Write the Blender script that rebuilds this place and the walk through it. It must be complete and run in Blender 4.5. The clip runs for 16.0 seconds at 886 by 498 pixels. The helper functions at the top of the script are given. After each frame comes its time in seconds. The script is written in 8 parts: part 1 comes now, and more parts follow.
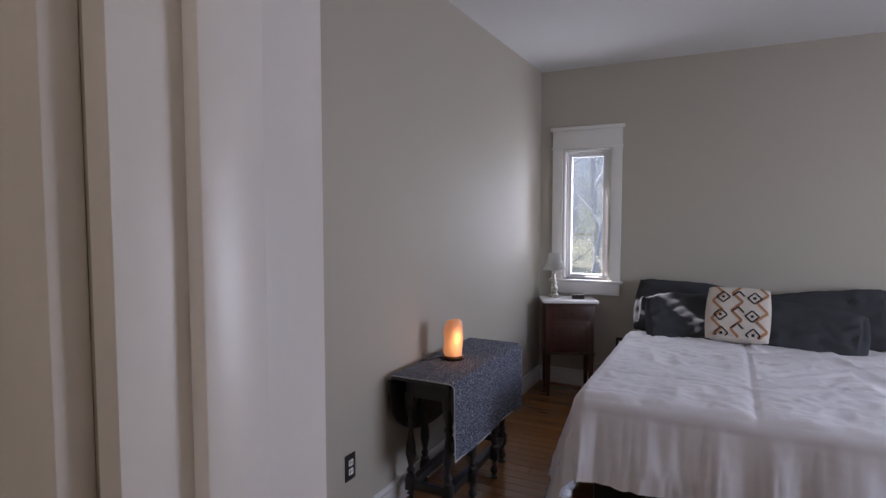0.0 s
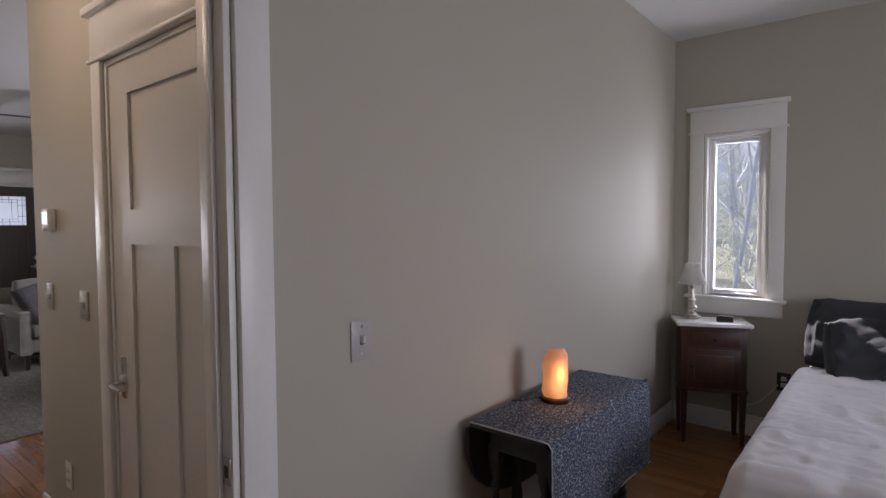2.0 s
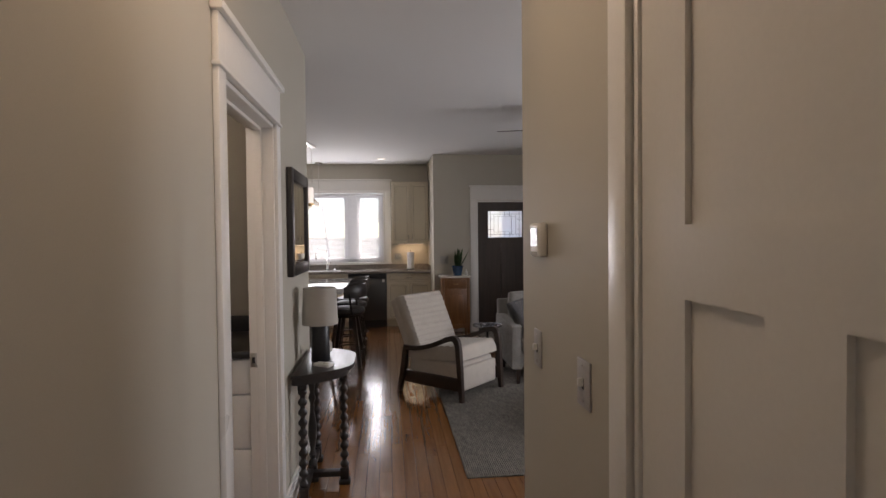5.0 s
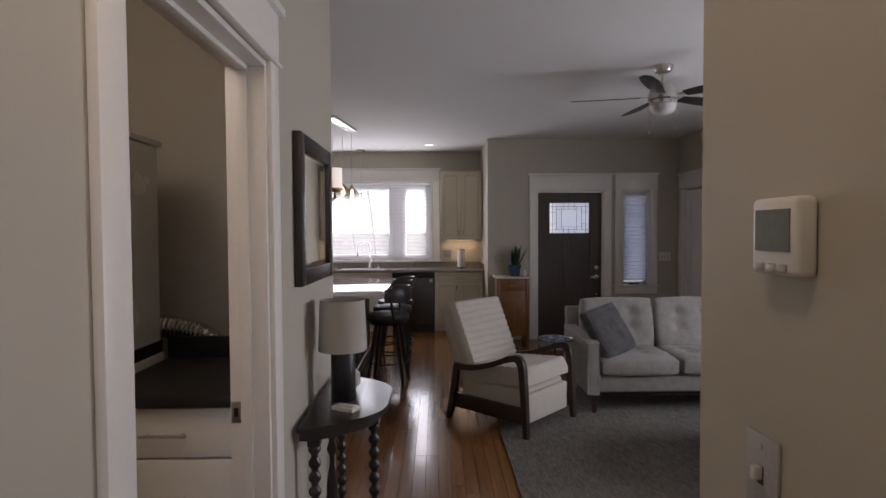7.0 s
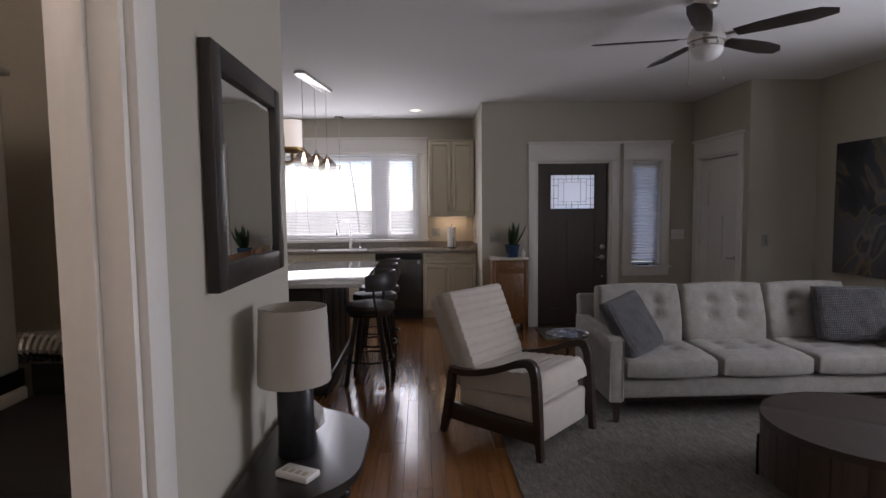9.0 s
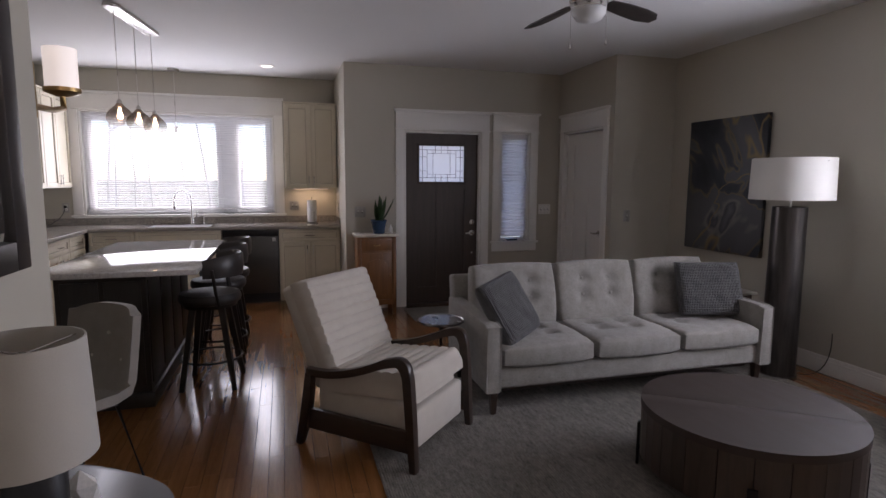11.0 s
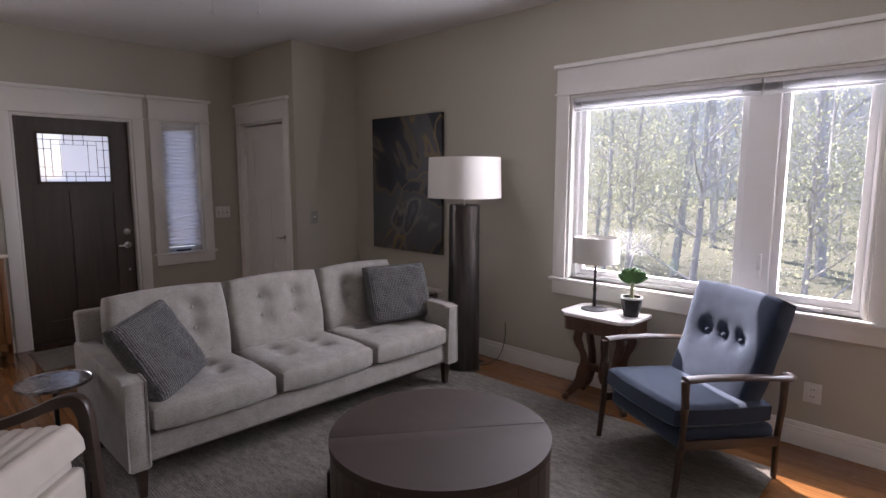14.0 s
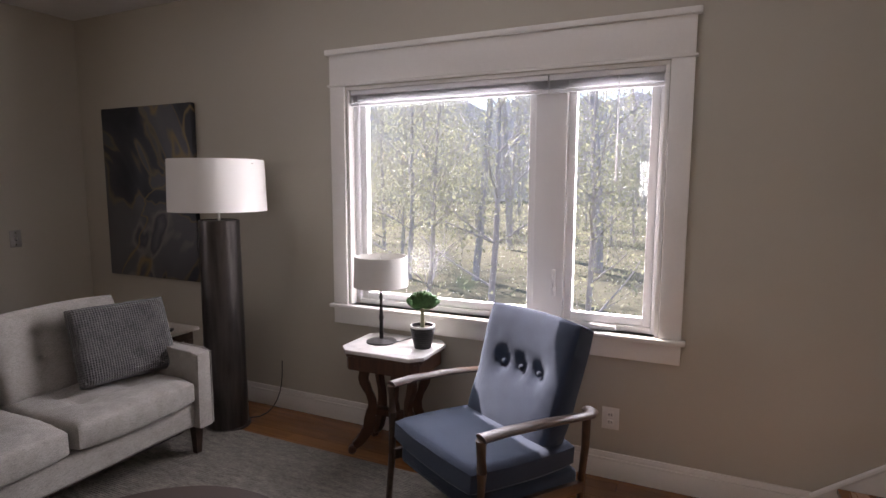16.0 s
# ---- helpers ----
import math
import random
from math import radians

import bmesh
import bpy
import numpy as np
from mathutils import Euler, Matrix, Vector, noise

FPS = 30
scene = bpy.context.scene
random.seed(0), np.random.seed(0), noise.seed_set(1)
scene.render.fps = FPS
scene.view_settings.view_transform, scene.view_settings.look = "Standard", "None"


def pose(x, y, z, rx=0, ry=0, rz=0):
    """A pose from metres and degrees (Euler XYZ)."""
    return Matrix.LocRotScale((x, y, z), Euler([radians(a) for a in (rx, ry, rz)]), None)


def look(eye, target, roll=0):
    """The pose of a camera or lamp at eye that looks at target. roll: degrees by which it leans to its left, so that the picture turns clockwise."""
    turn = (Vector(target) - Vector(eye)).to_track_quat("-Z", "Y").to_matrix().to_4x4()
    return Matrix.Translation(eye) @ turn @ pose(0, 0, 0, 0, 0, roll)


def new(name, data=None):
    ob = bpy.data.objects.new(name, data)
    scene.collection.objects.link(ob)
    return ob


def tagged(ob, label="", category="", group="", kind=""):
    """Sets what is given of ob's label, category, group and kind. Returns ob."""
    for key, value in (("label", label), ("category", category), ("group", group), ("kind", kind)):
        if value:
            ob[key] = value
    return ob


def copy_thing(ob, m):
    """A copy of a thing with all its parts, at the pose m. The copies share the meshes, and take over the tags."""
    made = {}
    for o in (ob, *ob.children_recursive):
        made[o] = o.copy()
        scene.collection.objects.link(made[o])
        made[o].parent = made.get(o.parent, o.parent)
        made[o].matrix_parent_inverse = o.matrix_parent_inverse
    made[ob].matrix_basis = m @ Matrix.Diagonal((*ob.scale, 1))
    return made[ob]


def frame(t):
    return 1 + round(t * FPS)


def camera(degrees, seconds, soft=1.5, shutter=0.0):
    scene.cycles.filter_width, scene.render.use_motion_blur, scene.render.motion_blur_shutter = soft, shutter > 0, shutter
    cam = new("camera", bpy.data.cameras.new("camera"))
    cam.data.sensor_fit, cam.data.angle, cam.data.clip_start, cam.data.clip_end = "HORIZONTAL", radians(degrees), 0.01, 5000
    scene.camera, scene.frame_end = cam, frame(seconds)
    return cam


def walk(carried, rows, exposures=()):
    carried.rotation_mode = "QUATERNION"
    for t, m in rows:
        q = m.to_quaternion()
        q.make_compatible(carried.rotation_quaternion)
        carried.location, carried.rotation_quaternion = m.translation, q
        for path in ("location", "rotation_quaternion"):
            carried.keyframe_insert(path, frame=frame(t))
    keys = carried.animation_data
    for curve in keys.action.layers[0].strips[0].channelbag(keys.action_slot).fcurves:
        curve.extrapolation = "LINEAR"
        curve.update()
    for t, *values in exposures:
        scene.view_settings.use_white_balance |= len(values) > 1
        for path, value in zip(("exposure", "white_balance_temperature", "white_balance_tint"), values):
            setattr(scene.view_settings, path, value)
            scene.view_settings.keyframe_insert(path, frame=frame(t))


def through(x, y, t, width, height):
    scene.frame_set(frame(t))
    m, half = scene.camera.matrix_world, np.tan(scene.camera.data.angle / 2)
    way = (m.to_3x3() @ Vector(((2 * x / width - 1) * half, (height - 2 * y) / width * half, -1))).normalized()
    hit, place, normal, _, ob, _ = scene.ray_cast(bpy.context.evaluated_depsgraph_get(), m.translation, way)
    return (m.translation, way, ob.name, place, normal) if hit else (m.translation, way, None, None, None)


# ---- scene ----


cam = camera(77.1, 16.0)
PATH = [
    (0, (-0.128, 2.345, 1.493), (-1.035, 4.123, 1.371), -0.0),
    (0.5, (-0.099, 2.501, 1.484), (-0.965, 4.3, 1.365), -0.1),
    (1, (-0.158, 2.673, 1.454), (-1.038, 4.466, 1.338), -0.1),
    (1.5, (-0.241, 2.835, 1.453), (-1.272, 4.546, 1.349), -0.3),
    (2, (-0.354, 2.97, 1.451), (-1.616, 4.518, 1.358), -0.3),
    (2.5, (-0.477, 3.115, 1.481), (-1.962, 4.451, 1.391), 0.1),
    (3, (-0.641, 3.197, 1.487), (-2.316, 4.286, 1.393), -0.6),
    (3.5, (-0.897, 3.251, 1.497), (-2.726, 4.057, 1.42), -0.5),
    (4, (-1.137, 3.28, 1.488), (-3.059, 3.828, 1.43), -0.5),
    (4.5, (-1.374, 3.294, 1.484), (-3.343, 3.64, 1.433), -0.5),
    (5, (-1.609, 3.321, 1.491), (-3.599, 3.519, 1.443), -0.6),
    (5.2, (-1.683, 3.338, 1.498), (-3.676, 3.49, 1.448), -0.4),
    (7.5, (-2.826, 3.309, 1.482), (-4.824, 3.327, 1.414), -0.2),
    (8, (-3.054, 3.273, 1.486), (-5.052, 3.29, 1.396), -0.1),
    (8.2, (-3.126, 3.263, 1.475), (-5.124, 3.28, 1.377), -0.4),
    (10.3, (-3.73, 3.352, 1.469), (-5.688, 3.683, 1.227), 0.3),
    (10.5, (-3.783, 3.351, 1.473), (-5.729, 3.741, 1.228), 0.4),
    (11, (-3.881, 3.365, 1.473), (-5.789, 3.912, 1.227), 0.3),
    (11.5, (-3.94, 3.398, 1.472), (-5.792, 4.109, 1.223), 0.3),
    (12, (-4.018, 3.453, 1.466), (-5.8, 4.325, 1.215), 0.2),
    (12.5, (-4.103, 3.536, 1.48), (-5.809, 4.55, 1.226), 0.1),
    (13, (-4.158, 3.609, 1.502), (-5.77, 4.764, 1.245), 0.1),
    (13.5, (-4.207, 3.689, 1.515), (-5.713, 4.979, 1.256), 0.1),
    (14, (-4.317, 3.821, 1.5), (-5.696, 5.247, 1.243), 0.1),
    (14.5, (-4.415, 3.935, 1.492), (-5.66, 5.482, 1.245), 0.2),
    (15, (-4.476, 4.102, 1.487), (-5.578, 5.753, 1.24), 0.1),
    (15.5, (-4.512, 4.325, 1.497), (-5.482, 6.058, 1.257), 0.1),
    (16, (-4.525, 4.53, 1.508), (-5.363, 6.331, 1.274), 0.1),
]
EXPOSURES = [(0, 1.66, 6080, 24), (2.5, 1.6, 6400, 23), (3.7, 1.66, 6600, 22), (5.2, 1.5, 6750, 21), (7.3, 1.32, 6450, 23), (8.2, 1.28, 6400, 23), (10.5, 1.36, 6300, 25), (11.5, 1.54, 6350, 26), (13, 1.79, 6400, 27), (14, 1.81, 6500, 28), (16, 1.6, 6850, 28)]
walk(cam, [(t, look(eye, target, roll)) for t, eye, target, roll in PATH], EXPOSURES)


# ---- world, sun and large lights ----
SUN_EL, SUN_AZ = 46.0, 57.0     # degrees; azimuth from +y towards -x
world = bpy.data.worlds.new("sky")
scene.world = world
world.use_nodes = True
wn = world.node_tree
sky = wn.nodes.new("ShaderNodeTexSky")
sky.sky_type = "NISHITA"
sky.sun_disc = False
sky.dust_density = 0.2
sky.ozone_density = 2.5
sky.sun_elevation = radians(SUN_EL)
sky.sun_rotation = radians(-SUN_AZ)
wn.links.new(sky.outputs[0], wn.nodes["Background"].inputs[0])
wn.nodes["Background"].inputs[1].default_value = 0.15


def lamp(name, kind, m, energy, color=(1, 1, 1), **kw):
    data = bpy.data.lights.new(name, kind)
    data.energy, data.color = energy, color
    for k, v in kw.items():
        if k == "size":
            data.size = v
        elif k == "size_y":
            data.shape, data.size_y = "RECTANGLE", v
        elif k == "radius":
            data.shadow_soft_size = v
        elif k == "angle":
            data.angle = v
        elif k == "spread":
            data.spread = v
        elif k == "spot":
            data.spot_size, data.spot_blend = v, 0.6
    ob = new(name, data)
    ob.matrix_world = m
    return ob


el, az = radians(SUN_EL), radians(SUN_AZ)
SUN_FROM = Vector((-math.sin(az) * math.cos(el), math.cos(az) * math.cos(el), math.sin(el)))
lamp("sun", "SUN", look(SUN_FROM * 60, (0, 0, 0)), 5.0, (1.0, 0.95, 0.88), angle=radians(0.5))
X_KITCHEN_GLASS = -11.365
# daylight of the sky in the window openings
lamp("window_light_living", "AREA", look((-5.58, 7.57, 1.43), (-5.58, 0, 1.75)), 36, (0.9, 0.96, 1.0), size=1.7, size_y=1.2)
lamp("window_light_bedroom", "AREA", look((-1.2, 7.36, 1.45), (-1.0, 0, 1.0)), 3.4, (0.88, 0.95, 1.0), size=0.36, size_y=1.0)
lamp("window_light_kitchen", "AREA", look((X_KITCHEN_GLASS, 2.2, 1.65), (0, 2.2, 1.7)), 12, (0.93, 0.97, 1.0), size=2.0, size_y=1.15)
lamp("window_light_kitchen_glass", "AREA", look((-11.418, 2.2, 1.65), (0, 2.2, 1.65)), 2.0, (0.93, 0.97, 1.0), size=2.04, size_y=1.17)
# This opening is out of view, added to brighten the bedroom from the east.
lamp("unseen_east_window_light", "AREA", look((3.08, 5.0, 1.5), (0, 5.0, 0.8)), 16.5, (0.9, 0.95, 1.0), size=1.5, size_y=1.25)


# ---- mesh helpers ----
def box(bm, x0, x1, y0, y1, z0, z1, bevel=0.0, m=None, seg=2):
    """Adds a box with rounded edges to bm; m turns it in place."""
    r = bmesh.ops.create_cube(bm, size=1.0)
    vs = r["verts"]
    for v in vs:
        v.co = Vector(((x0 + x1) / 2 + v.co.x * (x1 - x0), (y0 + y1) / 2 + v.co.y * (y1 - y0), (z0 + z1) / 2 + v.co.z * (z1 - z0)))
    if bevel:
        es = list({e for v in vs for e in v.link_edges})
        b = bmesh.ops.bevel(bm, geom=es, offset=bevel, segments=seg, affect="EDGES", profile=0.5)
        vs = list({v for f in b["faces"] for v in f.verts} | {v for v in vs if v.is_valid})
    if m is not None:
        bmesh.ops.transform(bm, matrix=m, verts=vs)
    return vs


def lathe(bm, prof, n=24, m=None, cap=True):
    """A turned body: prof is a list of (radius, z) from bottom to top."""
    rings = []
    for r, z in prof:
        rings.append([bm.verts.new((r * math.cos(2 * math.pi * i / n), r * math.sin(2 * math.pi * i / n), z)) for i in range(n)])
    for a, b in zip(rings, rings[1:]):
        for i in range(n):
            bm.faces.new((a[i], a[(i + 1) % n], b[(i + 1) % n], b[i]))
    if cap:
        if prof[0][0] > 1e-4:
            bm.faces.new(rings[0][::-1])
        if prof[-1][0] > 1e-4:
            bm.faces.new(rings[-1])
    vs = [v for r in rings for v in r]
    if m is not None:
        bmesh.ops.transform(bm, matrix=m, verts=vs)
    return vs


def tube(bm, pts, r, n=10, r2=None, closed=False, flat=1.0):
    """A round bar along points; r2 is the radius at the far end; flat squeezes the section."""
    pts = [Vector(p) for p in pts]
    rings, k = [], len(pts)
    up = Vector((0, 0, 1))
    for i, p in enumerate(pts):
        a = pts[(i - 1) % k] if closed or i else p
        b = pts[(i + 1) % k] if closed or i < k - 1 else p
        d = (b - a).normalized()
        s = d.cross(up)
        s = s.normalized() if s.length > 1e-3 else Vector((1, 0, 0))
        u = s.cross(d).normalized()
        rr = r if r2 is None else r + (r2 - r) * i / (k - 1)
        rings.append([bm.verts.new(p + rr * (math.cos(2 * math.pi * j / n) * s + flat * math.sin(2 * math.pi * j / n) * u)) for j in range(n)])
    for i in range(k if closed else k - 1):
        a, b = rings[i], rings[(i + 1) % k]
        for j in range(n):
            bm.faces.new((a[j], a[(j + 1) % n], b[(j + 1) % n], b[j]))
    if not closed:
        bm.faces.new(rings[0][::-1])
        bm.faces.new(rings[-1])
    return [v for q in rings for v in q]


def prism(bm, outline, z0, z1, m=None, bevel=0.0):
    """An outline of (x, y) raised from z0 to z1."""
    lo = [bm.verts.new((x, y, z0)) for x, y in outline]
    hi = [bm.verts.new((x, y, z1)) for x, y in outline]
    n = len(lo)
    fs = [bm.faces.new(lo[::-1]), bm.faces.new(hi)]
    fs += [bm.faces.new((lo[i], lo[(i + 1) % n], hi[(i + 1) % n], hi[i])) for i in range(n)]
    vs = lo + hi
    if bevel:
        es = [e for e in {e for f in fs[:2] for e in f.edges}]
        b = bmesh.ops.bevel(bm, geom=es, offset=bevel, segments=2, affect="EDGES", profile=0.5)
        vs = list({v for f in b["faces"] for v in f.verts} | {v for v in vs if v.is_valid})
    if m is not None:
        bmesh.ops.transform(bm, matrix=m, verts=vs)
    return vs


def cushion(bm, sx, sy, sz, m=None, puff=0.6, n=14, dents=(), dent=0.03, seam=True, wrinkle=0.0, seed=0):
    """A stuffed cushion, centred, with rounded edges; dents are tuft points (u, v in -1..1) on the top."""
    def top(u, v):
        e = (1 - abs(u) ** 5) * (1 - abs(v) ** 5)
        h = max(e, 0.0) ** 0.42
        z = sz * (1 - puff + puff * h) * 0.5
        for du, dv in dents:
            d2 = ((u - du) * sx / 2) ** 2 + ((v - dv) * sy / 2) ** 2
            z -= dent * math.exp(-d2 / 0.0016) + 0.35 * dent * math.exp(-d2 / 0.012)
        if wrinkle:
            z += wrinkle * noise.noise(Vector((u * sx * 9 + seed, v * sy * 9, seed)))
        return z
    ax = [math.sin((i / n - 0.5) * math.pi) for i in range(n + 1)]
    ax = [0.55 * a + 0.45 * (2 * i / n - 1) for i, a in enumerate(ax)]
    up, dn = {}, {}
    for i, u in enumerate(ax):
        for j, v in enumerate(ax):
            k = 1 - 0.06 * abs(u * v) ** 2
            z = top(u, v)
            x, y = u * sx / 2 * k, v * sy / 2 * k
            up[i, j] = bm.verts.new((x, y, z))
            dn[i, j] = bm.verts.new((x, y, -sz * 0.5 * (1 - puff + puff * max((1 - abs(u) ** 5) * (1 - abs(v) ** 5), 0) ** 0.42)))
    for i in range(n):
        for j in range(n):
            bm.faces.new((up[i, j], up[i + 1, j], up[i + 1, j + 1], up[i, j + 1]))
            bm.faces.new((dn[i, j], dn[i, j + 1], dn[i + 1, j + 1], dn[i + 1, j]))
    rim = [(i, 0) for i in range(n)] + [(n, j) for j in range(n)] + [(i, n) for i in range(n, 0, -1)] + [(0, j) for j in range(n, 0, -1)]
    for a, b in zip(rim, rim[1:] + rim[:1]):
        bm.faces.new((dn[a], dn[b], up[b], up[a]))
    vs = list(up.values()) + list(dn.values())
    if m is not None:
        bmesh.ops.transform(bm, matrix=m, verts=vs)
    return vs


def mesh_of(name, bm, material, smooth=True, angle=40):
    bmesh.ops.recalc_face_normals(bm, faces=bm.faces)
    me = bpy.data.meshes.new(name)
    bm.to_mesh(me)
    bm.free()
    for m in (material if isinstance(material, (list, tuple)) else [material]):
        me.materials.append(m)
    if smooth:
        me.shade_smooth()
        me.set_sharp_from_angle(angle=radians(angle))
    return me


def part(name, bm, material, parent=None, label="", smooth=True, angle=40, m=None):
    """Links a bmesh as one mesh object, under a thing or a part."""
    ob = new(name, mesh_of(name, bm, material, smooth, angle))
    if parent is not None:
        ob.parent = parent
    if m is not None:
        ob.matrix_basis = m
    return tagged(ob, label)


def thing(name, label, category, m=None, group="", kind=""):
    """An Empty at the base of a thing, under which its parts go."""
    ob = new(name)
    ob.empty_display_size = 0.1
    if m is not None:
        ob.matrix_basis = m
    return tagged(ob, label, category, group, kind)


def solo(name, bm, material, label, category, m=None, group="", kind="", smooth=True, angle=40):
    """A thing of one mesh."""
    ob = part(name, bm, material, None, "", smooth, angle, m)
    return tagged(ob, label, category, group, kind)


def B(*boxes, bevel=0.0, seg=2):
    """A new bmesh of boxes (x0, x1, y0, y1, z0, z1)."""
    bm = bmesh.new()
    for b in boxes:
        box(bm, *b, bevel=bevel, seg=seg)
    return bm


def holed(axis, t0, t1, a0, a1, z0, z1, holes=()):
    """A wall slab as one mesh: axis is the one across its thickness t0..t1; it runs a0..a1; holes are (a0, a1, z0, z1)."""
    us = sorted({a0, a1, *[h[0] for h in holes], *[h[1] for h in holes]})
    ws = sorted({z0, z1, *[h[2] for h in holes], *[h[3] for h in holes]})
    us = [u for u in us if a0 <= u <= a1]
    ws = [w for w in ws if z0 <= w <= z1]
    bm = bmesh.new()

    def solid(i, j):
        if not (0 <= i < len(us) - 1 and 0 <= j < len(ws) - 1):
            return False
        u, w = (us[i] + us[i + 1]) / 2, (ws[j] + ws[j + 1]) / 2
        return not any(h[0] < u < h[1] and h[2] < w < h[3] for h in holes)

    def P(t, u, w):
        return bm.verts.new((t, u, w) if axis == "x" else (u, t, w))

    def quad(*ps):
        bm.faces.new([P(*p) for p in ps])
    for i in range(len(us) - 1):
        for j in range(len(ws) - 1):
            if not solid(i, j):
                continue
            u0, u1, w0, w1 = us[i], us[i + 1], ws[j], ws[j + 1]
            for t in (t0, t1):
                quad((t, u0, w0), (t, u1, w0), (t, u1, w1), (t, u0, w1))
            if not solid(i - 1, j):
                quad((t0, u0, w0), (t1, u0, w0), (t1, u0, w1), (t0, u0, w1))
            if not solid(i + 1, j):
                quad((t0, u1, w0), (t1, u1, w0), (t1, u1, w1), (t0, u1, w1))
            if not solid(i, j - 1):
                quad((t0, u0, w0), (t1, u0, w0), (t1, u1, w0), (t0, u1, w0))
            if not solid(i, j + 1):
                quad((t0, u0, w1), (t1, u0, w1), (t1, u1, w1), (t0, u1, w1))
    bmesh.ops.remove_doubles(bm, verts=bm.verts, dist=1e-5)
    return bm


# ---- materials ----
def srgb(r, g, b):
    return tuple(((c / 255 + 0.055) / 1.055) ** 2.4 if c > 10 else c / 255 / 12.92 for c in (r, g, b))


def mat(name, color, rough=0.5, metal=0.0, var=0.08, scale=3.0, fine=120.0, bump=0.05, dist=0.002, spec=0.5, color2=None, stretch=(1, 1, 1),
        rvar=0.1, sheen=0.0, coat=0.0, coat_rough=0.1, trans=0.0, sss=0.0, per_object=0.0):
    """Procedural paint, cloth, metal and so on: broad and fine variation of colour, roughness and relief, in metres."""
    ma = bpy.data.materials.new(name)
    ma.use_nodes = True
    nt = ma.node_tree
    N, L = nt.nodes, nt.links
    bs = N["Principled BSDF"]
    tc = N.new("ShaderNodeTexCoord")
    mp = N.new("ShaderNodeMapping")
    mp.inputs["Scale"].default_value = stretch
    L.new(tc.outputs["Object"], mp.inputs[0])
    big = N.new("ShaderNodeTexNoise")
    big.inputs["Scale"].default_value = scale
    big.inputs["Detail"].default_value = 4
    fin = N.new("ShaderNodeTexNoise")
    fin.inputs["Scale"].default_value = fine
    fin.inputs["Detail"].default_value = 3
    L.new(mp.outputs[0], big.inputs["Vector"])
    L.new(mp.outputs[0], fin.inputs["Vector"])
    add = N.new("ShaderNodeMath")
    add.operation = "MULTIPLY_ADD"
    L.new(fin.outputs["Fac"], add.inputs[0])
    add.inputs[1].default_value = 0.5
    half = N.new("ShaderNodeMath")
    half.operation = "MULTIPLY"
    L.new(big.outputs["Fac"], half.inputs[0])
    half.inputs[1].default_value = 0.5
    L.new(half.outputs[0], add.inputs[2])
    last = add
    if per_object:
        oi = N.new("ShaderNodeObjectInfo")
        po = N.new("ShaderNodeMath")
        po.operation = "MULTIPLY_ADD"
        L.new(oi.outputs["Random"], po.inputs[0])
        po.inputs[1].default_value = per_object
        L.new(add.outputs[0], po.inputs[2])
        last = po
    ramp = N.new("ShaderNodeValToRGB")
    c2 = color2 or tuple(c * (1 - 2 * var) for c in color)
    c1 = color if color2 else tuple(min(c * (1 + var), 1) for c in color)
    ramp.color_ramp.elements[0].position, ramp.color_ramp.elements[1].position = 0.32, 0.68
    ramp.color_ramp.elements[0].color = (*c2, 1)
    ramp.color_ramp.elements[1].color = (*c1, 1)
    L.new(last.outputs[0], ramp.inputs[0])
    L.new(ramp.outputs[0], bs.inputs["Base Color"])
    rr = N.new("ShaderNodeMapRange")
    rr.inputs["To Min"].default_value = max(rough - rvar, 0.02)
    rr.inputs["To Max"].default_value = min(rough + rvar, 1)
    L.new(big.outputs["Fac"], rr.inputs["Value"])
    L.new(rr.outputs[0], bs.inputs["Roughness"])
    bs.inputs["Metallic"].default_value = metal
    bs.inputs["Specular IOR Level"].default_value = spec
    bs.inputs["Sheen Weight"].default_value = sheen
    bs.inputs["Coat Weight"].default_value = coat
    bs.inputs["Coat Roughness"].default_value = coat_rough
    bs.inputs["Transmission Weight"].default_value = trans
    if sss:
        bs.inputs["Subsurface Weight"].default_value = sss
        bs.inputs["Subsurface Radius"].default_value = (0.05, 0.03, 0.02)
    if bump:
        bp = N.new("ShaderNodeBump")
        bp.inputs["Strength"].default_value = bump
        bp.inputs["Distance"].default_value = dist
        L.new(fin.outputs["Fac"], bp.inputs["Height"])
        L.new(bp.outputs[0], bs.inputs["Normal"])
    return ma


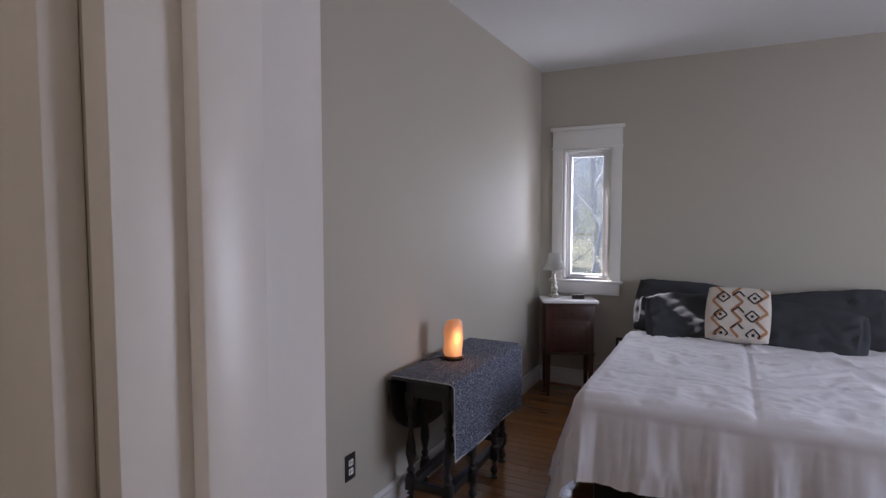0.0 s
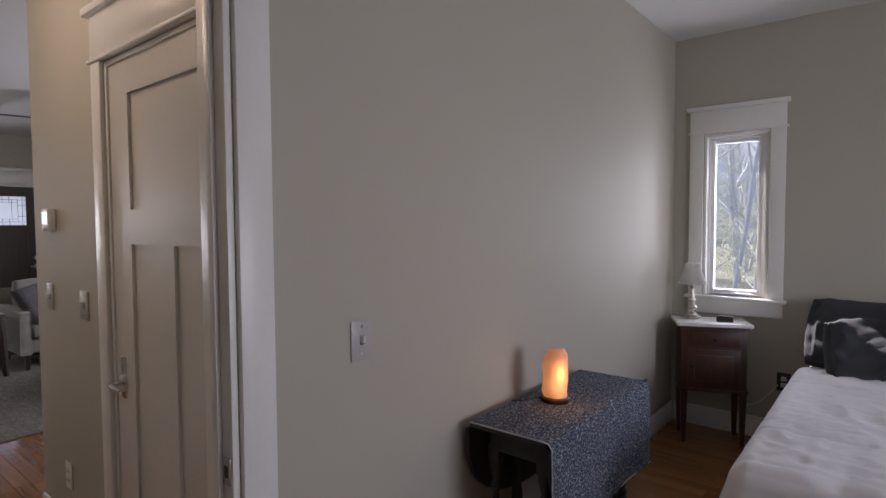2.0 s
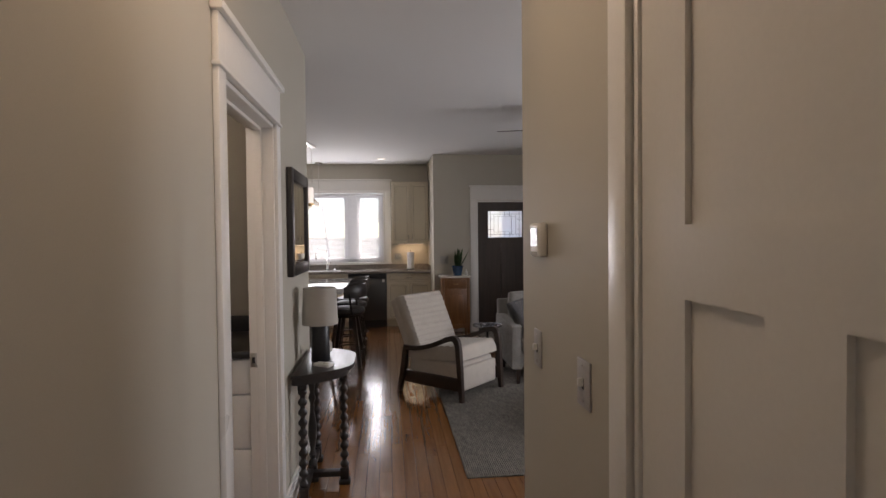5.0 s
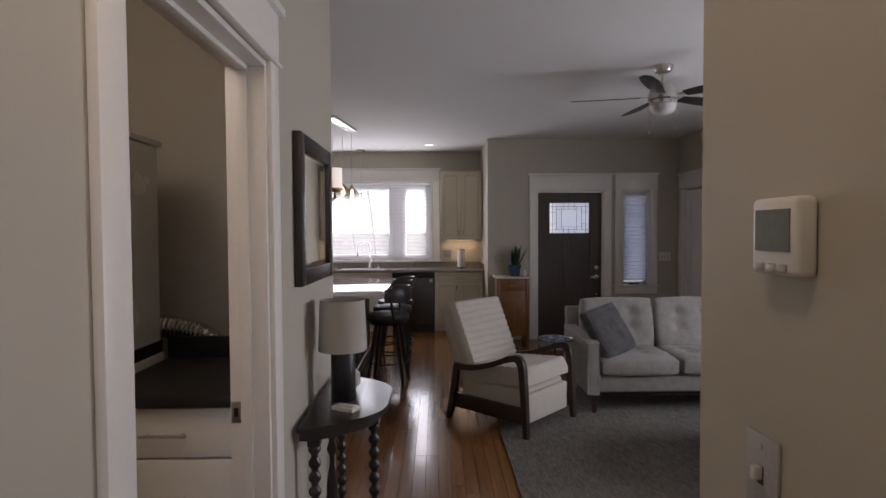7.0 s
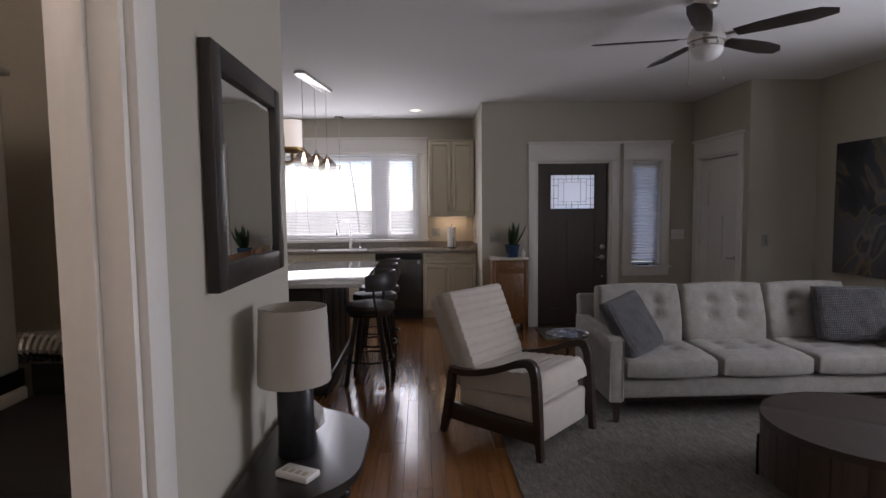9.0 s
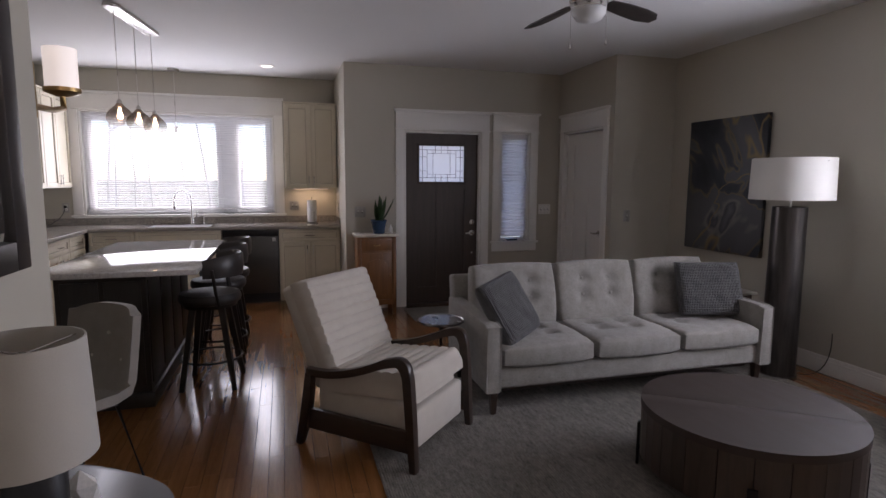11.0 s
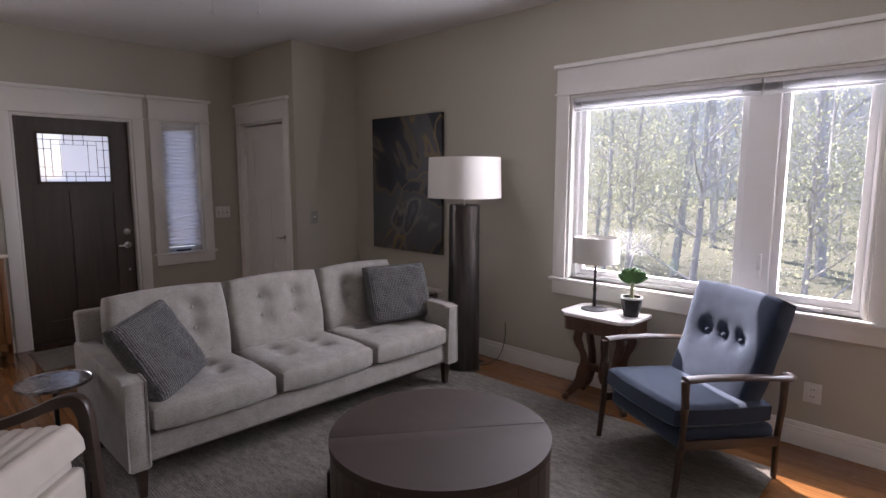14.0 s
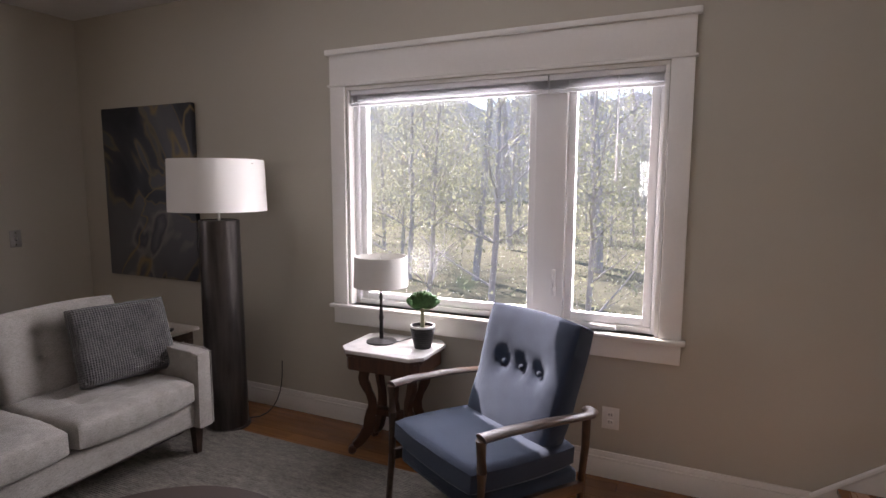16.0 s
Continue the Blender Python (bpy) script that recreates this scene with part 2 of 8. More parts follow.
def wood(name, light, dark, rough=0.35, axis=0, coat=0.0, ring=9.0, per_object=0.0, bump=0.08, contrast=1.0):
    """Grain that runs along one axis of the object."""
    st = [1.0, 1.0, 1.0]
    st[axis] = 0.06
    ma = bpy.data.materials.new(name)
    ma.use_nodes = True
    N, L = ma.node_tree.nodes, ma.node_tree.links
    bs = N["Principled BSDF"]
    tc = N.new("ShaderNodeTexCoord")
    mp = N.new("ShaderNodeMapping")
    mp.inputs["Scale"].default_value = st
    L.new(tc.outputs["Object"], mp.inputs[0])
    oi = N.new("ShaderNodeObjectInfo")
    off = N.new("ShaderNodeVectorMath")
    off.operation = "SCALE"
    off.inputs[0].default_value = (13, 29, 17)
    L.new(oi.outputs["Random"], off.inputs["Scale"])
    L.new(off.outputs[0], mp.inputs["Location"])
    g1 = N.new("ShaderNodeTexNoise")
    g1.inputs["Scale"].default_value = ring * 3
    g1.inputs["Detail"].default_value = 6
    g1.inputs["Distortion"].default_value = 0.6
    g2 = N.new("ShaderNodeTexNoise")
    g2.inputs["Scale"].default_value = 260
    g2.inputs["Detail"].default_value = 2
    L.new(mp.outputs[0], g1.inputs["Vector"])
    L.new(mp.outputs[0], g2.inputs["Vector"])
    mx = N.new("ShaderNodeMath")
    mx.operation = "MULTIPLY_ADD"
    L.new(g2.outputs["Fac"], mx.inputs[0])
    mx.inputs[1].default_value = 0.35
    m2 = N.new("ShaderNodeMath")
    m2.operation = "MULTIPLY_ADD"
    L.new(g1.outputs["Fac"], m2.inputs[0])
    m2.inputs[1].default_value = 0.65
    L.new(mx.outputs[0], m2.inputs[2])
    po = N.new("ShaderNodeMath")
    po.operation = "MULTIPLY_ADD"
    L.new(oi.outputs["Random"], po.inputs[0])
    po.inputs[1].default_value = per_object
    mx.inputs[2].default_value = -per_object / 2
    L.new(m2.outputs[0], po.inputs[2])
    ramp = N.new("ShaderNodeValToRGB")
    ramp.color_ramp.elements[0].position = 0.5 - 0.22 / contrast
    ramp.color_ramp.elements[1].position = 0.5 + 0.22 / contrast
    ramp.color_ramp.elements[0].color = (*dark, 1)
    ramp.color_ramp.elements[1].color = (*light, 1)
    L.new(po.outputs[0], ramp.inputs[0])
    L.new(ramp.outputs[0], bs.inputs["Base Color"])
    rr = N.new("ShaderNodeMapRange")
    rr.inputs["To Min"].default_value = max(rough - 0.06, 0.03)
    rr.inputs["To Max"].default_value = rough + 0.1
    L.new(g1.outputs["Fac"], rr.inputs["Value"])
    L.new(rr.outputs[0], bs.inputs["Roughness"])
    bs.inputs["Coat Weight"].default_value = coat
    bs.inputs["Coat Roughness"].default_value = 0.08
    bp = N.new("ShaderNodeBump")
    bp.inputs["Strength"].default_value = bump
    bp.inputs["Distance"].default_value = 0.001
    L.new(m2.outputs[0], bp.inputs["Height"])
    L.new(bp.outputs[0], bs.inputs["Normal"])
    return ma


def weave(name, c1, c2, scale=260.0, rough=0.9, bump=0.5, dist=0.002, mottled=0.5, sheen=0.2, sx=1.0, sz=1.0):
    """Woven or knitted cloth: crossed bands of thread with mottled yarn."""
    ma = mat(name, c1, rough, color2=c2, scale=14, fine=scale, bump=0, sheen=sheen, spec=0.2)
    N, L = ma.node_tree.nodes, ma.node_tree.links
    bs = N["Principled BSDF"]
    tc = N.new("ShaderNodeTexCoord")
    mp = N.new("ShaderNodeMapping")
    mp.inputs["Scale"].default_value = (sx, 1, sz)
    L.new(tc.outputs["Object"], mp.inputs[0])
    hs = []
    for d in ("X", "Y", "Z"):
        w = N.new("ShaderNodeTexWave")
        w.bands_direction = d
        w.inputs["Scale"].default_value = scale / 2.4
        w.inputs["Distortion"].default_value = 1.5
        w.inputs["Detail"].default_value = 1
        w.inputs["Detail Scale"].default_value = 2
        L.new(mp.outputs[0], w.inputs["Vector"])
        hs.append(w)
    a = N.new("ShaderNodeMath")
    a.operation = "ADD"
    L.new(hs[0].outputs["Fac"], a.inputs[0])
    L.new(hs[1].outputs["Fac"], a.inputs[1])
    b = N.new("ShaderNodeMath")
    b.operation = "ADD"
    L.new(a.outputs[0], b.inputs[0])
    L.new(hs[2].outputs["Fac"], b.inputs[1])
    bp = N.new("ShaderNodeBump")
    bp.inputs["Strength"].default_value = bump
    bp.inputs["Distance"].default_value = dist
    L.new(b.outputs[0], bp.inputs["Height"])
    L.new(bp.outputs[0], bs.inputs["Normal"])
    return ma


def glow(name, color, strength, base=(0.8, 0.8, 0.8)):
    ma = bpy.data.materials.new(name)
    ma.use_nodes = True
    bs = ma.node_tree.nodes["Principled BSDF"]
    bs.inputs["Base Color"].default_value = (*base, 1)
    bs.inputs["Emission Color"].default_value = (*color, 1)
    bs.inputs["Emission Strength"].default_value = strength
    return ma


def clear_glass(name, tint=(1, 1, 1), rough=0.0, gloss=0.08):
    """A thin pane: mostly clear, with a faint mirror."""
    ma = bpy.data.materials.new(name)
    ma.use_nodes = True
    N, L = ma.node_tree.nodes, ma.node_tree.links
    N.remove(N["Principled BSDF"])
    tr = N.new("ShaderNodeBsdfTransparent")
    tr.inputs[0].default_value = (*tint, 1)
    gl = N.new("ShaderNodeBsdfGlossy")
    gl.inputs["Roughness"].default_value = rough
    mx = N.new("ShaderNodeMixShader")
    fr = N.new("ShaderNodeFresnel")
    fr.inputs["IOR"].default_value = 1.45
    L.new(fr.outputs[0], mx.inputs[0])
    L.new(tr.outputs[0], mx.inputs[1])
    L.new(gl.outputs[0], mx.inputs[2])
    L.new(mx.outputs[0], N["Material Output"].inputs[0])
    return ma


def slubs(ma, dark):
    """Short dark flecks of thick yarn that lie along the weft."""
    N, L = ma.node_tree.nodes, ma.node_tree.links
    bs = N["Principled BSDF"]
    src = bs.inputs["Base Color"].links[0].from_socket
    tc = N.new("ShaderNodeTexCoord")
    mp = N.new("ShaderNodeMapping")
    mp.inputs["Scale"].default_value = (320, 60, 320)
    L.new(tc.outputs["Object"], mp.inputs[0])
    no = N.new("ShaderNodeTexNoise")
    no.inputs["Scale"].default_value = 1.0
    no.inputs["Detail"].default_value = 2
    L.new(mp.outputs[0], no.inputs["Vector"])
    r = N.new("ShaderNodeValToRGB")
    r.color_ramp.elements[0].position, r.color_ramp.elements[0].color = 0.50, (0, 0, 0, 1)
    r.color_ramp.elements[1].position, r.color_ramp.elements[1].color = 0.70, (0.6, 0.6, 0.6, 1)
    L.new(no.outputs["Fac"], r.inputs[0])
    mx = N.new("ShaderNodeMix")
    mx.data_type = "RGBA"
    L.new(r.outputs[0], mx.inputs["Factor"])
    L.new(src, mx.inputs["A"])
    mx.inputs["B"].default_value = (*dark, 1)
    L.new(mx.outputs["Result"], bs.inputs["Base Color"])


M_WALL = mat("wall_paint", (0.465, 0.435, 0.365), 0.62, var=0.02, scale=1.2, fine=420, bump=0.06, dist=0.0006)
M_CEIL = mat("ceiling_paint", (0.74, 0.74, 0.735), 0.85, var=0.015, scale=0.8, fine=300, bump=0.08, dist=0.0008)
M_TRIM = mat("trim_paint", (0.78, 0.765, 0.73), 0.32, var=0.015, scale=2.0, fine=60, bump=0.04, dist=0.0005)
M_DOORW = mat("door_paint", (0.72, 0.70, 0.66), 0.35, var=0.015, scale=2.0, fine=90, bump=0.05, dist=0.0005)
M_VINYL = mat("window_vinyl", (0.82, 0.82, 0.82), 0.35, var=0.01, bump=0.02)
M_PLANK = wood("floor_plank", (0.29, 0.130, 0.044), (0.155, 0.063, 0.021), 0.17, axis=0, coat=0.36, per_object=0.20, bump=0.05)
M_RUG = None
M_ALB = mat("gap_dark", (0.05, 0.03, 0.02), 0.7)
M_NICKEL = mat("brushed_nickel", (0.6, 0.58, 0.55), 0.28, 1.0, var=0.04, fine=300, bump=0.02)
M_CHROME = mat("chrome", (0.75, 0.75, 0.76), 0.1, 1.0, var=0.02, bump=0.0, rvar=0.04)
M_BRASS = mat("aged_brass", (0.45, 0.3, 0.13), 0.35, 1.0, var=0.1, bump=0.02)
M_DARKWOOD = wood("dark_stained_wood", (0.05, 0.03, 0.021), (0.018, 0.011, 0.008), 0.35, axis=0)
M_WALNUT = wood("walnut_stained_wood", (0.085, 0.05, 0.032), (0.03, 0.018, 0.012), 0.4, axis=0)
M_EBONY = wood("ebonised_wood", (0.022, 0.017, 0.014), (0.008, 0.006, 0.005), 0.38, axis=2)
M_OAK = wood("honey_oak_wood", (0.27, 0.125, 0.045), (0.14, 0.058, 0.02), 0.35, axis=2)
M_MAHOG = wood("mahogany_wood", (0.075, 0.026, 0.015), (0.03, 0.011, 0.007), 0.3, axis=2)
M_CREAMCAB = mat("cream_cabinet_paint", (0.66, 0.60, 0.47), 0.4, var=0.025, scale=4, fine=80, bump=0.03, dist=0.0006)
M_GLAZE = mat("cabinet_glaze", (0.28, 0.22, 0.15), 0.5)
M_BLACK = mat("black_plastic", (0.012, 0.012, 0.013), 0.35, var=0.1)
M_BLACKMETAL = mat("black_metal", (0.02, 0.018, 0.017), 0.4, 0.6, var=0.1)
M_WHITEPL = mat("white_plastic", (0.75, 0.74, 0.71), 0.35, var=0.01, bump=0.01)
M_APPL = mat("appliance_enamel", (0.7, 0.7, 0.7), 0.25, var=0.01, bump=0.01)
M_SOFA = weave("sofa_tweed", (0.36, 0.34, 0.313), (0.22, 0.207, 0.19), 190, bump=0.3, dist=0.002)
slubs(M_SOFA, (0.16, 0.15, 0.14))
M_CREAMUPH = weave("cream_upholstery", (0.53, 0.485, 0.425), (0.46, 0.415, 0.36), 420, bump=0.25, dist=0.001)
M_KNIT = weave("grey_knit", (0.115, 0.112, 0.112), (0.055, 0.054, 0.056), 62, bump=0.8, dist=0.005)
M_NAVY = weave("navy_felt", (0.024, 0.036, 0.066), (0.016, 0.024, 0.045), 600, bump=0.3, dist=0.001, sheen=0.4)
M_NAVY.node_tree.nodes["Principled BSDF"].inputs["Sheen Tint"].default_value = (0.68, 0.82, 1.0, 1)
M_SHADE = mat("lampshade_linen", (0.66, 0.645, 0.605), 0.9, var=0.02, fine=500, bump=0.15, dist=0.0008)
M_WHITECLOTH = mat("white_cotton", (0.82, 0.81, 0.84), 0.95, var=0.015, scale=6, fine=300, bump=0.12, dist=0.001, spec=0.2)
M_GREYCLOTH = mat("slate_cotton", (0.06, 0.063, 0.068), 0.95, var=0.06, scale=8, fine=320, bump=0.15, dist=0.001, spec=0.15)
M_GLASS = clear_glass("window_glass")


def veil(name, color, through=0.5, clear=0.0):
    """Thin white stuff that lets light glow through it: blinds, obscure glass."""
    ma = bpy.data.materials.new(name)
    ma.use_nodes = True
    N, L = ma.node_tree.nodes, ma.node_tree.links
    bs = N["Principled BSDF"]
    bs.inputs["Base Color"].default_value = (*color, 1)
    bs.inputs["Roughness"].default_value = 0.55
    tl = N.new("ShaderNodeBsdfTranslucent")
    tl.inputs[0].default_value = (*color, 1)
    mx = N.new("ShaderNodeMixShader")
    mx.inputs[0].default_value = through
    L.new(bs.outputs[0], mx.inputs[1])
    L.new(tl.outputs[0], mx.inputs[2])
    last = mx
    if clear:
        tr = N.new("ShaderNodeBsdfTransparent")
        m2 = N.new("ShaderNodeMixShader")
        m2.inputs[0].default_value = clear
        L.new(mx.outputs[0], m2.inputs[1])
        L.new(tr.outputs[0], m2.inputs[2])
        last = m2
    L.new(last.outputs[0], N["Material Output"].inputs[0])
    return ma


# ---- the house: walls, floors, ceilings ----
CEIL = 2.74
X_BED, Y_BED = -1.613, 7.165          # bedroom: west wall, window wall
Y_HL, Y_HR = 2.77, 3.805              # hall: both sides
X_HL, X_HR = -5.55, -3.565             # hall: ends of both sides
Y_WIN, X_FRONT, X_KIT = 7.357, -10.15, -11.35
Y_NIB, Y_CLOS, X_CLOS, Y_KL = 4.03, 6.64, -8.97, 0.68

WINDOW_LIV = (-6.476, -4.690, 0.765, 2.072)
WINDOW_BED = (-1.407, -1.007, 0.936, 2.056)
WINDOW_BED_EAST = (4.2, 5.8, 0.85, 2.2)
WINDOW_KIT = (1.11, 3.27, 1.04, 2.26)
FRONT_DOOR = (4.70, 5.62, 0.0, 2.03)
SIDELIGHT = (5.87, 6.25, 0.74, 2.035)
CLOSET_DOOR = (-10.0, -9.146, 0.0, 2.04)
HALL_DOOR = (-2.656, -1.784, 0.0, 2.055)
BED_DOOR = (2.87, 3.702, 0.0, 2.05)
LAUNDRY_DOOR = (-4.40, -3.552, 0.0, 2.04)
BATH_DOOR = (-0.408, 0.40, 0.0, 2.05)


def wall(name, axis, t0, t1, a0, a1, holes=(), z0=0.0, z1=CEIL, label="warm grey painted plaster wall", m=None):
    return solo(name, holed(axis, t0, t1, a0, a1, z0, z1, holes), m or M_WALL, label, "wall", kind="structure", smooth=False)


wall("wall_bedroom_west", "x", X_BED - 0.12, X_BED, 2.40, 7.33, [BED_DOOR])
wall("wall_bedroom_window", "y", Y_BED, Y_BED + 0.165, X_BED, 3.0, [WINDOW_BED])
wall("wall_bedroom_east", "x", 2.88, 3.0, 2.40, Y_BED, [WINDOW_BED_EAST])
wall("wall_bedroom_south", "y", 2.512, 2.663, X_BED, 2.88, [BATH_DOOR])
wall("wall_bath_west", "x", -1.32, -1.2, 0.28, 2.512)
wall("wall_bath_east", "x", 1.2, 1.32, 0.28, 2.512)
wall("wall_bath_south", "y", 0.16, 0.28, -1.32, 1.32)
wall("wall_hall_south", "y", Y_HL - 0.12, Y_HL, X_HL, X_BED - 0.12, [LAUNDRY_DOOR])
wall("wall_hall_north", "y", Y_HR, Y_HR + 0.12, X_HR, X_BED - 0.12, [HALL_DOOR])
wall("wall_closet_back", "y", 4.55, 4.65, X_HR + 0.12, X_BED - 0.12)
wall("wall_living_east", "x", X_HR, X_HR + 0.12, Y_HR + 0.12, 6.42)
wall("wall_stair_end", "x", -2.3, -2.2, 6.42, Y_WIN)
wall("wall_stair_side", "y", 6.30, 6.42, X_HR + 0.12, -2.2)
wall("wall_living_window", "y", Y_WIN, Y_WIN + 0.16, -10.31, -2.2, [WINDOW_LIV])
wall("wall_front", "x", X_FRONT - 0.16, X_FRONT, Y_NIB, Y_WIN, [FRONT_DOOR, SIDELIGHT])
wall("wall_nib", "y", Y_NIB, Y_NIB + 0.13, X_KIT, X_FRONT - 0.16)
wall("wall_closet_front", "y", Y_CLOS, Y_CLOS + 0.11, X_FRONT, X_CLOS, [CLOSET_DOOR])
wall("wall_closet_side", "x", X_CLOS - 0.11, X_CLOS, Y_CLOS + 0.11, Y_WIN)
wall("wall_kitchen_window", "x", X_KIT - 0.16, X_KIT, Y_KL - 0.12, Y_NIB + 0.13, [WINDOW_KIT])
wall("wall_kitchen_south", "y", Y_KL - 0.12, Y_KL, X_KIT, X_HL + 0.12)
wall("wall_dining_east", "x", X_HL, X_HL + 0.12, Y_KL, Y_HL - 0.12)
wall("wall_laundry_south", "y", 1.0, 1.12, X_HL + 0.12, -2.5)
wall("wall_laundry_east", "x", -2.62, -2.5, 1.12, Y_HL - 0.12)

bm = B((-11.6, 3.05, 0.1, 7.6, CEIL, CEIL + 0.15))
solo("ceiling", bm, M_CEIL, "flat white painted ceiling", "ceiling", kind="structure", smooth=False)
# Unseen roof, added so its eaves limit the sun through the windows.
solo("roof", B((-12.0, 3.6, -0.4, 7.66, CEIL + 0.155, CEIL + 0.24)), mat("added_roof", (0.6, 0.6, 0.58), 0.7), "unseen pale roof slab whose eaves trim the sunlight", "roof", kind="structure", smooth=False)
bm = B((-11.6, 3.05, 0.1, 7.6, -0.2, -0.012))
FLOOR = solo("floor", bm, M_ALB, "glossy warm brown hardwood plank floor", "floor", kind="structure", smooth=False)


# ---- trim ----
def on(axis, plane, out):
    """Boxes on a wall face: along a, out from the wall d, height z."""
    def f(a0, a1, d0, d1, z0, z1):
        t = sorted((plane + out * d0, plane + out * d1))
        return (*t, a0, a1, z0, z1) if axis == "x" else (a0, a1, *t, z0, z1)
    return f


def casing(name, axis, plane, out, hole, w=0.09, head=0.2, sill=False, label="white painted craftsman casing", thick=0.02, lo=True, hi=True, depth=0.12, lap=0.012):
    """Craftsman casing round an opening: side boards, fillet, head board, cap, and jambs through the wall."""
    a0, a1, z0, z1 = hole
    f = on(axis, plane, out)
    th = thing(name, label, "trim", kind="structure")
    b = 0.0025
    zb = z0 + (0.0 if sill else 0.0)
    if lo:
        part("side_board", B(f(a0 - w, a0 - 0.004, 0, thick, zb, z1 + 0.004), bevel=b), M_TRIM, th)
    if hi:
        part("side_board", B(f(a1 + 0.004, a1 + w, 0, thick, zb, z1 + 0.004), bevel=b), M_TRIM, th)
    e = 0.0 if not lo else w
    g = 0.0 if not hi else w
    part("fillet", B(f(a0 - e - lap, a1 + g + lap, 0, thick + 0.010, z1 + 0.004, z1 + 0.018), bevel=0.004), M_TRIM, th)
    part("head_board", B(f(a0 - e, a1 + g, 0, thick + 0.002, z1 + 0.018, z1 + head - 0.03), bevel=b), M_TRIM, th)
    part("cap", B(f(a0 - e - lap - 0.008, a1 + g + lap + 0.008, 0, thick + 0.022, z1 + head - 0.03, z1 + head), bevel=0.005), M_TRIM, th)
    j = 0.004
    if depth == 0.0:        # the other face of the wall has the jambs
        return th
    part("jamb", B(f(a0, a0 + 0.018, -depth, j, z0, z1 - 0.018), bevel=0.001), M_TRIM, th)
    part("jamb", B(f(a1 - 0.018, a1, -depth, j, z0, z1 - 0.018), bevel=0.001), M_TRIM, th)
    part("head_jamb", B(f(a0, a1, -depth, j, z1 - 0.018, z1), bevel=0.001), M_TRIM, th)
    if sill:
        part("sill", B(f(a0 - e - 0.02, a1 + g + 0.02, -depth, 0.045, z0 - 0.022, z0), bevel=0.005), M_TRIM, th)
        part("apron", B(f(a0 - e, a1 + g, 0, thick, z0 - 0.022 - 0.10, z0 - 0.022), bevel=b), M_TRIM, th)
    return th


casing("living_window_trim", "y", Y_WIN, -1, WINDOW_LIV, 0.105, 0.217, True, depth=0.09)
casing("bedroom_window_trim", "y", Y_BED, -1, WINDOW_BED, 0.092, 0.19, True, depth=0.09)
casing("bedroom_east_window_trim", "x", 2.88, -1, WINDOW_BED_EAST, 0.092, 0.212, True, depth=0.09)
casing("kitchen_window_trim", "x", X_KIT, 1, WINDOW_KIT, 0.11, 0.22, True, depth=0.09)
casing("front_door_trim", "x", X_FRONT, 1, FRONT_DOOR, 0.1, 0.235, depth=0.16)
casing("sidelight_trim", "x", X_FRONT, 1, SIDELIGHT, 0.1, 0.235, True, depth=0.1)
casing("closet_door_trim", "y", Y_CLOS, -1, CLOSET_DOOR, 0.09, 0.21, depth=0.11)
casing("hall_door_trim", "y", Y_HR, -1, HALL_DOOR, 0.09, 0.21, depth=0.12, hi=False)
casing("bedroom_door_trim", "x", X_BED, 1, BED_DOOR, 0.1, 0.21, depth=0.124)
casing("bedroom_door_trim_hall", "x", X_BED - 0.12, -1, BED_DOOR, 0.09, 0.21, depth=0.0)
casing("laundry_door_trim", "y", Y_HL, 1, LAUNDRY_DOOR, 0.09, 0.21, depth=0.124)
casing("bath_door_trim", "y", 2.663, 1, BATH_DOOR, 0.1, 0.21, depth=0.153)
casing("bath_door_trim_inner", "y", 2.512, -1, BATH_DOOR, 0.1, 0.21, depth=0.0)


def baseboard(axis, plane, out, a0, a1, h=0.14):
    f = on(axis, plane, out)
    bm = B(f(a0, a1, 0, 0.014, 0, h - 0.03), f(a0, a1, 0, 0.011, h - 0.03, h), f(a0, a1, 0, 0.018, h - 0.042, h - 0.03), bevel=0.002)
    solo("baseboard", bm, M_TRIM, "white painted baseboard with a moulded top", "baseboard", kind="structure")


baseboard("x", X_BED, 1, 3.804, Y_BED)
baseboard("y", Y_BED, -1, X_BED + 0.02, 2.88)
baseboard("x", X_BED, 1, 2.68, 2.77)
baseboard("y", 2.663, 1, X_BED + 0.02, -0.53)
baseboard("y", Y_HL, 1, X_HL, -4.49)
baseboard("y", Y_HL, 1, -3.475, -1.76)
baseboard("y", Y_HR, -1, X_HR, -2.746)
baseboard("x", X_HR, -1, Y_HR, 6.42)
baseboard("y", Y_WIN, -1, X_CLOS, -4.02)
baseboard("x", X_CLOS, 1, Y_CLOS, Y_WIN - 0.02)
baseboard("y", Y_CLOS, -1, -9.056, X_CLOS)
baseboard("x", X_FRONT, 1, 6.36, Y_CLOS)
baseboard("x", X_FRONT, 1, Y_NIB, 4.59)
baseboard("x", X_HL, -1, 1.6, Y_HL - 0.02)


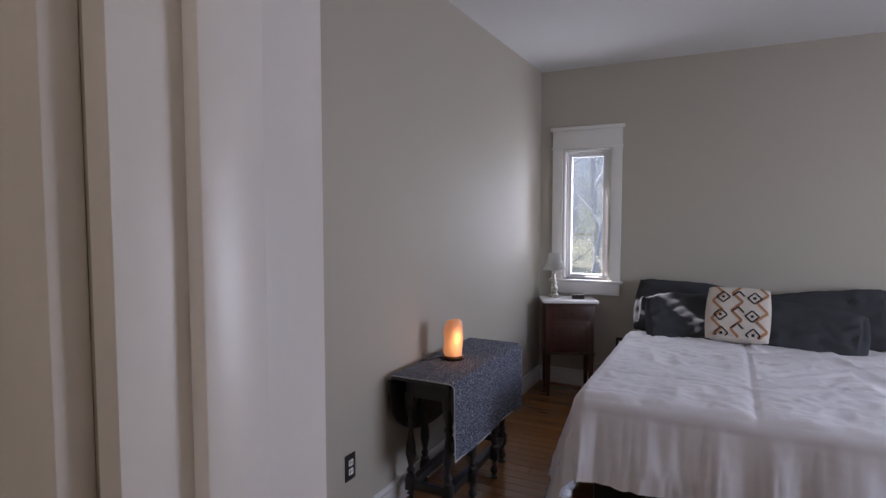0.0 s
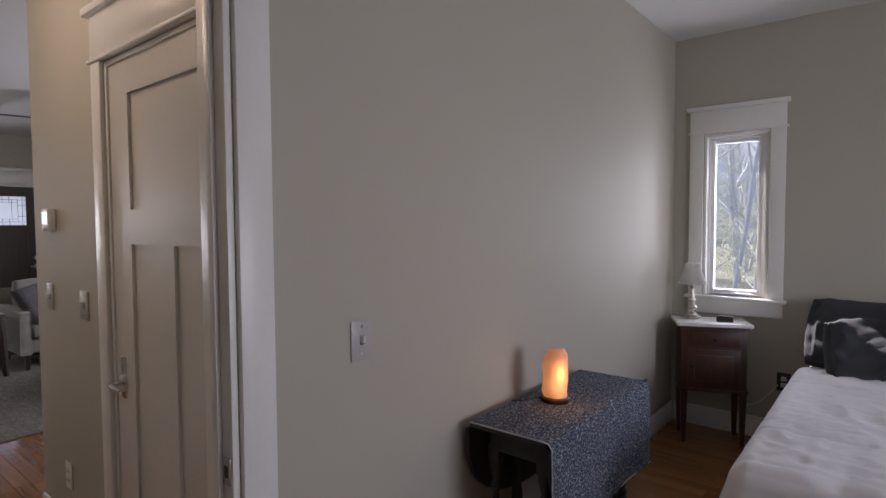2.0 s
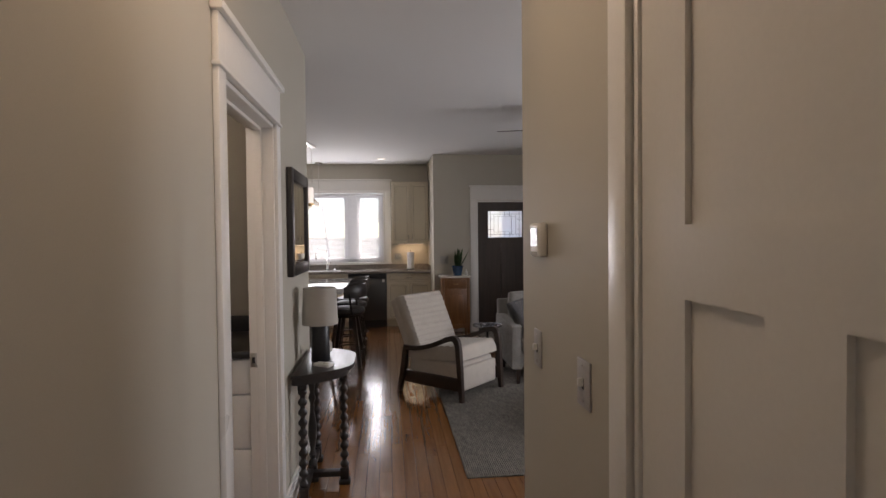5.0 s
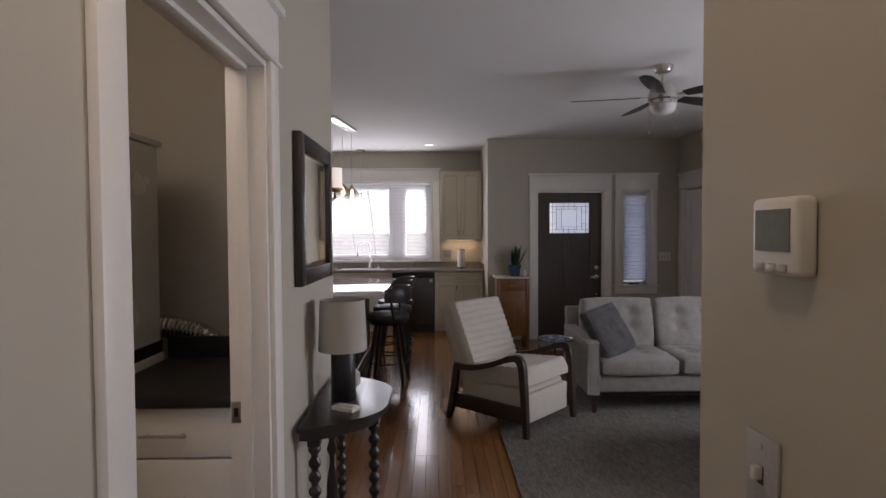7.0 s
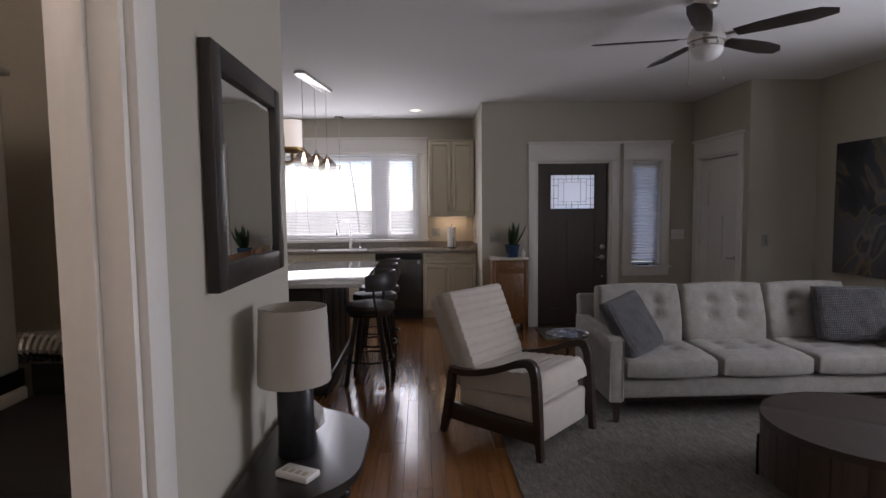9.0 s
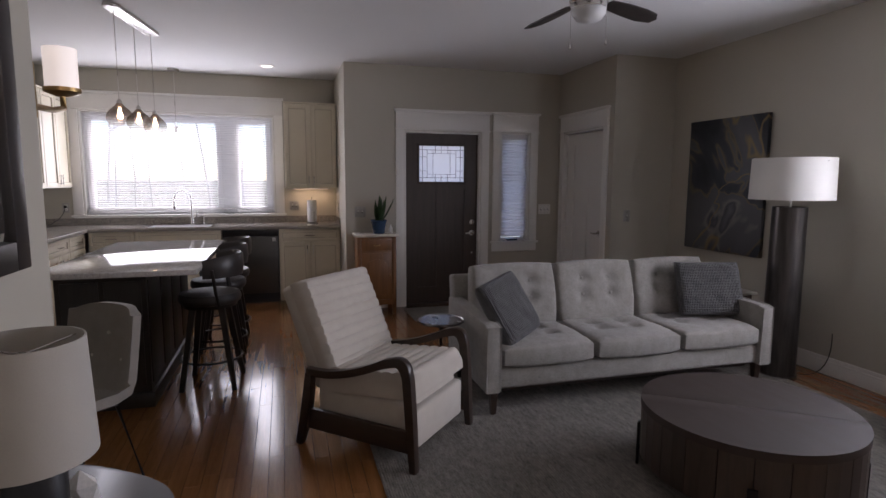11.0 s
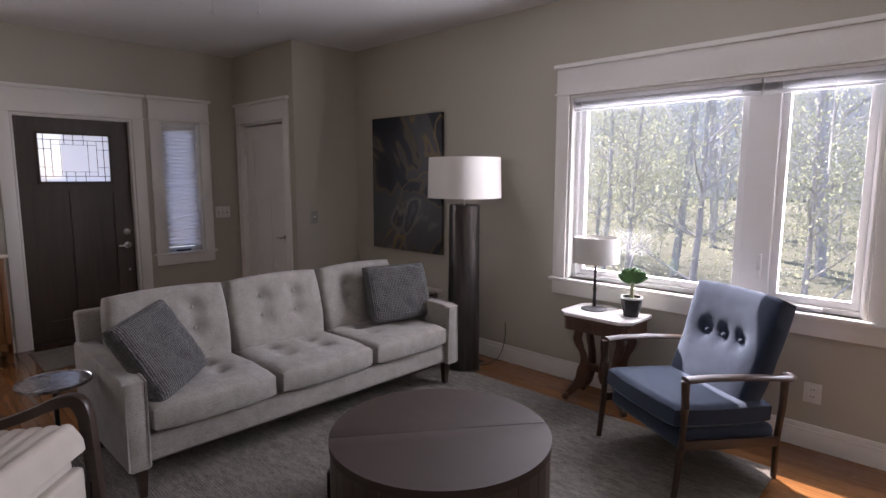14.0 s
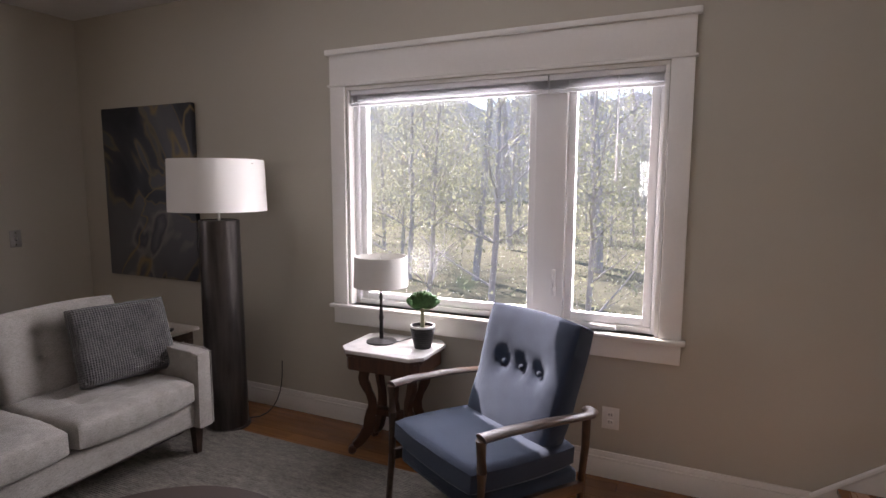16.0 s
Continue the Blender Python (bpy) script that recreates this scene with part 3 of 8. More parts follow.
# ---- doors ----
def panel_door(name, axis, plane, out, a0, a1, z1, label, material, glass=None, knob=None, thick=0.035, z0=0.008):
    """A door leaf with one panel above and two below; its face lies at plane, turned out."""
    f = on(axis, plane, out)
    th = thing(name, label, "door", kind="structure")
    s, r = 0.155, 0.01
    lock, mid, top, bot = z0 + 0.735 * (z1 - z0), z0 + 0.674 * (z1 - z0), z1 - 0.127, z0 + 0.2
    c = (a0 + a1) / 2
    pans = [(a0 + s, a1 - s, lock, top), (a0 + s, c - 0.065, bot, mid), (c + 0.065, a1 - s, bot, mid)]
    if glass:
        pans[0] = glass
    bm = holed(axis, *sorted((plane, plane - out * thick)), a0, a1, z0, z1, pans)
    part("frame", bm, material, th, smooth=False)
    for i, p in enumerate(pans):
        if glass and i == 0:
            continue
        part("panel", B(f(p[0], p[1], -thick + 0.004, -0.011, p[2], p[3])), material, th, smooth=False)
    return th


HD = panel_door("door_hall", "y", Y_HR + 0.003, -1, HALL_DOOR[0] + 0.021, HALL_DOOR[1] - 0.021, 2.045, "closed white painted three-panel hall door", M_DOORW)
CD = panel_door("door_closet", "y", Y_CLOS + 0.03, -1, CLOSET_DOOR[0] + 0.021, CLOSET_DOOR[1] - 0.021, 2.008, "closed white painted three-panel closet door", M_DOORW)
M_FDOOR = wood("front_door_stain", (0.066, 0.043, 0.032), (0.036, 0.024, 0.018), 0.4, axis=2)
FGLASS = (4.885, 5.435, 1.45, 1.87)
FD = panel_door("door_front", "x", X_FRONT - 0.06, 1, FRONT_DOOR[0] + 0.021, FRONT_DOOR[1] - 0.021, 2.008, "closed dark brown front door with leaded glass", M_FDOOR, glass=FGLASS)


def knob(parent, x, y, z, axis, out, material, lever=0.0):
    """A rose with a knob, or with a lever when lever is its signed length."""
    r = pose(x, y, z) @ (pose(0, 0, 0, 90 * out, 0, 0) if axis == "y" else pose(0, 0, 0, 0, 90 * out, 0))
    bm = bmesh.new()
    if lever:
        lathe(bm, [(0.032, 0), (0.032, 0.006), (0.026, 0.011), (0.011, 0.012), (0.011, 0.045), (0.013, 0.05)], 20)
        tube(bm, [(0, 0, 0.045), (0, lever * 0.5, 0.05), (0, lever, 0.048)] if axis == "x" else [(0, 0, 0.045), (lever * 0.5, 0, 0.05), (lever, 0, 0.048)], 0.010, 8, 0.007)
    else:
        lathe(bm, [(0.03, 0), (0.03, 0.005), (0.024, 0.01), (0.010, 0.012), (0.010, 0.03), (0.022, 0.036), (0.029, 0.046), (0.029, 0.055), (0.02, 0.066), (0.0, 0.068)], 20)
    part("door_handle", bm, material, parent, "satin nickel handle", m=r)


def hinge(parent, f, a, z):
    part("hinge", B(f(a - 0.012, a + 0.012, 0, 0.006, z - 0.045, z + 0.045), bevel=0.002), M_NICKEL, parent, "nickel butt hinge")


def backplate(parent, f, a, z):
    part("latch_plate", B(f(a - 0.022, a + 0.022, 0, 0.004, z - 0.085, z + 0.07), bevel=0.003), M_NICKEL, parent, "nickel escutcheon plate")


backplate(HD, on("y", Y_HR + 0.003, -1), -2.575, 0.89)
knob(HD, -2.575, Y_HR + 0.002, 0.86, "y", 1, M_NICKEL, 0.09)
knob(CD, -9.24, Y_CLOS + 0.03, 0.90, "y", 1, M_NICKEL, -0.08)
for z in (0.25, 1.05, 1.78):
    hinge(CD, on("y", Y_CLOS + 0.02, -1), -9.985, z)
knob(FD, X_FRONT - 0.06, 5.535, 0.845, "x", 1, M_NICKEL, -0.09)
bm = bmesh.new()
lathe(bm, [(0.03, 0), (0.03, 0.008), (0.02, 0.016), (0.008, 0.018), (0.006, 0.03)], 18)
part("deadbolt", bm, M_NICKEL, FD, "nickel deadbolt rose", m=pose(X_FRONT - 0.06, 5.537, 0.975, 0, 90, 0))
part("kick_latch", B((X_FRONT - 0.06, X_FRONT - 0.045, 5.53, 5.545, 0.6, 0.615)), M_NICKEL, FD)
# leaded light of the front door
g0, g1, h0, h1 = FGLASS
M_LEADGLASS = mat("textured_glass", (0.9, 0.93, 0.95), 0.25, trans=1.0, var=0.0, bump=0.6, fine=60, dist=0.003, rvar=0.05)
gl = part("pane", B((X_FRONT - 0.082, X_FRONT - 0.076, g0, g1, h0, h1)), M_GLASS, FD, "clear leaded glass", smooth=False)
gl.data.materials[0] = veil("obscure_leaded_glass", (0.9, 0.92, 0.94), 0.85, 0.35)
gl.visible_shadow = False
cm = []
xx = (X_FRONT - 0.076, X_FRONT - 0.070)
for a, w in ((0.045, 0.005), (0.10, 0.004), (0.17, 0.003), (0.38, 0.003), (0.45, 0.004), (0.505, 0.005)):
    cm.append((*xx, g0 + a - w / 2, g0 + a + w / 2, h0 + (0.05 if w < 0.005 else 0), h1 - (0.05 if w < 0.005 else 0)))
for a, w in ((0.05, 0.005), (0.09, 0.003), (0.33, 0.003), (0.37, 0.005)):
    cm.append((*xx, g0 + (0 if w > 0.004 else 0.1), g1 - (0 if w > 0.004 else 0.1), h0 + a - w / 2, h0 + a + w / 2))
for a in (0.2, 0.27, 0.35):
    cm.append((*xx, g0 + a - 0.002, g0 + a + 0.002, h0, h0 + 0.09))
    cm.append((*xx, g0 + a - 0.002, g0 + a + 0.002, h1 - 0.09, h1))
for k in (0.13, 0.29):
    cm.append((*xx, g0, g0 + 0.1, h0 + k - 0.002, h0 + k + 0.002))
    cm.append((*xx, g1 - 0.1, g1, h0 + k - 0.002, h0 + k + 0.002))
part("leading", B(*cm), M_BLACKMETAL, FD, "dark lead strips", smooth=False)
for nm, q in (("glass_stop", (g0 - 0.02, g0 + 0.004, h0 - 0.02, h1 + 0.02)), ("glass_stop", (g1 - 0.004, g1 + 0.02, h0 - 0.02, h1 + 0.02)),
              ("glass_stop", (g0, g1, h0 - 0.02, h0 + 0.004)), ("glass_stop", (g0, g1, h1 - 0.004, h1 + 0.02))):
    part(nm, B((X_FRONT - 0.062, X_FRONT - 0.052, *q), bevel=0.002), M_FDOOR, FD)

part("threshold", B((X_FRONT - 0.158, X_FRONT + 0.012, FRONT_DOOR[0] + 0.019, FRONT_DOOR[1] - 0.019, -0.011, 0.02), bevel=0.004), M_DARKWOOD, FD, "dark wood threshold")

# strike plates and door stops in the open doorways
bt = thing("bedroom_door_stop", "white painted stop and strike plate of the open doorway", "door stop", kind="structure")
part("stop", B((X_BED - 0.075, X_BED - 0.04, BED_DOOR[1] - 0.032, BED_DOOR[1] - 0.0185, 0, BED_DOOR[3] - 0.03), bevel=0.002), M_TRIM, bt)
part("stop", B((X_BED - 0.075, X_BED - 0.04, BED_DOOR[0] + 0.0185, BED_DOOR[0] + 0.032, 0, BED_DOOR[3] - 0.03), bevel=0.002), M_TRIM, bt)
part("strike_plate", B((X_BED - 0.034, X_BED - 0.004, BED_DOOR[1] - 0.0225, BED_DOOR[1] - 0.018, 0.80, 0.87), bevel=0.001), M_NICKEL, bt, "nickel strike plate")
part("strike_hole", B((X_BED - 0.026, X_BED - 0.012, BED_DOOR[1] - 0.024, BED_DOOR[1] - 0.0185, 0.82, 0.85)), M_BLACK, bt)
lt = thing("laundry_door_stop", "white painted stop and strike plate of the laundry doorway", "door stop", kind="structure")
part("stop", B((LAUNDRY_DOOR[0] + 0.0185, LAUNDRY_DOOR[0] + 0.034, Y_HL - 0.085, Y_HL - 0.05, 0, LAUNDRY_DOOR[3] - 0.03), bevel=0.002), M_TRIM, lt)
part("stop", B((LAUNDRY_DOOR[1] - 0.034, LAUNDRY_DOOR[1] - 0.0185, Y_HL - 0.085, Y_HL - 0.05, 0, LAUNDRY_DOOR[3] - 0.03), bevel=0.002), M_TRIM, lt)
part("head_stop", B((LAUNDRY_DOOR[0] + 0.02, LAUNDRY_DOOR[1] - 0.02, Y_HL - 0.085, Y_HL - 0.05, LAUNDRY_DOOR[3] - 0.034, LAUNDRY_DOOR[3] - 0.0185), bevel=0.002), M_TRIM, lt)
part("strike_plate", B((LAUNDRY_DOOR[0] + 0.0182, LAUNDRY_DOOR[0] + 0.022, Y_HL - 0.12, Y_HL - 0.088, 0.86, 0.93), bevel=0.001), M_NICKEL, lt, "nickel strike plate")
part("strike_hole", B((LAUNDRY_DOOR[0] + 0.0185, LAUNDRY_DOOR[0] + 0.0235, Y_HL - 0.112, Y_HL - 0.098, 0.88, 0.91)), M_BLACK, lt)
st = thing("bath_door_stop", "white painted stop of the bath doorway", "door stop", kind="structure")
part("stop", B((BATH_DOOR[0] + 0.0185, BATH_DOOR[0] + 0.032, 2.55, 2.597, 0, BATH_DOOR[3] - 0.03), bevel=0.003), M_TRIM, st)
part("stop", B((BATH_DOOR[1] - 0.032, BATH_DOOR[1] - 0.0185, 2.55, 2.597, 0, BATH_DOOR[3] - 0.03), bevel=0.003), M_TRIM, st)


# ---- windows ----
def sash(parent, axis, plane, a0, a1, z0, z1, w=0.05, d=0.045):
    f = on(axis, plane, 1)
    s = part("window_frame", B(f(a0, a0 + w, -d, 0, z0, z1), f(a1 - w, a1, -d, 0, z0, z1), f(a0 + w, a1 - w, -d, 0, z0, z0 + w), f(a0 + w, a1 - w, -d, 0, z1 - w, z1), bevel=0.003), M_VINYL, parent, "white vinyl sash")
    p = part("pane", B(f(a0 + w - 0.005, a1 - w + 0.005, -d * 0.6, -d * 0.6 + 0.005, z0 + w - 0.005, z1 - w + 0.005)), M_GLASS, s, "clear glass", smooth=False)
    p.visible_shadow = False
    return s


M_GASKET = mat("dark_gasket", (0.05, 0.05, 0.05), 0.6)
W1 = thing("window_living", "large white two-sash window looking into woods", "window", kind="structure")
f = on("y", Y_WIN, -1)
WX0, WM0, WM1, WX1, WZ0, WZ1 = -6.458, -5.328, -5.168, -4.708, 0.765, 2.054
part("mullion", B((WM0, WM1, Y_WIN + 0.045, Y_WIN + 0.12, WZ0, WZ1), bevel=0.003), M_VINYL, W1)
d0, d1 = Y_WIN + 0.05, Y_WIN + 0.15
part("outer_frame", B((WX0, WX0 + 0.03, d0, d1, WZ0, WZ1), (WX1 - 0.02, WX1, d0, d1, WZ0, WZ1), (WX0 + 0.03, WM0, d0, d1, WZ0, WZ0 + 0.03), (WM1, WX1 - 0.02, d0, d1, WZ0, WZ0 + 0.03),
     (WX0 + 0.03, WM0, d0, d1, WZ1 - 0.03, WZ1), (WM1, WX1 - 0.02, d0, d1, WZ1 - 0.03, WZ1), bevel=0.003), M_VINYL, W1)
sash(W1, "y", Y_WIN + 0.115, WX0 + 0.032, WM0 - 0.002, WZ0 + 0.032, WZ1 - 0.032, 0.04)
sash(W1, "y", Y_WIN + 0.115, WM1 + 0.002, WX1 - 0.022, WZ0 + 0.032, WZ1 - 0.032, 0.04)
bm = bmesh.new()
box(bm, -5.225, -5.205, Y_WIN + 0.03, Y_WIN + 0.046, 0.92, 1.06, 0.004)
tube(bm, [(-5.215, Y_WIN + 0.03, 0.945), (-5.215, Y_WIN + 0.012, 0.97), (-5.215, Y_WIN + 0.012, 1.03)], 0.006, 8)
part("sash_lock", bm, M_VINYL, W1, "white sash lock handle")
bm = bmesh.new()
box(bm, -5.03, -4.89, Y_WIN + 0.025, Y_WIN + 0.05, 0.768, 0.792, 0.005)
part("crank_cover", bm, M_VINYL, W1, "folded window crank")

W2 = thing("window_bedroom", "narrow white casement window", "window", kind="structure")
d0, d1 = Y_BED + 0.05, Y_BED + 0.14
part("outer_frame", B((-1.389, -1.379, d0, d1, 0.936, 2.038), (-1.055, -1.025, d0, d1, 0.936, 2.038),
     (-1.379, -1.055, d0, d1, 0.936, 0.95), (-1.379, -1.055, d0, d1, 2.022, 2.038), bevel=0.003), M_VINYL, W2)
sash(W2, "y", Y_BED + 0.11, -1.378, -1.056, 0.951, 2.021, 0.026)
part("crank_cover", B((-1.22, -1.10, Y_BED + 0.03, Y_BED + 0.06, 0.938, 0.958), bevel=0.004), M_VINYL, W2, "folded window crank")

# Unseen window, placed to let daylight onto the bed.
W5 = thing("window_bedroom_east", "unseen white window added on the east bedroom wall", "window", kind="structure")
sash(W5, "x", 2.98, 4.22, 5.78, 0.87, 2.18, 0.05)

W3 = thing("window_kitchen", "wide white kitchen window behind blinds", "window", kind="structure")
part("mullion", B((X_KIT - 0.14, X_KIT - 0.085, 2.63, 2.80, 1.04, 2.24), bevel=0.003), M_VINYL, W3)
part("outer_frame", B((X_KIT - 0.15, X_KIT - 0.08, 1.128, 1.16, 1.04, 2.24), (X_KIT - 0.15, X_KIT - 0.08, 3.22, 3.252, 1.04, 2.24),
     (X_KIT - 0.15, X_KIT - 0.08, 1.16, 2.63, 1.04, 1.07), (X_KIT - 0.15, X_KIT - 0.08, 2.80, 3.22, 1.04, 1.07), (X_KIT - 0.15, X_KIT - 0.08, 1.16, 2.63, 2.21, 2.24), (X_KIT - 0.15, X_KIT - 0.08, 2.80, 3.22, 2.21, 2.24), bevel=0.003), M_VINYL, W3)
sash(W3, "x", X_KIT - 0.085, 1.162, 2.628, 1.072, 2.208, 0.05)
sash(W3, "x", X_KIT - 0.085, 2.802, 3.218, 1.072, 2.208, 0.05)

W4 = thing("window_sidelight", "narrow white sidelight with a cellular shade", "window", kind="structure")
sash(W4, "x", X_FRONT - 0.09, 5.89, 6.23, 0.742, 2.015, 0.035)

M_SLAT = veil("blind_slat_vinyl", (0.84, 0.84, 0.85), 0.2)


def slat_mesh(axis, length, depth=0.025):
    bm = bmesh.new()
    q = [(-depth / 2, 0.0), (-depth / 4, 0.0022), (0, 0.003), (depth / 4, 0.0022), (depth / 2, 0.0)]
    lo, hi = [], []
    for e in (-length / 2, length / 2):
        lo.append([bm.verts.new((e, d, z - 0.0004) if axis == "y" else (d, e, z - 0.0004)) for d, z in q])
        hi.append([bm.verts.new((e, d, z + 0.0004) if axis == "y" else (d, e, z + 0.0004)) for d, z in q])
    for i in range(4):
        bm.faces.new((lo[0][i], lo[0][i + 1], lo[1][i + 1], lo[1][i]))
        bm.faces.new((hi[0][i], hi[1][i], hi[1][i + 1], hi[0][i + 1]))
    return mesh_of("slat", bm, M_SLAT)


def blind(name, axis, plane, a0, a1, ztop, zs, label, tilt, wand=None):
    """A slatted blind: head rail, slats at the heights zs, bottom rail, ladder cords."""
    th = thing(name, label, "blind", pose(plane, (a0 + a1) / 2, 0) if axis == "x" else pose((a0 + a1) / 2, plane, 0))
    L = a1 - a0
    f = (lambda u0, u1, d0, d1, z0, z1: (d0, d1, u0, u1, z0, z1)) if axis == "x" else (lambda u0, u1, d0, d1, z0, z1: (u0, u1, d0, d1, z0, z1))
    part("head_rail", B(f(-L / 2, L / 2, -0.014, 0.014, ztop - 0.028, ztop), bevel=0.003), M_SLAT, th)
    me = slat_mesh(axis, L - 0.006)
    for z in zs:
        o = new("slat", me)
        o.parent = th
        o.matrix_basis = pose(0, 0, z, 0, tilt, 0) if axis == "x" else pose(0, 0, z, tilt, 0, 0)
    zb = min(zs) - 0.014
    part("bottom_rail", B(f(-L / 2, L / 2, -0.012, 0.012, zb - 0.008, zb + 0.006), bevel=0.003), M_SLAT, th)
    n = max(2, round(L / 0.45))
    for i in range(n):
        u = -L / 2 + 0.1 + (L - 0.2) * i / (n - 1)
        part("ladder_cord", B(f(u - 0.0012, u + 0.0012, -0.0135, -0.0125, zb, ztop - 0.02), f(u - 0.0012, u + 0.0012, 0.0125, 0.0135, zb, ztop - 0.02)), M_SLAT, th, smooth=False)
    if wand:
        bm = bmesh.new()
        u, z0 = wand
        d = -0.022 if axis == "y" else 0.022
        tube(bm, [(u, d, ztop - 0.02), (u, d, z0)] if axis == "y" else [(d, u, ztop - 0.02), (d, u, z0)], 0.004, 6)
        part("tilt_wand", bm, M_SLAT, th, "clear plastic tilt wand")
    return th


KS = [2.235 - 0.028 - 0.0215 * (i + 1) for i in range(51)]
blind("kitchen_blind", "x", X_KIT - 0.045, 1.135, 3.245, 2.236, KS, "white slatted blind lowered with slats half open", -28)
LS = [2.036 - 0.012 - 0.0036 * (i + 1) for i in range(11)]
blind("living_blind", "y", Y_WIN + 0.022, -6.455, -5.262, 2.052, LS, "white slatted blind pulled up under the window head", 0, (-0.53, 1.30))
blind("living_blind", "y", Y_WIN + 0.022, -5.256, -4.712, 2.052, LS, "white slatted blind pulled up under the window head", 0, (0.07, 1.52))

# cellular shade of the sidelight: real pleats
M_CELL = veil("cellular_shade_fabric", (0.82, 0.79, 0.80), 0.9)
CS = thing("cellular_shade", "white pleated cellular shade lowered over the sidelight", "window shade", pose(X_FRONT - 0.045, 6.06, 0))
bm = bmesh.new()
n = 66
rows = [[bm.verts.new((0.008 * (i % 2), y, 2.0 - 1.19 * i / n)) for y in (-0.165, 0.165)] for i in range(n + 1)]
for a, b in zip(rows, rows[1:]):
    bm.faces.new((a[0], a[1], b[1], b[0]))
r = bmesh.ops.solidify(bm, geom=bm.faces[:], thickness=0.002)
part("pleats", bm, M_CELL, CS, smooth=False)
part("bottom_rail", B((-0.006, 0.014, -0.167, 0.167, 0.795, 0.812), bevel=0.003), M_VINYL, CS)
part("head_rail", B((-0.01, 0.018, -0.167, 0.167, 1.995, 2.015), bevel=0.003), M_VINYL, CS)
part("crank_cover", B((X_FRONT - 0.05, X_FRONT - 0.02, 5.98, 6.12, 0.742, 0.762), bevel=0.004), M_BLACK, W4, "dark window crank")


# ---- stairs at the window wall ----
ST = thing("staircase", "wooden stairs with white risers and skirt", "stairs", kind="structure")
M_TREAD = wood("stair_tread", (0.36, 0.165, 0.055), (0.2, 0.08, 0.026), 0.25, axis=1, coat=0.3)
for i in range(6):
    x = -3.90 + 0.255 * i
    part("tread", B((x - 0.03, x + 0.255, 6.43, Y_WIN - 0.022, 0.19 * (i + 1) - 0.028, 0.19 * (i + 1)), bevel=0.008), M_TREAD, ST, "oak stair tread")
    part("riser", B((x, x + 0.018, 6.43, Y_WIN - 0.022, 0.19 * i, 0.19 * (i + 1) - 0.028)), M_TRIM, ST, smooth=False)
bm = bmesh.new()
sl = 0.19 / 0.255
pts = [(-4.02, 0.0), (-3.9, 0.0), (-3.9 + 1.53, 0.19 * 6), (-3.9 + 1.53, 0.19 * 6 + 0.2), (-4.02, 0.11)]
prism(bm, pts, 0.0, 0.02, pose(0, Y_WIN, 0, 90, 0, 0))
part("skirt", bm, M_TRIM, ST, smooth=False)
bm = bmesh.new()
tube(bm, [(-4.02, Y_WIN - 0.012, 0.122), (-2.37, Y_WIN - 0.012, 0.122 + 1.65 * sl)], 0.014, 8)
part("skirt_cap", bm, M_TRIM, ST)


# ---- living room ----
def facing(x, y, dx, dy, z=0.0):
    """The pose of a thing at x, y whose front (its own +x) points along dx, dy."""
    return pose(x, y, z, 0, 0, math.degrees(math.atan2(dy, dx)))


# rug: a thick sheet with rows of loops
def make_rug():
    th = thing("area_rug", "large grey looped wool area rug on the wood floor", "rug", pose(-6.45, 5.375, 0))
    ma = mat("rug_wool", (0.29, 0.27, 0.235), 0.95, color2=(0.12, 0.11, 0.10), scale=45, fine=150, bump=0, spec=0.1, stretch=(0.35, 1.0, 1))
    N, L = ma.node_tree.nodes, ma.node_tree.links
    tc = N.new("ShaderNodeTexCoord")
    w = N.new("ShaderNodeTexWave")
    w.bands_direction = "Y"
    w.inputs["Scale"].default_value = 24
    w.inputs["Distortion"].default_value = 3.0
    w.inputs["Detail"].default_value = 2
    w.inputs["Detail Scale"].default_value = 6
    L.new(tc.outputs["Object"], w.inputs["Vector"])
    n = N.new("ShaderNodeTexNoise")
    n.inputs["Scale"].default_value = 160
    L.new(tc.outputs["Object"], n.inputs["Vector"])
    a = N.new("ShaderNodeMath")
    a.operation = "ADD"
    L.new(w.outputs["Fac"], a.inputs[0])
    L.new(n.outputs["Fac"], a.inputs[1])
    b = N.new("ShaderNodeBump")
    b.inputs["Strength"].default_value = 0.9
    b.inputs["Distance"].default_value = 0.006
    L.new(a.outputs[0], b.inputs["Height"])
    L.new(b.outputs[0], N["Principled BSDF"].inputs["Normal"])
    bm = bmesh.new()
    nx, ny, hx, hy = 60, 60, 1.5, 1.585
    g = {}
    for i in range(nx + 1):
        for j in range(ny + 1):
            x, y = -hx + 2 * hx * i / nx, -hy + 2 * hy * j / ny
            z = 0.011 + 0.0012 * noise.noise(Vector((x * 3, y * 3, 0)))
            if i in (0, nx) or j in (0, ny):
                z = 0.007
                x += 0.004 * noise.noise(Vector((y * 8, x * 8, 3)))
                y += 0.004 * noise.noise(Vector((x * 8, y * 8, 7)))
            g[i, j] = bm.verts.new((x, y, z))
    for i in range(nx):
        for j in range(ny):
            bm.faces.new((g[i, j], g[i + 1, j], g[i + 1, j + 1], g[i, j + 1]))
    rim = [(i, 0) for i in range(nx)] + [(nx, j) for j in range(ny)] + [(i, ny) for i in range(nx, 0, -1)] + [(0, j) for j in range(ny, 0, -1)]
    base = {k: bm.verts.new((g[k].co.x, g[k].co.y, 0.0005)) for k in rim}
    for p, q in zip(rim, rim[1:] + rim[:1]):
        bm.faces.new((base[p], base[q], g[q], g[p]))
    part("woven_top", bm, ma, th)


make_rug()
RUG = 0.0115


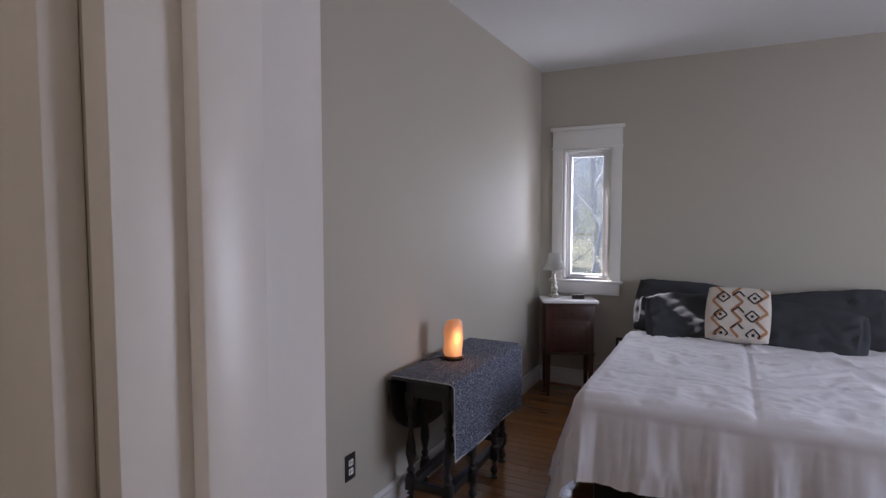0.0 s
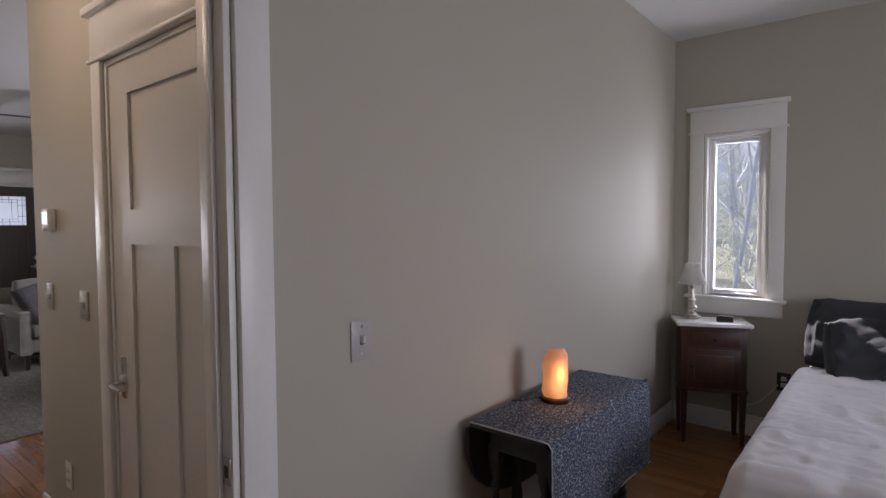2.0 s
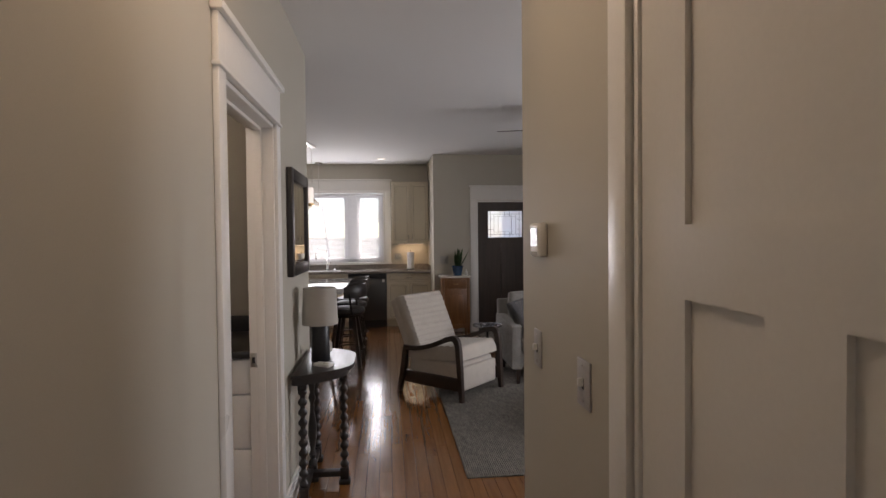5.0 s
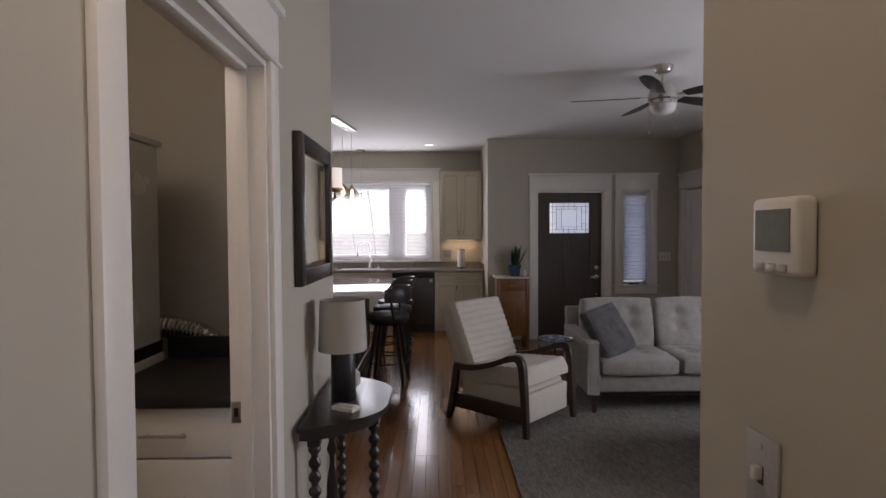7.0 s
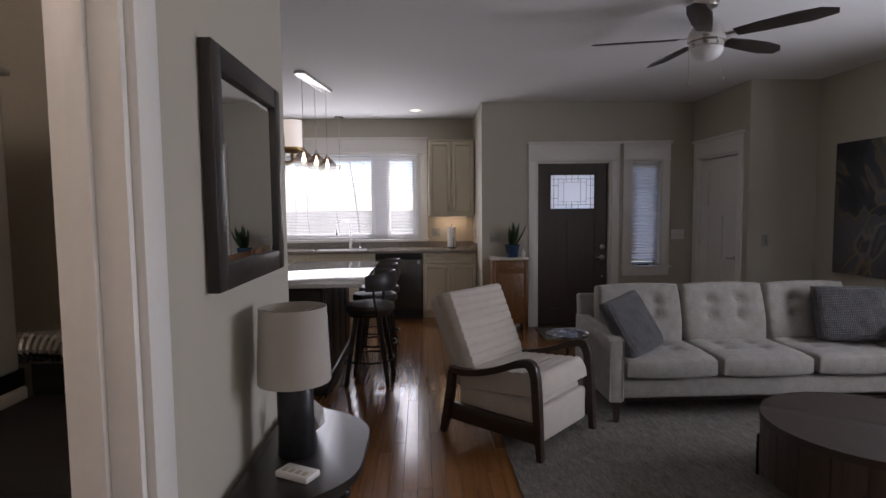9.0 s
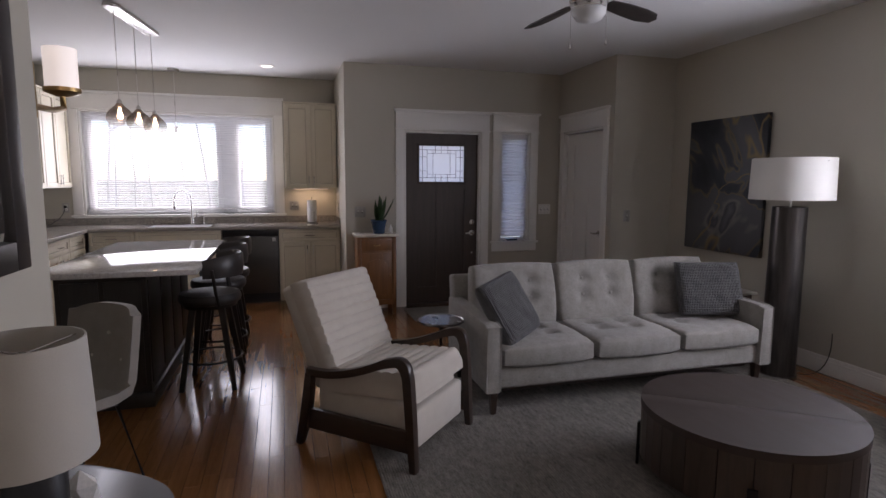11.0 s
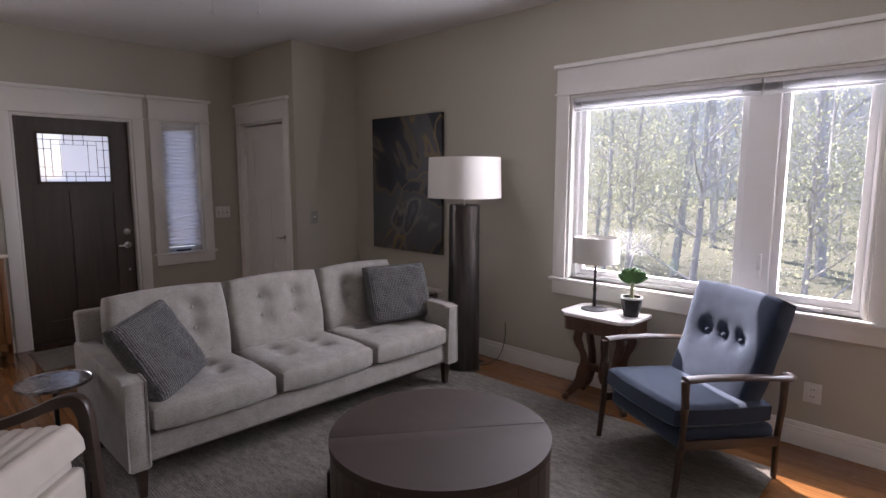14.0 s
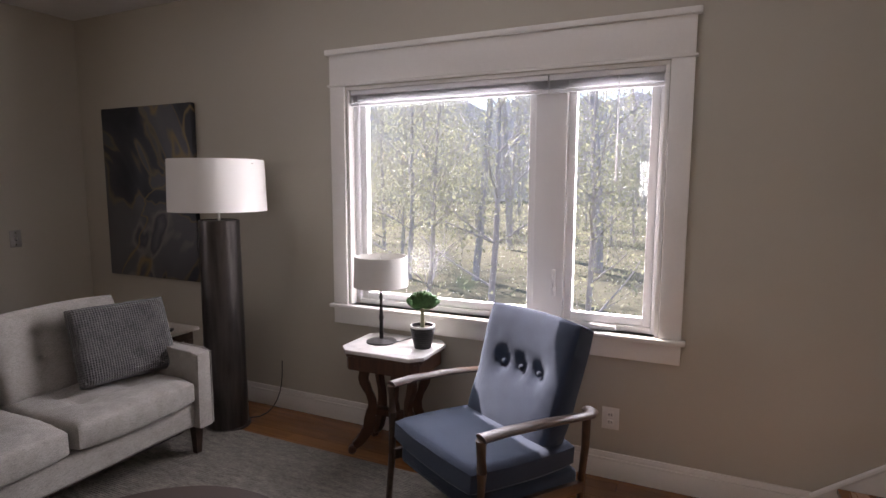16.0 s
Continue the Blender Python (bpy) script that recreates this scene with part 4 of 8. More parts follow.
def tapered(bm, x, y, z0, z1, r0, r1, dx=0.0, dy=0.0, n=4, turn=45):
    """A tapered leg from (x + dx, y + dy, z0) up to (x, y, z1)."""
    v0 = [bm.verts.new((x + dx + r0 * math.cos(radians(turn + 360 * i / n)), y + dy + r0 * math.sin(radians(turn + 360 * i / n)), z0)) for i in range(n)]
    v1 = [bm.verts.new((x + r1 * math.cos(radians(turn + 360 * i / n)), y + r1 * math.sin(radians(turn + 360 * i / n)), z1)) for i in range(n)]
    for i in range(n):
        bm.faces.new((v0[i], v0[(i + 1) % n], v1[(i + 1) % n], v1[i]))
    bm.faces.new(v0[::-1])
    bm.faces.new(v1)


def make_sofa():
    """Front at own +x; width along y."""
    th = thing("sofa", "light grey tweed three-seat sofa with tufted cushions", "sofa", pose(-7.37, 5.617, RUG))
    W, D = 1.09, 0.41          # half width, half depth
    part("base", B((-D + 0.06, D - 0.03, -W + 0.09, W - 0.09, 0.165, 0.30), bevel=0.02, seg=3), M_SOFA, th)
    part("plinth", B((-D + 0.10, D - 0.10, -W + 0.12, W - 0.12, 0.125, 0.166), bevel=0.003), M_DARKWOOD, th, "dark wood plinth rail")
    for s in (-1, 1):
        bm = bmesh.new()
        prof = [(-D, 0.30), (-D + 0.02, 0.155), (D, 0.155), (D, 0.572), (D - 0.05, 0.582), (-D + 0.18, 0.598), (-D + 0.03, 0.605), (-D, 0.60)]
        prism(bm, prof, -0.05, 0.05, pose(0, s * (W - 0.05), 0, 90, 0, 0), bevel=0.014)
        arm = part("arm", bm, M_SOFA, th)
        # welts along the arm's front edges
        bm = bmesh.new()
        for e in (-0.045, 0.045):
            tube(bm, [(D + 0.001, s * (W - 0.05) + e, 0.165), (D + 0.001, s * (W - 0.05) + e, 0.572), (D - 0.05, s * (W - 0.05) + e, 0.584), (-D + 0.18, s * (W - 0.05) + e, 0.600)], 0.005, 6)
        part("welt", bm, M_SOFA, arm)
    bm = bmesh.new()
    box(bm, -0.05, 0.05, -W + 0.02, W - 0.02, 0.0, 0.57, 0.02, pose(-D + 0.06, 0, 0.20, 0, -8, 0), 3)
    part("back_frame", bm, M_SOFA, th)
    w = (2 * W - 0.2) / 3
    for k in (-1, 0, 1):
        bm = bmesh.new()
        cushion(bm, 0.66, w - 0.006, 0.16, None, 0.42, 30, [(-0.35, -0.38), (-0.35, 0.38), (0.12, -0.38), (0.12, 0.38)], 0.034, wrinkle=0.006, seed=k + 3)
        part("seat_cushion", bm, M_SOFA, th, m=pose(0.10, k * w, 0.375))
        bm = bmesh.new()
        tufts = [(-0.1, -0.36), (-0.1, 0.36), (0.42, -0.36), (0.42, 0.36)]
        cushion(bm, 0.47, w - 0.008, 0.17, None, 0.45, 28, tufts, 0.036, wrinkle=0.004, seed=k + 8)
        m = Matrix.Translation((-0.215, k * w, 0.63)) @ Matrix(((-0.24, 0, 0.97, 0), (0, -1, 0, 0), (0.97, 0, 0.24, 0), (0, 0, 0, 1)))
        c = part("back_cushion", bm, M_SOFA, th, m=m)
        for u, v in tufts:
            bm = bmesh.new()
            lathe(bm, [(0.011, -0.004), (0.011, 0.002), (0.006, 0.005), (0, 0.006)], 10, pose(u * 0.235, v * (w - 0.008) / 2, 0.062))
            part("tuft_button", bm, M_SOFA, c)
    for x, y in ((D - 0.06, -W + 0.07), (D - 0.06, W - 0.07), (-D + 0.07, -W + 0.07), (-D + 0.07, W - 0.07)):
        bm = bmesh.new()
        tapered(bm, x, y, 0, 0.157, 0.022, 0.034)
        part("leg", bm, M_DARKWOOD, th, smooth=False)
    return th


make_sofa()


def throw_pillow(name, m, label, size, material, thick=0.13, group=""):
    bm = bmesh.new()
    cushion(bm, size[0], size[1], thick, None, 0.86, 22, wrinkle=0.006, seed=size[0] * 10)
    for v in bm.verts:      # ears at the corners
        u, w = v.co.x / (size[0] / 2), v.co.y / (size[1] / 2)
        k = 1 + 0.05 * abs(u * w) ** 3 - 0.03 * (1 - abs(u)) * (abs(w) > 0.8) - 0.03 * (1 - abs(w)) * (abs(u) > 0.8)
        v.co.x, v.co.y = v.co.x * k, v.co.y * k
    return solo(name, bm, material, label, "pillow", m, group)


throw_pillow("throw_pillow", pose(-7.20, 4.767, 0.63 + RUG, 0, 0, 34) @ pose(0, 0, 0, 0, 60, 0) @ pose(0, 0, 0, 0, 0, 9), "dark grey knitted throw pillow leaning on the sofa arm", (0.44, 0.44), M_KNIT, group="sofa pillows")
throw_pillow("throw_pillow", pose(-7.32, 6.452, 0.655 + RUG, 0, 0, -14) @ pose(0, 0, 0, 0, 68, 0), "dark grey knitted throw pillow upright on the sofa", (0.42, 0.5), M_KNIT, group="sofa pillows")


def board(bm, pts, half, y0, y1, bevel=0.006):
    """A bent board: pts are (x, z) along its centre line with half thickness half, from y0 to y1."""
    up, dn = [], []
    for i, (x, z) in enumerate(pts):
        a, b = pts[max(i - 1, 0)], pts[min(i + 1, len(pts) - 1)]
        dx, dz = b[0] - a[0], b[1] - a[1]
        q = math.hypot(dx, dz)
        h = half[i] if isinstance(half, (list, tuple)) else half
        up.append((x - dz / q * h, z + dx / q * h))
        dn.append((x + dz / q * h, z - dx / q * h))
    out = up + dn[::-1]
    prism(bm, out, -y1, -y0, pose(0, 0, 0, 90, 0, 0), bevel)


def bez(p0, p1, p2, p3, n=10):
    return [tuple((1 - t) ** 3 * a + 3 * (1 - t) ** 2 * t * b + 3 * (1 - t) * t * t * c + t ** 3 * d for a, b, c, d in zip(p0, p1, p2, p3)) for t in [i / n for i in range(n + 1)]]


def make_recliner():
    th = thing("recliner", "cream channelled recliner armchair with dark wood arms", "armchair", facing(-6.948, 3.911, 0.688, 0.725))
    for s in (-1, 1):
        y0, y1 = (s * 0.325 - 0.022, s * 0.325 + 0.022)
        arm = None
        bm = bmesh.new()
        pts = bez((-0.30, 0.435), (-0.12, 0.41), (0.10, 0.50), (0.22, 0.56), 9) + bez((0.24, 0.567), (0.31, 0.59), (0.335, 0.56), (0.34, 0.50), 6)[1:] + [(0.352, 0.35), (0.362, 0.18), (0.375, 0.0)]
        board(bm, pts, [0.02] * 10 + [0.021, 0.024, 0.026, 0.026, 0.025, 0.025] + [0.024, 0.022, 0.018], y0, y1)
        arm = part("arm", bm, M_DARKWOOD, th, "dark stained bent wood arm")
        bm = bmesh.new()
        board(bm, [(-0.285, 0.425), (-0.30, 0.30), (-0.325, 0.15), (-0.37, 0.0)], [0.024, 0.026, 0.028, 0.02], y0, y1)
        part("back_leg", bm, M_DARKWOOD, arm)
        part("side_rail", B((-0.315, 0.352, s * 0.312 - 0.016, s * 0.312 + 0.016, 0.10, 0.215), bevel=0.005), M_DARKWOOD, arm)
    bm = bmesh.new()
    box(bm, -0.27, 0.30, -0.285, 0.285, 0.14, 0.335, 0.025, None, 3)
    part("seat_base", bm, M_CREAMUPH, th)
    part("footrest", B((0.285, 0.345, -0.285, 0.285, 0.085, 0.30), bevel=0.02, seg=3), M_CREAMUPH, th)

    def channels(length, n, width, thick):
        """A pad of n rolls side by side along x, with open seams."""
        bm = bmesh.new()
        w = length / n
        m = 6
        ys = [-1, -0.97, -0.9, -0.5, 0, 0.5, 0.9, 0.97, 1]
        prof = []
        for k in range(n):
            for i in range(m + (k == n - 1)):
                a = i / m
                prof.append((k * w + a * w, thick - 0.008 * (1 - math.sin(math.pi * a) ** 0.45)))
        cols = []
        for x, z in prof:
            e = max(0.0, min(1, min(x, length - x) / 0.03))
            cols.append([bm.verts.new((x, v * width / 2, z * (1 - 0.3 * (abs(v) > 0.94)) * (0.75 + 0.25 * e ** 0.5) if abs(v) < 1 else z * 0.45 * (0.8 + 0.2 * e))) for v in ys])
        bot = [[bm.verts.new((x, v * width / 2, 0)) for v in (-1, 1)] for x, z in prof]
        for i in range(len(prof) - 1):
            for j in range(len(ys) - 1):
                bm.faces.new((cols[i][j], cols[i + 1][j], cols[i + 1][j + 1], cols[i][j + 1]))
            bm.faces.new((bot[i][0], bot[i + 1][0], cols[i + 1][0], cols[i][0]))
            bm.faces.new((bot[i][1], cols[i][-1], cols[i + 1][-1], bot[i + 1][1]))
            bm.faces.new((bot[i][0], bot[i][1], bot[i + 1][1], bot[i + 1][0]))
        for i in (0, -1):
            bm.faces.new((bot[i][0], *cols[i], bot[i][1]))
        return bm
    part("seat_cushion", channels(0.60, 9, 0.58, 0.13), M_CREAMUPH, th, m=pose(-0.25, 0, 0.315, 0, -5, 0))
    back = part("backrest", channels(0.60, 11, 0.63, 0.10), M_CREAMUPH, th, m=Matrix.Translation((-0.225, 0.04, 0.335)) @ Matrix(((-0.40, 0, 0.916, 0), (0, -1, 0, 0), (0.916, 0, 0.40, 0), (0, 0, 0, 1))))
    bm = bmesh.new()
    box(bm, 0.0, 0.60, -0.315, 0.315, -0.085, 0.004, 0.03, None, 3)
    part("back_shell", bm, M_CREAMUPH, back)
    return th


make_recliner()


def make_coffee_table():
    th = thing("coffee_table", "round dark wood drum coffee table on black legs", "coffee table", pose(-5.93, 5.474, RUG))
    R = 0.48
    top = wood("coffee_table_wood", (0.042, 0.026, 0.019), (0.024, 0.0145, 0.0105), 0.6, axis=0, ring=5, contrast=0.6)
    for k in range(2):
        bm = bmesh.new()
        a0, a1 = math.pi * k + 0.93, math.pi * (k + 1) + 0.93
        g = 0.0016
        c = (math.cos((a0 + a1) / 2) * g * 1.4, math.sin((a0 + a1) / 2) * g * 1.4)
        out = [c] + [(R * math.cos(a0 + (a1 - a0) * i / 32 + (g / R if i == 0 else -g / R if i == 32 else 0)), R * math.sin(a0 + (a1 - a0) * i / 32 + (g / R if i == 0 else -g / R if i == 32 else 0))) for i in range(33)]
        prism(bm, out, 0.355, 0.392, bevel=0.003)
        part("top_segment", bm, top, th)
    stave = wood("coffee_table_stave", (0.065, 0.042, 0.03), (0.028, 0.018, 0.013), 0.45, axis=2, per_object=0.25)
    n = 22
    bm = bmesh.new()
    h = math.pi / n
    prism(bm, [((R - 0.03) * math.cos(-h + 0.004), (R - 0.03) * math.sin(-h + 0.004)), ((R - 0.004) * math.cos(-h + 0.004), (R - 0.004) * math.sin(-h + 0.004)), (R - 0.003, 0),
               ((R - 0.004) * math.cos(h - 0.004), (R - 0.004) * math.sin(h - 0.004)), ((R - 0.03) * math.cos(h - 0.004), (R - 0.03) * math.sin(h - 0.004))], 0.10, 0.356)
    me = mesh_of("stave", bm, stave, smooth=False)
    for k in range(n):
        o = new("stave", me)
        o.parent = th
        o.matrix_basis = pose(0, 0, 0, 0, 0, 360 * k / n)
    bm = bmesh.new()
    lathe(bm, [(R - 0.028, 0.11), (R - 0.028, 0.354)], 40)
    part("drum", bm, stave, th)
    for a in (229, 49, 139, 319):
        bm = bmesh.new()
        box(bm, R - 0.002, R + 0.012, -0.02, 0.02, 0.0, 0.225, 0.002)
        box(bm, R - 0.20, R + 0.002, -0.02, 0.02, 0.078, 0.098, 0.002)
        part("leg", bm, M_BLACKMETAL, th, "black iron leg", m=pose(0, 0, 0, 0, 0, a))
    return th


make_coffee_table()


def make_floor_lamp():
    th = thing("floor_lamp", "tall floor lamp with dark metal column and drum shade", "floor lamp", pose(-7.158, 6.993, 0))
    ma = mat("dark_bronze", (0.09, 0.08, 0.075), 0.33, 0.85, var=0.25, scale=2.0, fine=40, bump=0.05, stretch=(1, 1, 0.1))
    bm = bmesh.new()
    lathe(bm, [(0.135, 0.0), (0.135, 0.012), (0.124, 0.016), (0.121, 0.6), (0.117, 1.265), (0.116, 1.287), (0.11, 1.29), (0.11, 1.283), (0.0, 1.283)], 40)
    part("column", bm, ma, th)
    bm = bmesh.new()
    tube(bm, [(0, 0, 1.275), (0, 0, 1.50)], 0.008, 8)
    for a in (0, 120, 240):
        tube(bm, [(0, 0, 1.60), (0.28 * math.cos(radians(a)), 0.28 * math.sin(radians(a)), 1.62)], 0.003, 6)
    tube(bm, [(0, 0, 1.5), (0, 0, 1.61)], 0.005, 6)
    part("stem", bm, M_NICKEL, th)
    bm = bmesh.new()
    lathe(bm, [(0.275, 1.343), (0.28, 1.343), (0.272, 1.645), (0.268, 1.645), (0.275, 1.343)], 48, cap=False)
    part("shade", bm, M_SHADE, th, "white linen drum shade")
    bm = bmesh.new()
    tube(bm, bez((0.08, 0.1, 0.02), (0.3, 0.2, 0.02), (0.18, 0.3, 0.3), (0.14, 0.35, 0.33), 10), 0.0035, 6)
    part("cord", bm, M_BLACK, th, "black power cord")


make_floor_lamp()


def make_painting():
    th = thing("painting", "large dark abstract canvas with grey and gold veins", "painting", pose(-8.191, Y_WIN, 1.434))
    ma = bpy.data.materials.new("abstract_paint")
    ma.use_nodes = True
    N, L = ma.node_tree.nodes, ma.node_tree.links
    bs = N["Principled BSDF"]
    tc = N.new("ShaderNodeTexCoord")
    n1 = N.new("ShaderNodeTexNoise")
    n1.inputs["Scale"].default_value = 1.0
    n1.inputs["Detail"].default_value = 3.5
    n1.inputs["Distortion"].default_value = 1.1
    L.new(tc.outputs["Object"], n1.inputs["Vector"])
    r = N.new("ShaderNodeValToRGB")
    e = r.color_ramp.elements
    e[0].position, e[0].color = 0.30, (0.008, 0.009, 0.012, 1)
    e[1].position, e[1].color = 0.74, (0.25, 0.25, 0.26, 1)
    for p, c in ((0.40, (0.014, 0.017, 0.026, 1)), (0.47, (0.035, 0.04, 0.052, 1)), (0.485, (0.15, 0.12, 0.07, 1)), (0.50, (0.085, 0.088, 0.098, 1)), (0.57, (0.10, 0.102, 0.112, 1)), (0.60, (0.20, 0.19, 0.18, 1)), (0.63, (0.05, 0.055, 0.068, 1))):
        q = e.new(p)
        q.color = c
    L.new(n1.outputs["Fac"], r.inputs[0])
    n2 = N.new("ShaderNodeTexNoise")
    n2.inputs["Scale"].default_value = 0.9
    n2.inputs["Detail"].default_value = 3
    n2.inputs["Distortion"].default_value = 1.2
    mp = N.new("ShaderNodeMapping")
    mp.inputs["Location"].default_value = (4.2, 1.0, 2.7)
    L.new(tc.outputs["Object"], mp.inputs[0])
    L.new(mp.outputs[0], n2.inputs["Vector"])
    v = N.new("ShaderNodeValToRGB")
    v.color_ramp.elements[0].position, v.color_ramp.elements[0].color = 0.49, (0, 0, 0, 1)
    v.color_ramp.elements[1].position, v.color_ramp.elements[1].color = 0.515, (0, 0, 0, 1)
    q = v.color_ramp.elements.new(0.502)
    q.color = (1, 1, 1, 1)
    L.new(n2.outputs["Fac"], v.inputs[0])
    mx = N.new("ShaderNodeMix")
    mx.data_type = "RGBA"
    L.new(v.outputs[0], mx.inputs["Factor"])
    L.new(r.outputs[0], mx.inputs["A"])
    mx.inputs["B"].default_value = (0.24, 0.17, 0.07, 1)
    L.new(mx.outputs["Result"], bs.inputs["Base Color"])
    bs.inputs["Roughness"].default_value = 0.45
    part("canvas", B((-0.469, 0.469, -0.042, -0.004, -0.622, 0.622), bevel=0.004), ma, th)
    part("stretcher", B((-0.45, 0.45, -0.006, -0.001, -0.60, 0.60)), M_DARKWOOD, th)


make_painting()


def make_side_table():
    th = thing("drink_table", "small round drink table with hammered metal top", "side table", pose(-7.37, 4.355, 0))
    bm = bmesh.new()
    lathe(bm, [(0.0, 0.535), (0.15, 0.535), (0.155, 0.538), (0.155, 0.551), (0.151, 0.552), (0.146, 0.546), (0, 0.545)], 36)
    part("tray_top", bm, mat("hammered_zinc", (0.5, 0.5, 0.53), 0.25, 1.0, var=0.35, scale=14, fine=50, bump=0.25, dist=0.003), th)
    bm = bmesh.new()
    tube(bm, [(0, 0, 0.02), (0, 0, 0.536)], 0.011, 10)
    part("stem", bm, M_BLACKMETAL, th)
    bm = bmesh.new()
    lathe(bm, [(0.13, 0), (0.13, 0.008), (0.12, 0.014), (0.015, 0.022)], 32)
    part("foot", bm, M_BLACKMETAL, th)


make_side_table()


def make_sofa_end_table():
    th = thing("sofa_end_table", "small pale-topped wooden end table beside the sofa", "side table", pose(-7.66, 6.93, 0))
    part("top", B((-0.17, 0.17, -0.17, 0.17, 0.548, 0.57), bevel=0.005), mat("pale_table_top", (0.52, 0.48, 0.42), 0.4, var=0.08, scale=8), th, "pale stone-coloured top")
    part("apron", B((-0.14, 0.14, -0.14, 0.14, 0.49, 0.548), bevel=0.003), M_WALNUT, th)
    for sx in (-1, 1):
        for sy in (-1, 1):
            bm = bmesh.new()
            tapered(bm, sx * 0.12, sy * 0.12, 0, 0.49, 0.018, 0.028)
            part("leg", bm, M_WALNUT, th, smooth=False)
    rc = thing("tv_remote", "black remote control on the end table", "remote control", pose(-7.60, 6.90, 0.57, 0, 0, 30))
    part("body", B((-0.07, 0.07, -0.022, 0.022, 0, 0.018), bevel=0.005), M_BLACK, rc)


make_sofa_end_table()


def make_blue_chair():
    th = thing("lounge_chair", "navy upholstered lounge chair with walnut frame in sunlight", "armchair", facing(-5.348, 6.769, -0.51, -0.86))
    for s in (-1, 1):
        y = s * 0.335
        bm = bmesh.new()
        # flat swept armrest that wraps round to the back leg
        pts = [Vector(p) for p in ((0.30, y, 0.583), (0.18, y * 1.03, 0.585), (0.0, y * 1.06, 0.575), (-0.15, y * 1.07, 0.56), (-0.26, y * 1.06, 0.545), (-0.31, y * 0.97, 0.54), (-0.325, y * 0.86, 0.538))]
        tube(bm, pts, 0.034, 10, 0.028, flat=0.42)
        arm = part("arm", bm, M_WALNUT, th, "walnut armrest")
        bm = bmesh.new()
        tube(bm, [(0.325, y * 0.98, RUG), (0.30, y * 0.99, 0.25), (0.295, y, 0.45), (0.30, y, 0.578)], 0.015, 10, 0.021)
        part("front_leg", bm, M_WALNUT, arm)
        bm = bmesh.new()
        tube(bm, [(-0.29, y * 0.87, 0.001), (-0.275, y * 0.92, 0.22), (-0.265, y * 1.0, 0.40), (-0.25, y * 1.05, 0.545)], 0.014, 10, 0.019)
        part("back_leg", bm, M_WALNUT, arm)
        bm = bmesh.new()
        board(bm, [(0.30, 0.255), (0.0, 0.235), (-0.27, 0.21)], 0.024, y * 0.94 - 0.012, y * 0.94 + 0.012, 0.004)
        part("side_rail", bm, M_WALNUT, arm)
    bm = bmesh.new()
    box(bm, -0.26, 0.29, -0.30, 0.30, 0.20, 0.30, 0.03, pose(0, 0, 0, 0, -3, 0), 3)
    part("seat_frame", bm, M_NAVY, th)
    bm = bmesh.new()
    cushion(bm, 0.60, 0.61, 0.135, None, 0.45, 20, wrinkle=0.003, seed=4)
    part("seat_cushion", bm, M_NAVY, th, m=pose(0.03, 0, 0.365, 0, -4, 0))
    bm = bmesh.new()
    tufts = [(0.12, -0.42), (0.12, 0.0), (0.12, 0.42)]
    cushion(bm, 0.62, 0.56, 0.15, None, 0.4, 26, tufts, 0.035, wrinkle=0.003, seed=6)
    for v in bm.verts:      # wings: the sides curl forward at the top
        u, w = v.co.x / 0.31, v.co.y / 0.28
        v.co.z += 0.035 * max(u, -0.2) * abs(w) ** 2
        v.co.y *= 1 + 0.10 * max(u, 0)
    back = part("backrest", bm, M_NAVY, th, m=Matrix.Translation((-0.225, 0, 0.615)) @ Matrix(((-0.39, 0, 0.92, 0), (0, -1, 0, 0), (0.92, 0, 0.39, 0), (0, 0, 0, 1))))
    for u, v in tufts:
        bm = bmesh.new()
        lathe(bm, [(0.012, -0.004), (0.012, 0.002), (0.006, 0.006), (0, 0.007)], 10, pose(u * 0.31, v * 0.28, 0.046))
        part("tuft_button", bm, M_NAVY, back)


make_blue_chair()


